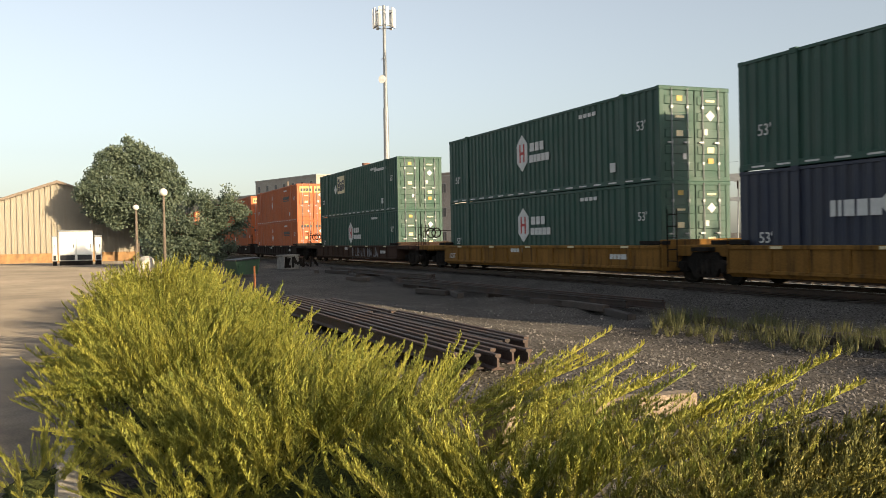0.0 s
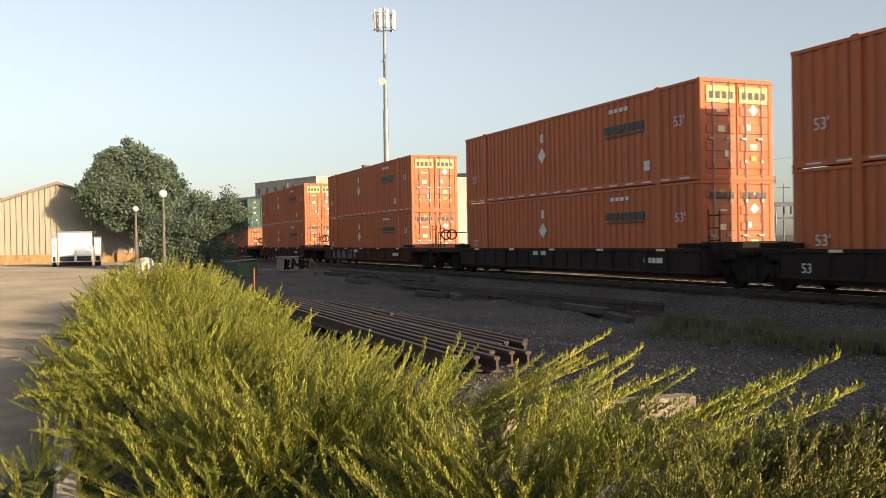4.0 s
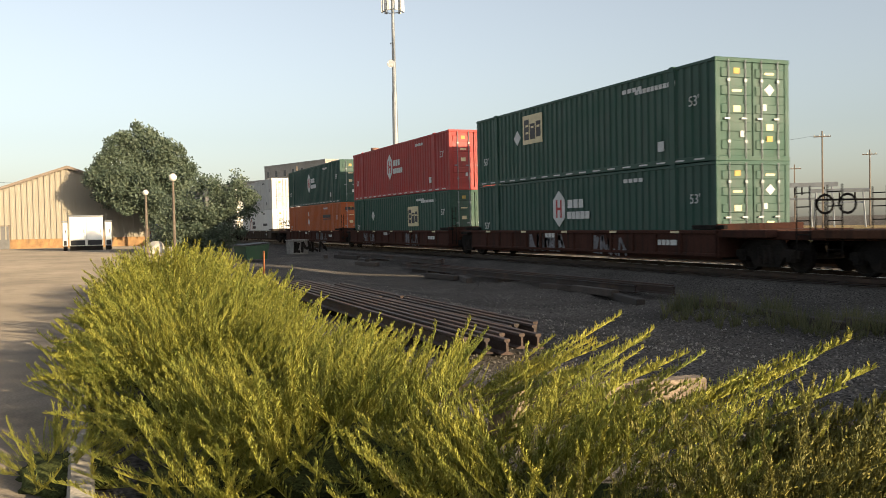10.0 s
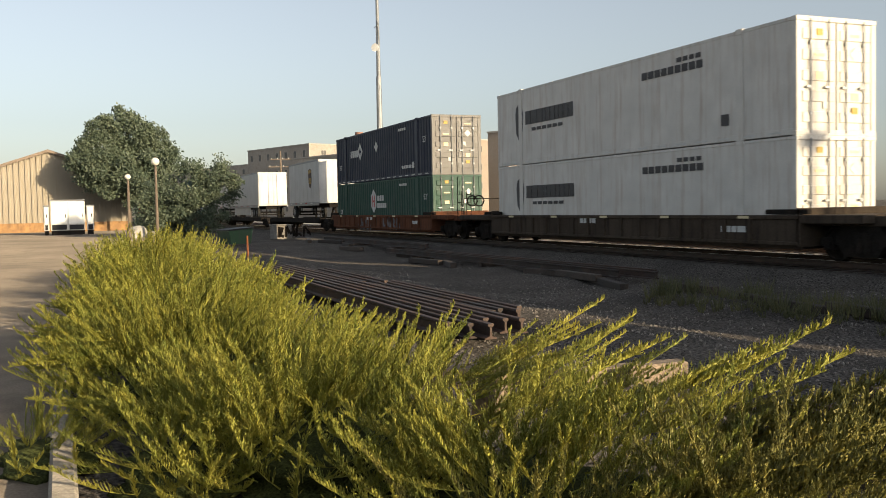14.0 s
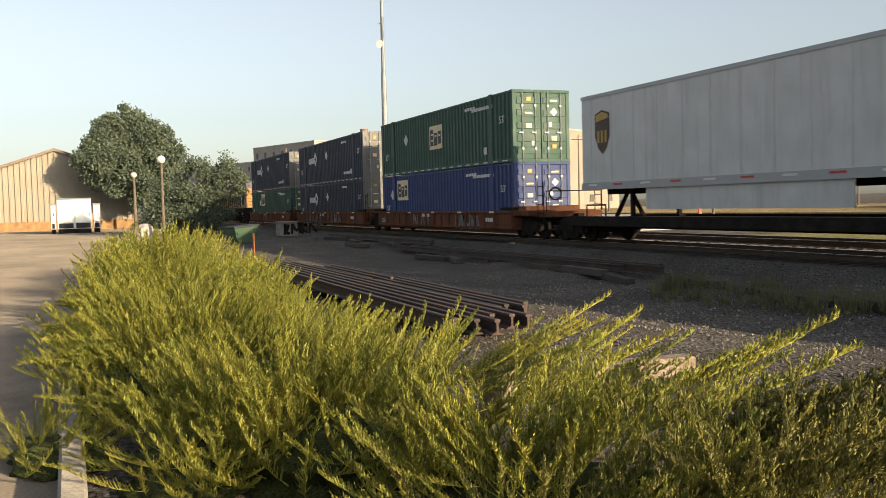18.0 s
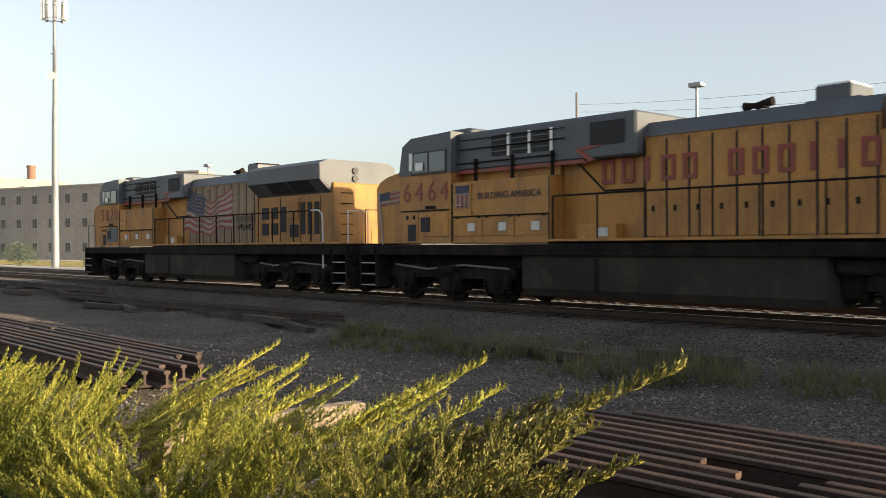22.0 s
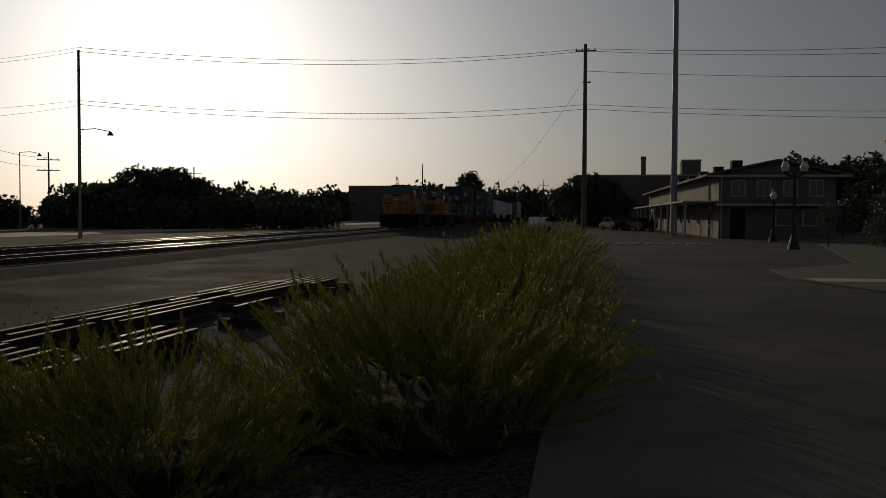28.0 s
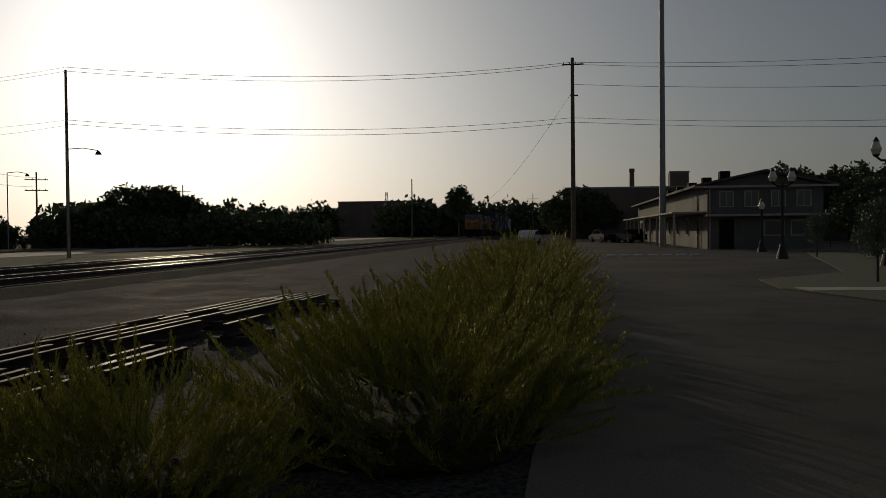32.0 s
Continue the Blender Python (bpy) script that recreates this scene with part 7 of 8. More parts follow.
def depot():
    """The long low depot at the far end of the lot."""
    wall = mat("depot_stucco", (0.135, 0.128, 0.122), 0.9, vary=0.15, scale=0.5, grain=0.1, bump=0.3, dirt=(0.09, 0.08, 0.07), dirt_amount=0.5)
    t = thing("depot_building", "long low station building with a canopy and hipped roof", "building", at=(66, -14, 0))
    w, L, h = 3.9, 58, 4.5
    part("end_wall", Shape().prism([(-w, 0), (w, 0), (w, h), (0, h + 0.85), (-w, h)], 0, 0.3, "x"), wall, t)
    part("side_wall", Shape().box(0.3, w - 0.3, 0, L, w, h), wall, t)
    part("side_wall", Shape().box(0.3, -w, 0, L, -w + 0.3, h), wall, t)
    part("back_wall", Shape().box(L, -w, 0, L + 0.3, w, h), wall, t)
    for sy in (-1, 1):
        part("roof_slope", Shape().prism([(0, h + 0.88), (sy * (w + 0.9), h - 0.12), (sy * (w + 0.9), h + 0.05), (0, h + 1.05)], -0.5, L + 0.6, "x"), DARKROOF, t)
    part("canopy", Shape().box(-1.0, -w - 0.2, 2.3, 0.0, w + 0.2, 2.45, 0.02), CONCRETE, t, "pale canopy band")
    part("canopy", Shape().box(0.5, w, 2.55, L - 6, w + 2.4, 2.68, 0.02), CONCRETE, t, "pale platform canopy")
    for k in range(9):
        part("canopy_post", shared("canopy_post", lambda: Shape().tube((0, 0, 0), (0, 0, 2.55), 0.09, n=8)), CONCRETE, t, "", (1.5 + k * 6, w + 2.1, 0))
        q = part("window", shared("depot_window", lambda: Shape().box(-0.6, 0, 0.9, 0.6, 0.06, 2.3)), CONCRETE, t, "", (4 + k * 6, w, 0))
        part("pane", shared("depot_pane", lambda: Shape().box(-0.5, 0.06, 1.0, 0.5, 0.08, 2.2)), GLASS, q)
    part("door", Shape().box(-0.05, -0.5, 0, 0.0, 0.5, 2.1), GRIME, t, "", (0, 2.6, 0))
    for y in (-2.6, -0.9, 0.9, 2.6):
        q = part("window", shared("depot_end_window", lambda: Shape().box(-0.05, -0.5, 2.95, 0.0, 0.5, 4.1)), CONCRETE, t, "", (0, y, 0))
        for sy in (-0.22, 0.22):
            part("pane", shared("depot_end_pane", lambda: Shape().box(-0.065, -0.19, 3.03, -0.05, 0.19, 4.02)), GLASS, q, "", (0, sy, 0))
    for y in (-2.4, -0.6):
        q = part("window", shared("depot_low_window", lambda: Shape().box(-0.05, -0.7, 0.9, 0.0, 0.7, 2.05)), CONCRETE, t, "", (0, y, 0))
        part("pane", shared("depot_low_pane", lambda: Shape().box(-0.065, -0.6, 1.0, -0.05, 0.6, 1.96)), GLASS, q)
    part("drain_pipe", Shape().path([(-0.1, w - 0.15, 0), (-0.1, w - 0.15, h)], 0.05), CONCRETE, t)
    part("fascia", Shape().box(-0.52, -w - 0.9, h - 0.2, -0.44, w + 0.9, h - 0.05), CONCRETE, t, "pale fascia board")
    for k in range(5):
        part("roof_vent", shared("depot_roof_vent", lambda: Shape().box(-0.5, -0.4, 0, 0.5, 0.4, 0.75, 0.03)), GRIME, t, "", (9 + k * 9, 1.2, h + 0.75))


depot()
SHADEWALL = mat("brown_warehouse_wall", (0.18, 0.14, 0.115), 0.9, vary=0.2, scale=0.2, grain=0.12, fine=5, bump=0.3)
building("warehouse", "long dark warehouse behind the depot", (150, -36), -90, 35.4, 50, 8.1, SHADEWALL, 2, (0, 0))
building("warehouse", "dark flat-roofed shop with rooftop boxes", (112, -40), -90, 18, 30, 7.4, SHADEWALL, 2, (0, 0))
building("roof_box", "square plant room above a warehouse roof", (152, -20.5), -90, 3.0, 3, 10.6, SHADEWALL, 1, (0, 0))
building("warehouse", "tall wide warehouse in the distance beyond the tracks", (300, 47), -90, 28, 40, 11.8, SHADEWALL, 1, (5, 0))
building("warehouse", "flat warehouse in the distance beyond the tracks", (330, 92), -90, 40, 40, 8.6, SHADEWALL, 1, (6, 0))


# ---- poles, lamps and wires ----
def pole(x, y, h, r=0.16, arms=(), label="weathered timber utility pole with crossarms", material=None, name="utility_pole", category="pole", rz=0.0):
    """arms: rows of height, half span left, half span right."""
    t = thing(name, label, category, "poles", at=(x, y, 0), rz=rz)
    part("shaft", Shape().tube((0, 0, -0.2), (0, 0, h), r, r * 0.62, n=10), material or POLEWOOD, t)
    for z, a, b in arms:
        arm = part("crossarm", Shape().box(-a, -0.06, z - 0.06, b, 0.06, z + 0.06), material or POLEWOOD, t)
        if a + b > 1.2:
            for k in range(4):
                part("insulator", shared("insulator", lambda: Shape().tube((0, 0, 0), (0, 0, 0.16), 0.05, 0.03, n=6)), MARK, arm, "", (-a + (a + b) * (k + 0.2) / 3.6, 0, z + 0.06))
    return t


def polar(yaw, dist):
    a = radians(yaw)
    return -math.sin(a) * dist, math.cos(a) * dist


def lamp_head(t, h, label="flat floodlight box"):
    part("lamp_head", Shape().box(-0.45, -0.3, h, 0.45, 0.3, h + 0.28, 0.04), GALV, t, label)


x, y = polar(32.4, 60)
t = pole(x, y, 12.0, 0.14, (), "slim steel floodlight pole", GALV, "floodlight_pole")
lamp_head(t, 12.0)
x, y = polar(62.4, 92)
t = pole(x, y, 9.6, 0.14, (), "slim steel floodlight pole", GALV, "floodlight_pole")
lamp_head(t, 9.6)
x, y = polar(39.6, 75)
pole(x, y, 14.2, 0.13, ((11.2, 0.4, 0.9), (9.4, 0.4, 0.9)), rz=30)
for a, d, h in ((60.6, 120, 11.5), (59.0, 118, 10.0), (57.2, 120, 12.0), (45.5, 110, 11.0), (47.0, 140, 9.0), (51.0, 90, 8.5), (27.0, 120, 11.0), (43.0, 130, 10.0)):
    x, y = polar(a, d)
    pole(x, y, h, 0.12, ((h - 0.6, 0.9, 0.9),), rz=a)
pole(-1.98, 28.0, 7.25, 0.13, ((5.3, 0.12, 0.3),), "slim pale steel pole by the road", GALV)
t = pole(7.9, 28.4, 11.6, 0.11, (), "tall grey light mast on a concrete footing", GALV, "light_mast")
part("footing", Shape().tube((0, 0, -0.1), (0, 0, 0.75), 0.36, 0.3, n=14), CONCRETE, t)
lamp_head(t, 9.35)
pole(16.0, 34.2, 8.8, 0.14, ((7.7, 0.75, 0.05), (6.75, 0.85, 0.05), (5.7, 0.3, 0.6)), rz=28)
for a, d, h, arms in ((-33.4, 110, 12.3, ((10.9, 0.9, 0.9), (9.3, 0.9, 0.9), (7.6, 0.9, 0.9))), (-45.3, 80, 13.6, ((11.6, 1.7, 0.5), (9.0, 1.4, 1.4), (7.9, 1.2, 1.4))), (-54.3, 110, 11.6, ((10.2, 1.5, 1.5), (8.6, 1.4, 1.4))),
                      (-48.6, 140, 12.0, ()), (-58.5, 130, 10.0, ((9.0, 1.4, 1.4), (7.6, 1.4, 1.4))), (-60.2, 75, 14.3, ()), (-66.6, 150, 9.5, ((8.4, 1.2, 1.2),)), (-80.6, 170, 11.5, ()), (-88.2, 260, 12.0, ((10.5, 1.6, 1.6), (8.8, 1.6, 1.6))),
                      (-53.0, 220, 9.0, ((8, 1, 1),)), (-62.5, 200, 9.0, ((8, 1, 1),))):
    x, y = polar(a, d)
    pole(x, y, h, 0.15, arms, rz=a)
pole(83.4, -1.0, 17.0, 0.24, ((16.4, 0.9, 1.0), (13.6, 0.2, 0.5)), "tall dark timber utility pole beside the lot", rz=-90)
t = pole(75, -8.0, 27.0, 0.27, (), "very tall tapered steel mast", GALV, "light_mast")
pole(-118.8, 27.0, 9.5, 0.17, ((8.4, 1.3, 1.3), (7.4, 1.6, 1.6)), "short signal pole with white insulators", rz=70)


def street_lamp(x, y, h, reach, yaw, label="curved-arm street lamp beside the road"):
    t = thing("street_lamp", label, "lamp", "street lamps", at=(x, y, 0), rz=yaw)
    part("post", Shape().tube((0, 0, 0), (0, 0, h), 0.07, 0.05), GALV, t)
    part("arm", Shape().path([(0, 0, h), (-reach * 0.5, 0, h + 0.12), (-reach, 0, h - 0.05)], 0.035), GALV, t)
    part("shade", Shape().tube((-reach, 0, h - 0.05), (-reach, 0, h - 0.35), 0.06, 0.26), GRIME, t)
    return t


street_lamp(22.2, 55.7, 4.9, 0.8, 20)
street_lamp(40, 69, 4.6, 0.8, 200)
x, y = polar(-60.2, 74)
street_lamp(x, y, 8.2, 2.2, 120)
x, y = polar(-57.0, 110)
street_lamp(x, y, 8.6, 2.0, 120)
x, y = polar(-47.0, 90)
street_lamp(x, y, 6.4, 3.0, -40)

LAMPGLASS = mat("pale_lamp_glass", (0.75, 0.72, 0.62), 0.25, vary=0.05)


def globe(r):
    bm = bmesh.new()
    bmesh.ops.create_uvsphere(bm, u_segments=16, v_segments=10, radius=r)
    me = bpy.data.meshes.new("globe")
    bm.to_mesh(me)
    bm.free()
    return smooth(me, 180)


def globe_lamp(x, y, h, r):
    t = thing("lamp_post", "dark lamp post with a pale round globe", "lamp", "lamp posts", at=(x, y, 0))
    part("post", Shape().tube((0, 0, 0), (0, 0, h - r), 0.11, 0.07).tube((0, 0, 0), (0, 0, 0.5), 0.18, 0.14), POLEWOOD, t)
    part("globe", shared("globe_%g" % r, lambda: globe(r)), LAMPGLASS, t, "pale glass globe", (0, 0, h))
    part("cap", Shape().tube((0, 0, h + r * 0.85), (0, 0, h + r * 1.2), 0.1, 0.03), POLEWOOD, t)


globe_lamp(-61.0, 5.81, 4.9, 0.26)
globe_lamp(-60.0, 4.05, 3.9, 0.18)


def acorn_lamp(x, y, h, double):
    t = thing("lamp_post", "ornate black lamp post with acorn globes" if double else "small black lamp post with one globe", "lamp", "ornate lamp posts", at=(x, y, 0), rz=8)
    part("post", Shape().tube((0, 0, 0), (0, 0, 0.7), 0.3, 0.12, n=12).tube((0, 0, 0.7), (0, 0, h - 0.5), 0.08, 0.06).tube((0, 0, h - 0.6), (0, 0, h - 0.3), 0.12, 0.05), BLACK, t)
    spots = (-0.45, 0.45) if double else (0.0,)
    if double:
        part("arm", Shape().path([(0, -0.45, h - 0.35), (0, -0.25, h - 0.5), (0, 0.25, h - 0.5), (0, 0.45, h - 0.35)], 0.045), BLACK, t)
    for q in spots:
        part("globe", shared("acorn", lambda: smooth(Shape().tube((0, 0, 0), (0, 0, 0.22), 0.12, 0.21, n=12).tube((0, 0, 0.22), (0, 0, 0.5), 0.21, 0.1, n=12).mesh("acorn"), 60)), LAMPGLASS, t, "pale acorn globe", (0, q, h - 0.3))
        part("cap", shared("acorn_cap", lambda: Shape().tube((0, 0, 0.5), (0, 0, 0.68), 0.13, 0.02, n=10).tube((0, 0, -0.08), (0, 0, 0.02), 0.06, 0.14, n=10)), BLACK, t, "", (0, q, h - 0.3))


acorn_lamp(45, -10.3, 3.95, True)
acorn_lamp(36, -12.0, 4.45, True)
acorn_lamp(58, -12.1, 2.9, False)


def tower():
    """The tall communication mast behind the tracks."""
    t = thing("communication_mast", "tall slim grey mast with antennas at its head", "mast", at=(-81.4, 28.0, 0))
    part("shaft", Shape().tube((0, 0, 0), (0, 0, 14), 0.34, 0.24, n=12).tube((0, 0, 14), (0, 0, 23.6), 0.2, 0.12, n=10), GALV, t)
    hd = part("antenna_ring", Shape().path([(math.cos(a) * 0.9, math.sin(a) * 0.9, 21.6) for a in [k * math.pi / 3 for k in range(7)]], 0.05)
              .path([(math.cos(a) * 0.9, math.sin(a) * 0.9, 23.0) for a in [k * math.pi / 3 for k in range(7)]], 0.05), GALV, t)
    for k in range(9):
        a = k * 2 * math.pi / 9
        part("antenna_panel", shared("antenna_panel", lambda: Shape().box(-0.08, -0.14, -0.9, 0.08, 0.14, 0.9, 0.02)), WHITE, hd, "", (math.cos(a) * 1.0, math.sin(a) * 1.0, 22.4), (0, 0, math.degrees(a)))
    part("dish", Shape().tube((0.2, -0.2, 16.6), (0.45, -0.45, 16.6), 0.1, 0.38, n=14), WHITE, t)
    part("whip", Shape().tube((0.3, 0, 17), (0.3, 0, 19.2), 0.03).tube((-0.2, 0, 16.9), (0.3, 0, 17), 0.03).tube((-0.3, -0.2, 18.6), (0.5, -0.2, 18.6), 0.04), GALV, t)


tower()


def lattice(x, y, h, w, label):
    t = thing("pylon", label, "pylon", "pylons", at=(x, y, 0))
    s = Shape()
    n = 7
    for sx in (-1, 1):
        for sy in (-1, 1):
            s.tube((sx * w, sy * w, 0), (sx * w * 0.18, sy * w * 0.18, h), 0.09, n=4)
    for k in range(n):
        a, b = k / n, (k + 1) / n
        wa, wb = w * (1 - 0.82 * a), w * (1 - 0.82 * b)
        for sgn in (-1, 1):
            s.tube((-wa, sgn * wa, h * a), (wb, sgn * wb, h * b), 0.06, n=4)
            s.tube((wa, sgn * wa, h * a), (-wb, sgn * wb, h * b), 0.06, n=4)
            s.tube((sgn * wa, -wa, h * a), (sgn * wb, wb, h * b), 0.06, n=4)
    part("lattice", s, GALV, t)
    for z in (0.72, 0.84, 0.95):
        part("crossarm", Shape().box(-w * 1.5, -0.1, h * z, w * 1.5, 0.1, h * z + 0.15), GALV, t)


for a, d, h in ((-8.8, 300, 27.5), (-49.5, 420, 33), (-42.2, 420, 27), (-79.0, 420, 20)):
    x, y = polar(a, d)
    lattice(x, y, h, h * 0.09, "far steel lattice pylon")


def substation():
    """Gantries of the substation beyond the yard."""
    for k, (a, d, h, w) in enumerate(((49.6, 120, 9.0, 2.2), (48.6, 122, 9.0, 2.2), (47.4, 130, 6.0, 3.0), (46.2, 130, 6.0, 3.0), (52.0, 135, 5.6, 2.6), (44.6, 126, 5.0, 3.0))):
        x, y = polar(a, d)
        t = thing("substation_gantry", "grey steel substation gantry with a cross beam", "gantry", "substation gantries", at=(x, y, 0), rz=a)
        for sx in (-1, 1):
            part("leg", Shape().tube((sx * w, -0.4, 0), (sx * w * 0.9, 0, h), 0.1, n=5).tube((sx * w, 0.4, 0), (sx * w * 0.9, 0, h), 0.1, n=5), GALV, t)
        part("beam", Shape().box(-w * 1.15, -0.12, h * 0.9, w * 1.15, 0.12, h), GALV, t)
        part("beam", Shape().box(-w, -0.1, h * 0.62, w, 0.1, h * 0.67), GALV, t)
        for j in (-0.6, 0.0, 0.6):
            part("insulator", shared("string_insulator", lambda: Shape().tube((0, 0, -1.0), (0, 0, 0), 0.09, 0.09, n=6)), GRIME, t, "", (w * j, 0, h * 0.9))


substation()
WIRE = mat("black_wire", (0.015, 0.015, 0.015), 0.6, vary=0.1)


def wire(a, b, sag, r=0.012, n=12):
    a, b = Vector(a), Vector(b)
    pts = [a.lerp(b, i / n) - Vector((0, 0, sag * 4 * (i / n) * (1 - i / n))) for i in range(n + 1)]
    return tagged(part("overhead_wire", Shape().path(pts, r, 4), WIRE), "thin black overhead wire between poles", "wire", "overhead wires")


def P(yaw, dist, z):
    x, y = polar(yaw, dist)
    return (x, y, z)


A1, A2, A3, A4 = (16.0, 34.2), P(-45.3, 80, 0)[:2], P(-60.2, 75, 0)[:2], (83.4, -1.0)
for za, zb in ((7.8, 11.7), (7.6, 11.5), (6.8, 9.1), (6.6, 8.0)):
    wire((*A1, za), (*A2, zb), 0.6)
for za, zb in ((11.7, 14.2), (11.5, 13.9), (9.1, 10.2), (8.0, 9.8)):
    wire((*A2, za), (*A3, zb), 0.6)
for dz, zb, s in ((14.2, 16.6, 1.0), (13.9, 16.4, 1.1), (10.2, 11.6, 0.9), (9.9, 11.2, 1.0)):
    wire((*A3, dz), (*A4, zb), s, 0.022)
for dz, zb, s in ((16.6, 17.6, 1.8), (16.4, 17.2, 2.0), (14.6, 13.6, 1.4), (11.6, 11.2, 1.4), (11.2, 10.2, 1.3)):
    wire((*A4, dz), (70, -70, zb), s, 0.022)
wire((*A4, 14), (228, 24, 7.5), 3.2, 0.02)
for z, zb in ((7.8, 13.2), (7.0, 12.6), (6.2, 11.0), (5.6, 9.4)):
    wire((*A1, z), P(39.6, 75, zb), 1.0, 0.012)
wire(P(45.5, 110, 10.6), P(59.0, 118, 9.8), 0.6, 0.014)
wire((-140, -15, 9.0), (-96, 4.0, 7.4), 0.8, 0.03)
for k, (a, b) in enumerate((((-45.3, 80), (-54.3, 110)), ((-54.3, 110), (-58.5, 130)), ((-33.4, 110), (-48.6, 140)))):
    wire(P(*a, 9.6), P(*b, 9.0), 0.5, 0.025)
    wire(P(*a, 8.4), P(*b, 7.9), 0.6, 0.025)


# ---- small things of the yard ----
def dumpster(x, y, turn):
    t = thing("dumpster", "small green metal dumpster with a dark lid", "dumpster", at=(x, y, 0), rz=turn)
    g = paint("dumpster_green_paint", (0.02, 0.062, 0.026))
    part("bin", Shape().prism([(-0.5, 0.08), (0.5, 0.08), (0.62, 0.8), (-0.62, 0.7)], -0.65, 0.65, "x"), g, t)
    part("lid", Shape().prism([(-0.66, 0.72), (0.66, 0.82), (0.66, 0.87), (-0.66, 0.77)], -0.7, 0.7, "x"), BLACK, t)
    for sy in (-0.7, 0.7):
        part("lift_pocket", Shape().box(-0.72, sy * 0.62 - 0.08, 0.4, 0.72, sy * 0.62 + 0.08, 0.52), g, t)


dumpster(-44.0, 7.75, 15)


def stake(x, y, h, label, flagged=False):
    t = thing("marker_stake", label, "stake", "marker stakes", at=(x, y, 0), rz=30)
    o = mat("orange_stake_paint", (0.36, 0.12, 0.04), 0.75, vary=0.25, scale=6)
    part("post", Shape().box(-0.03, -0.012, -0.1, 0.03, 0.012, h, 0.004), o, t)
    if flagged:
        part("sign_plate", Shape().box(-0.065, -0.02, h - 0.12, 0.065, -0.012, h, 0.004), o, t, "small orange plate with a pale label")
        part("sticker", Shape().box(-0.01, -0.026, h - 0.1, 0.05, -0.02, h - 0.03), CREAM, t)
    return t


stake(-26.8, 5.1, 0.9, "thin orange marker stake at the end of the hedge")
s = stake(4.05, 4.55, 0.8, "orange marker stake with a small plate beside the rails", True)
s.matrix_basis = pose(4.05, 4.55, 0, 0, 0, -42)


def boulder(x, y, sx, sy, sz, seed, material, label):
    bm = bmesh.new()
    bmesh.ops.create_icosphere(bm, subdivisions=3, radius=1)
    for v in bm.verts:
        k = 0.8 + 0.35 * noise.noise(v.co * 1.3 + Vector((seed, 0, 0)))
        v.co = Vector((v.co.x * sx * k, v.co.y * sy * k, v.co.z * sz * k))
    me = bpy.data.meshes.new("boulder")
    bm.to_mesh(me)
    bm.free()
    ob = part("boulder", me, material)
    ob.matrix_basis = pose(x, y, sz * 0.25)
    return tagged(ob, label, "rock")


boulder(-63.0, 4.7, 0.9, 0.9, 0.75, 3, CONCRETE, "pale weathered boulder at the edge of the lot")
boulder(-62.0, 5.6, 0.6, 0.5, 0.4, 9, CONCRETE, "small pale boulder at the edge of the lot")
boulder(5.6, 3.95, 0.16, 0.14, 0.14, 5, CONCRETE, "small pale stone between the rails")
RELAY = mat("grimy_grey_concrete", (0.2, 0.185, 0.165), 0.9, vary=0.3, scale=3, grain=0.3, fine=30)
relay = thing("relay_box", "grey concrete relay box with scrawled paint beside the track", "box", at=(-51.3, 11.6, 0), rz=10)
part("body", Shape().box(-0.5, -0.45, 0, 0.5, 0.45, 0.75, 0.03), RELAY, relay)
part("lid", Shape().box(-0.55, -0.5, 0.75, 0.55, 0.5, 0.83, 0.02), RELAY, relay)
part("graffiti", shared("scrawl_2", lambda: scrawl(2)), GRIME, relay, "dark scrawl", (0.51, -0.4, 0.4), (0, 0, 90))
orange = thing("barrier_fence", "bright orange plastic barrier panels across the yard", "fence", at=(-52, 41, 0), rz=-40)
for k in range(3):
    part("panel", Shape().box(k * 1.5, -0.05, 0.1, k * 1.5 + 1.45, 0.05, 1.25, 0.03), mat("orange_plastic", (0.6, 0.11, 0.03), 0.5), orange)

# broken ties and spare track parts on the gravel ridge
rt = random.Random(4)
for i in range(16):
    x, y = -44 + i * 2.4 + rt.uniform(-1, 1), 12.4 + rt.uniform(-1.1, 0.7)
    timber(x, y, rt.uniform(1.4, 2.6), rt.uniform(-18, 18), 0.17, ground_height(x, y) + 0.01, TIE, "railway_tie", "dark discarded railway tie on the gravel")


def barrier_wall():
    """Concrete barriers along the far road."""
    me = shared("barrier", lambda: Shape().prism([(-0.3, 0), (0.3, 0), (0.12, 0.35), (0.08, 0.82), (-0.08, 0.82), (-0.12, 0.35)], 0, 3.9, "x"))
    for x in (17.0, 21.2, 27.5):
        b = part("road_barrier", me, CONCRETE)
        b.matrix_basis = pose(x, 55.8, -0.32)
        tagged(b, "pale concrete road barrier beside the highway", "barrier", "road barriers")


barrier_wall()


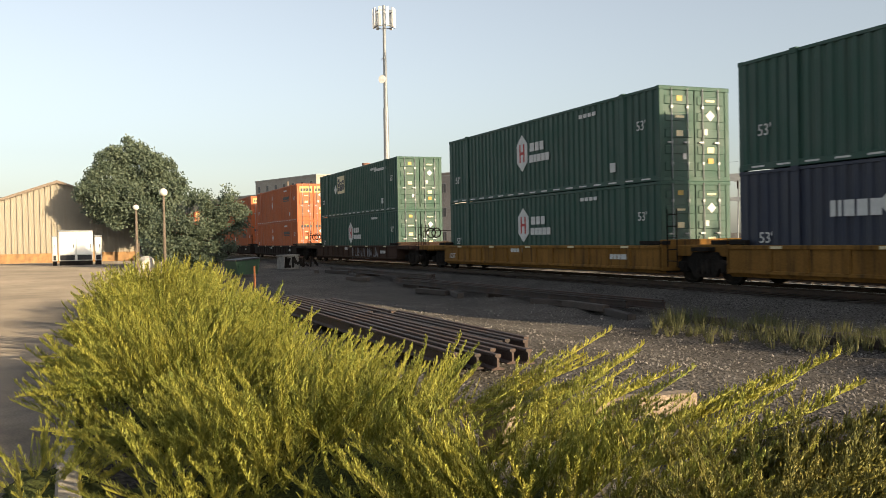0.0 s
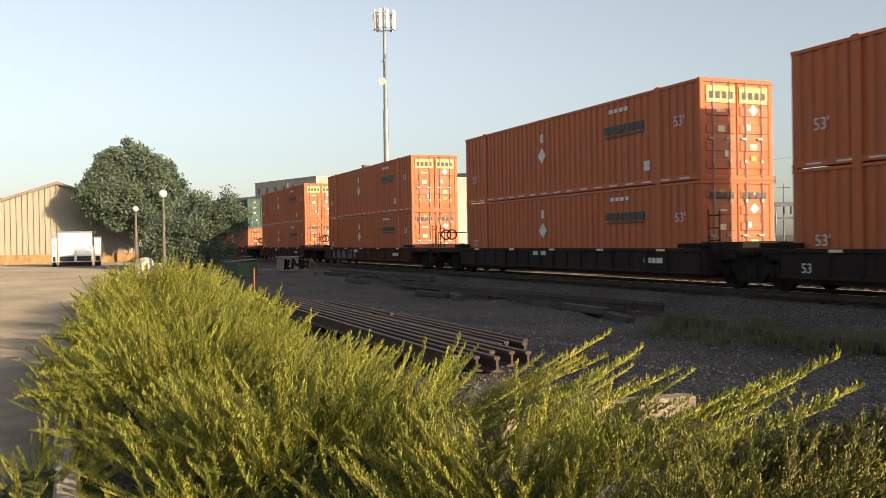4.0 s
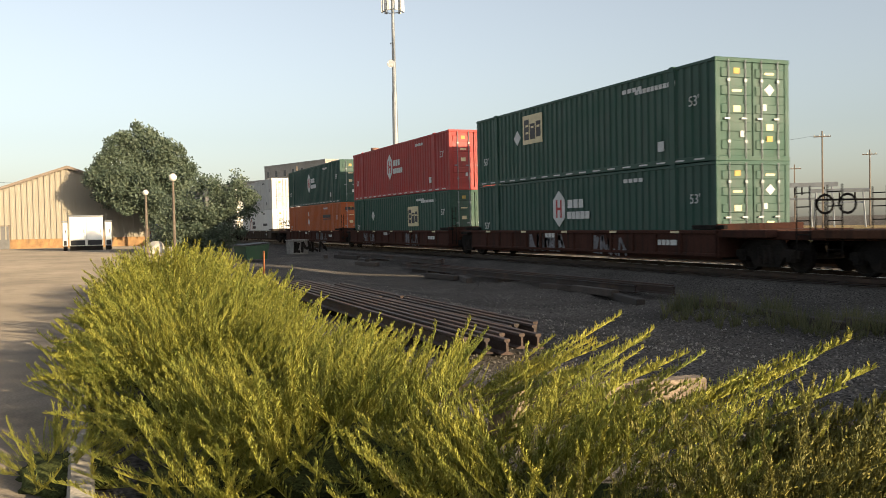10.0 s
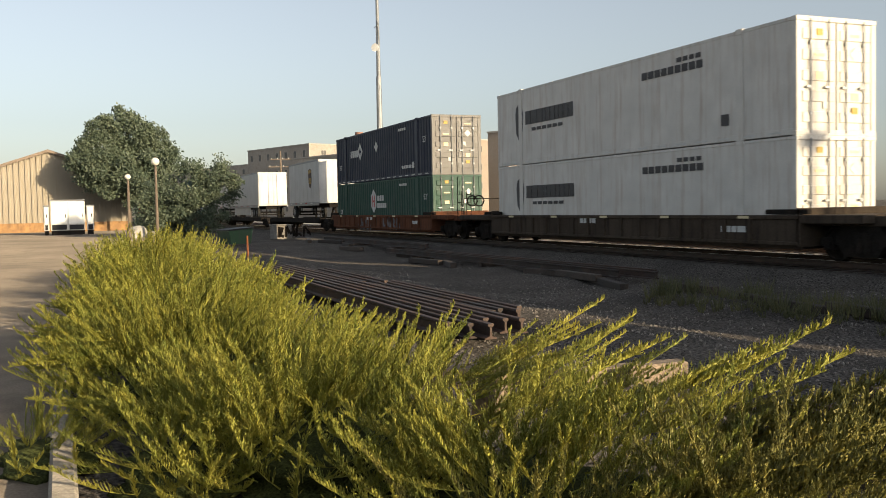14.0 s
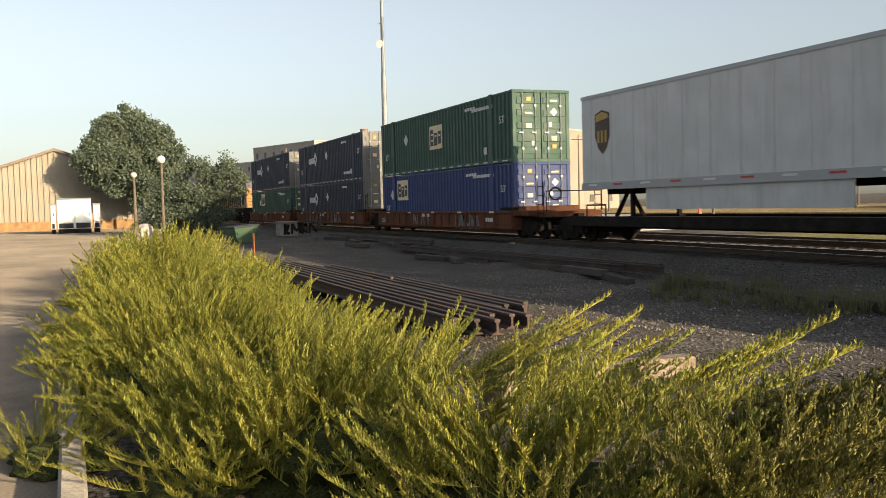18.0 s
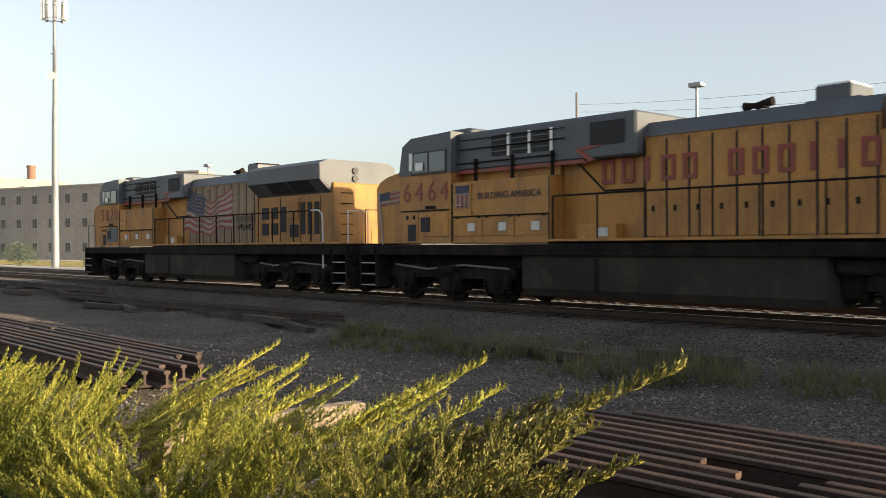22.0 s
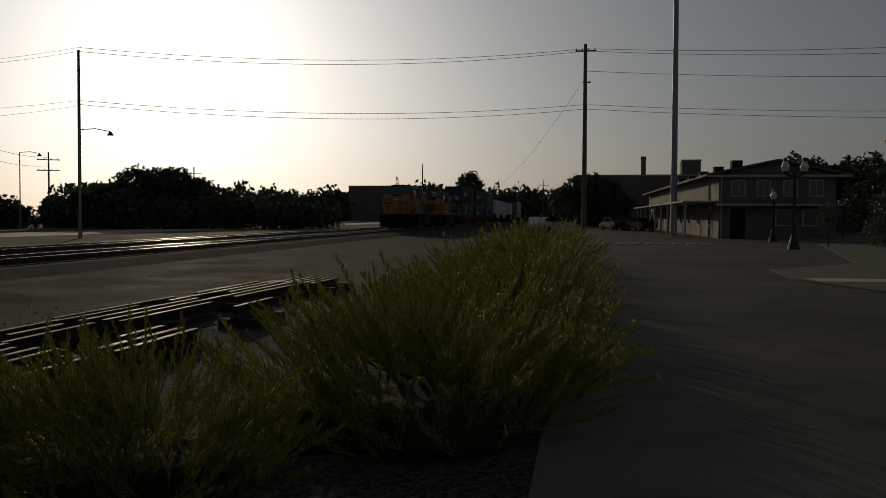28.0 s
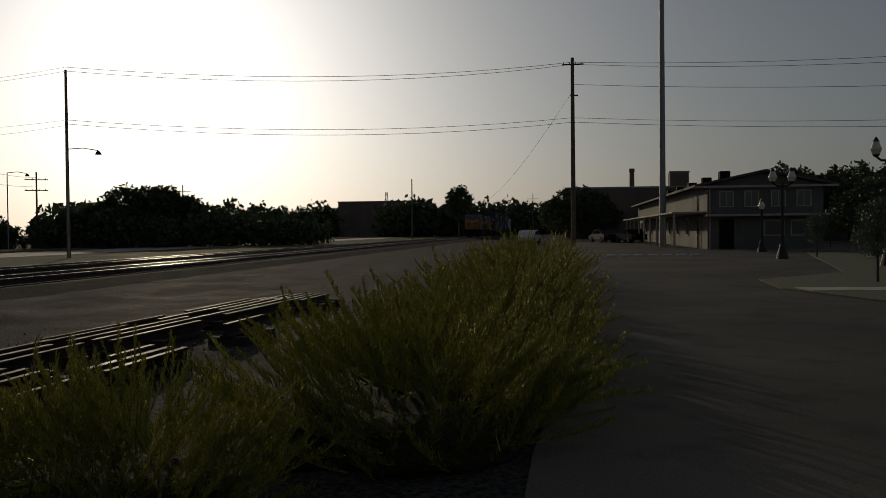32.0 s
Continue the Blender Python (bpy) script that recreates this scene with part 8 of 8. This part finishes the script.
def parked(x, y, turn, color, label, truck=False):
    t = thing("parked_car", label, "car", "parked cars", at=(x, y, 0), rz=turn)
    body = [(-2.2, 0.35), (2.25, 0.35), (2.3, 0.75), (1.3, 0.95), (0.75, 1.42), (-0.9 if not truck else -0.4, 1.45), (-1.5 if not truck else -0.6, 1.0), (-2.25, 0.95)]
    part("body", Shape().prism(body, -0.88, 0.88), color, t)
    part("windows", Shape().prism([(1.1, 1.0), (0.72, 1.36), (-0.8 if not truck else -0.35, 1.39), (-1.2 if not truck else -0.5, 1.0)], -0.89, 0.89), GLASS, t)
    for sx in (-1.4, 1.4):
        for sy in (-0.8, 0.8):
            part("wheel", shared("car_wheel", lambda: Shape().tube((0, -0.11, 0), (0, 0.11, 0), 0.34, n=16)), TYRE, t, "", (sx, sy, 0.34))
    for sy in (-0.6, 0.6):
        part("tail_light", Shape().box(-2.28, sy - 0.15, 0.7, -2.2, sy + 0.15, 0.88), REDMARK, t)


parked(96, 3.5, 170, WHITE, "white pickup truck parked by the road", True)
parked(104, -4.6, 20, BLACK, "dark car parked by the depot")
parked(99, -7.2, 20, GRIME, "dark grey car parked by the depot")
parked(106, -6.0, 15, BLACK, "dark car parked by the depot")

slab("lawn_island", [(19, -6.3), (23, -5.2), (27, -5.5), (31, -9), (60, -15), (60, -24), (17, -22), (16.6, -7.5)], -0.15, 0.04, mat("mown_lawn", (0.042, 0.055, 0.022), 0.95, vary=0.3, scale=0.6, grain=0.3, fine=12, bump=0.6, depth=0.03), "mown lawn island with young trees", "lawn")
slab("walk", [(22.0, -5.6), (23.1, -5.5), (23.5, -14), (22.3, -14)], -0.15, 0.05, CONCRETE, "pale concrete walk across the lawn", "pavement")
for i in range(8):
    k = part("wheel_stop", shared("wheel_stop", lambda: Shape().box(-0.08, -0.27, 0, 0.08, 0.27, 0.11, 0.03)), WHITE)
    k.matrix_basis = pose(51, -1.9 - i * 0.75, 0)
    tagged(k, "white concrete wheel stop in the lot", "wheel stop", "wheel stops")

# loose stones near the edge of the lot and along the ridge
rs = random.Random(8)


def pebbles():
    vs, fs, k = [], [], 0
    base = [(1, 0, 0), (-1, 0, 0), (0, 1, 0), (0, -1, 0), (0, 0, 1), (0, 0, -1)]
    tri = [(0, 2, 4), (2, 1, 4), (1, 3, 4), (3, 0, 4), (2, 0, 5), (1, 2, 5), (3, 1, 5), (0, 3, 5)]
    for i in range(15000):
        x = min(max(rs.gauss(-4, 8.5), -26), 22)
        y = rs.uniform(3.9, 15.2)
        s = rs.uniform(0.01, 0.028) * (1.5 if rs.random() < 0.08 else 1)
        m = Euler((rs.uniform(0, 6), rs.uniform(0, 6), rs.uniform(0, 6))).to_matrix()
        z = ground_height(x, y) + s * 0.3
        for c in base:
            p = m @ Vector((c[0] * s, c[1] * s * 0.8, c[2] * s * 0.6))
            vs.append((x + p.x, y + p.y, z + p.z))
        fs += [(a + k, b + k, c + k) for a, b, c in tri]
        k += 6
    me = bpy.data.meshes.new("loose_gravel")
    me.from_pydata(vs, [], fs)
    ob = part("loose_gravel", me, mat("loose_stone", (0.2, 0.182, 0.165), 0.9, dull=True, vary=0.6, scale=3, grain=0.3, fine=40))
    tagged(ob, "loose grey gravel stones scattered over the yard", "gravel", kind="stuff")


pebbles()


def motions():
    """The train rolls past towards +x and leaves."""
    for ob, s, y, z, rz in ROLLING:
        walk(ob, [(t, pose(s + d, y, z, 0, 0, rz)) for t, d in RUN])


motions()
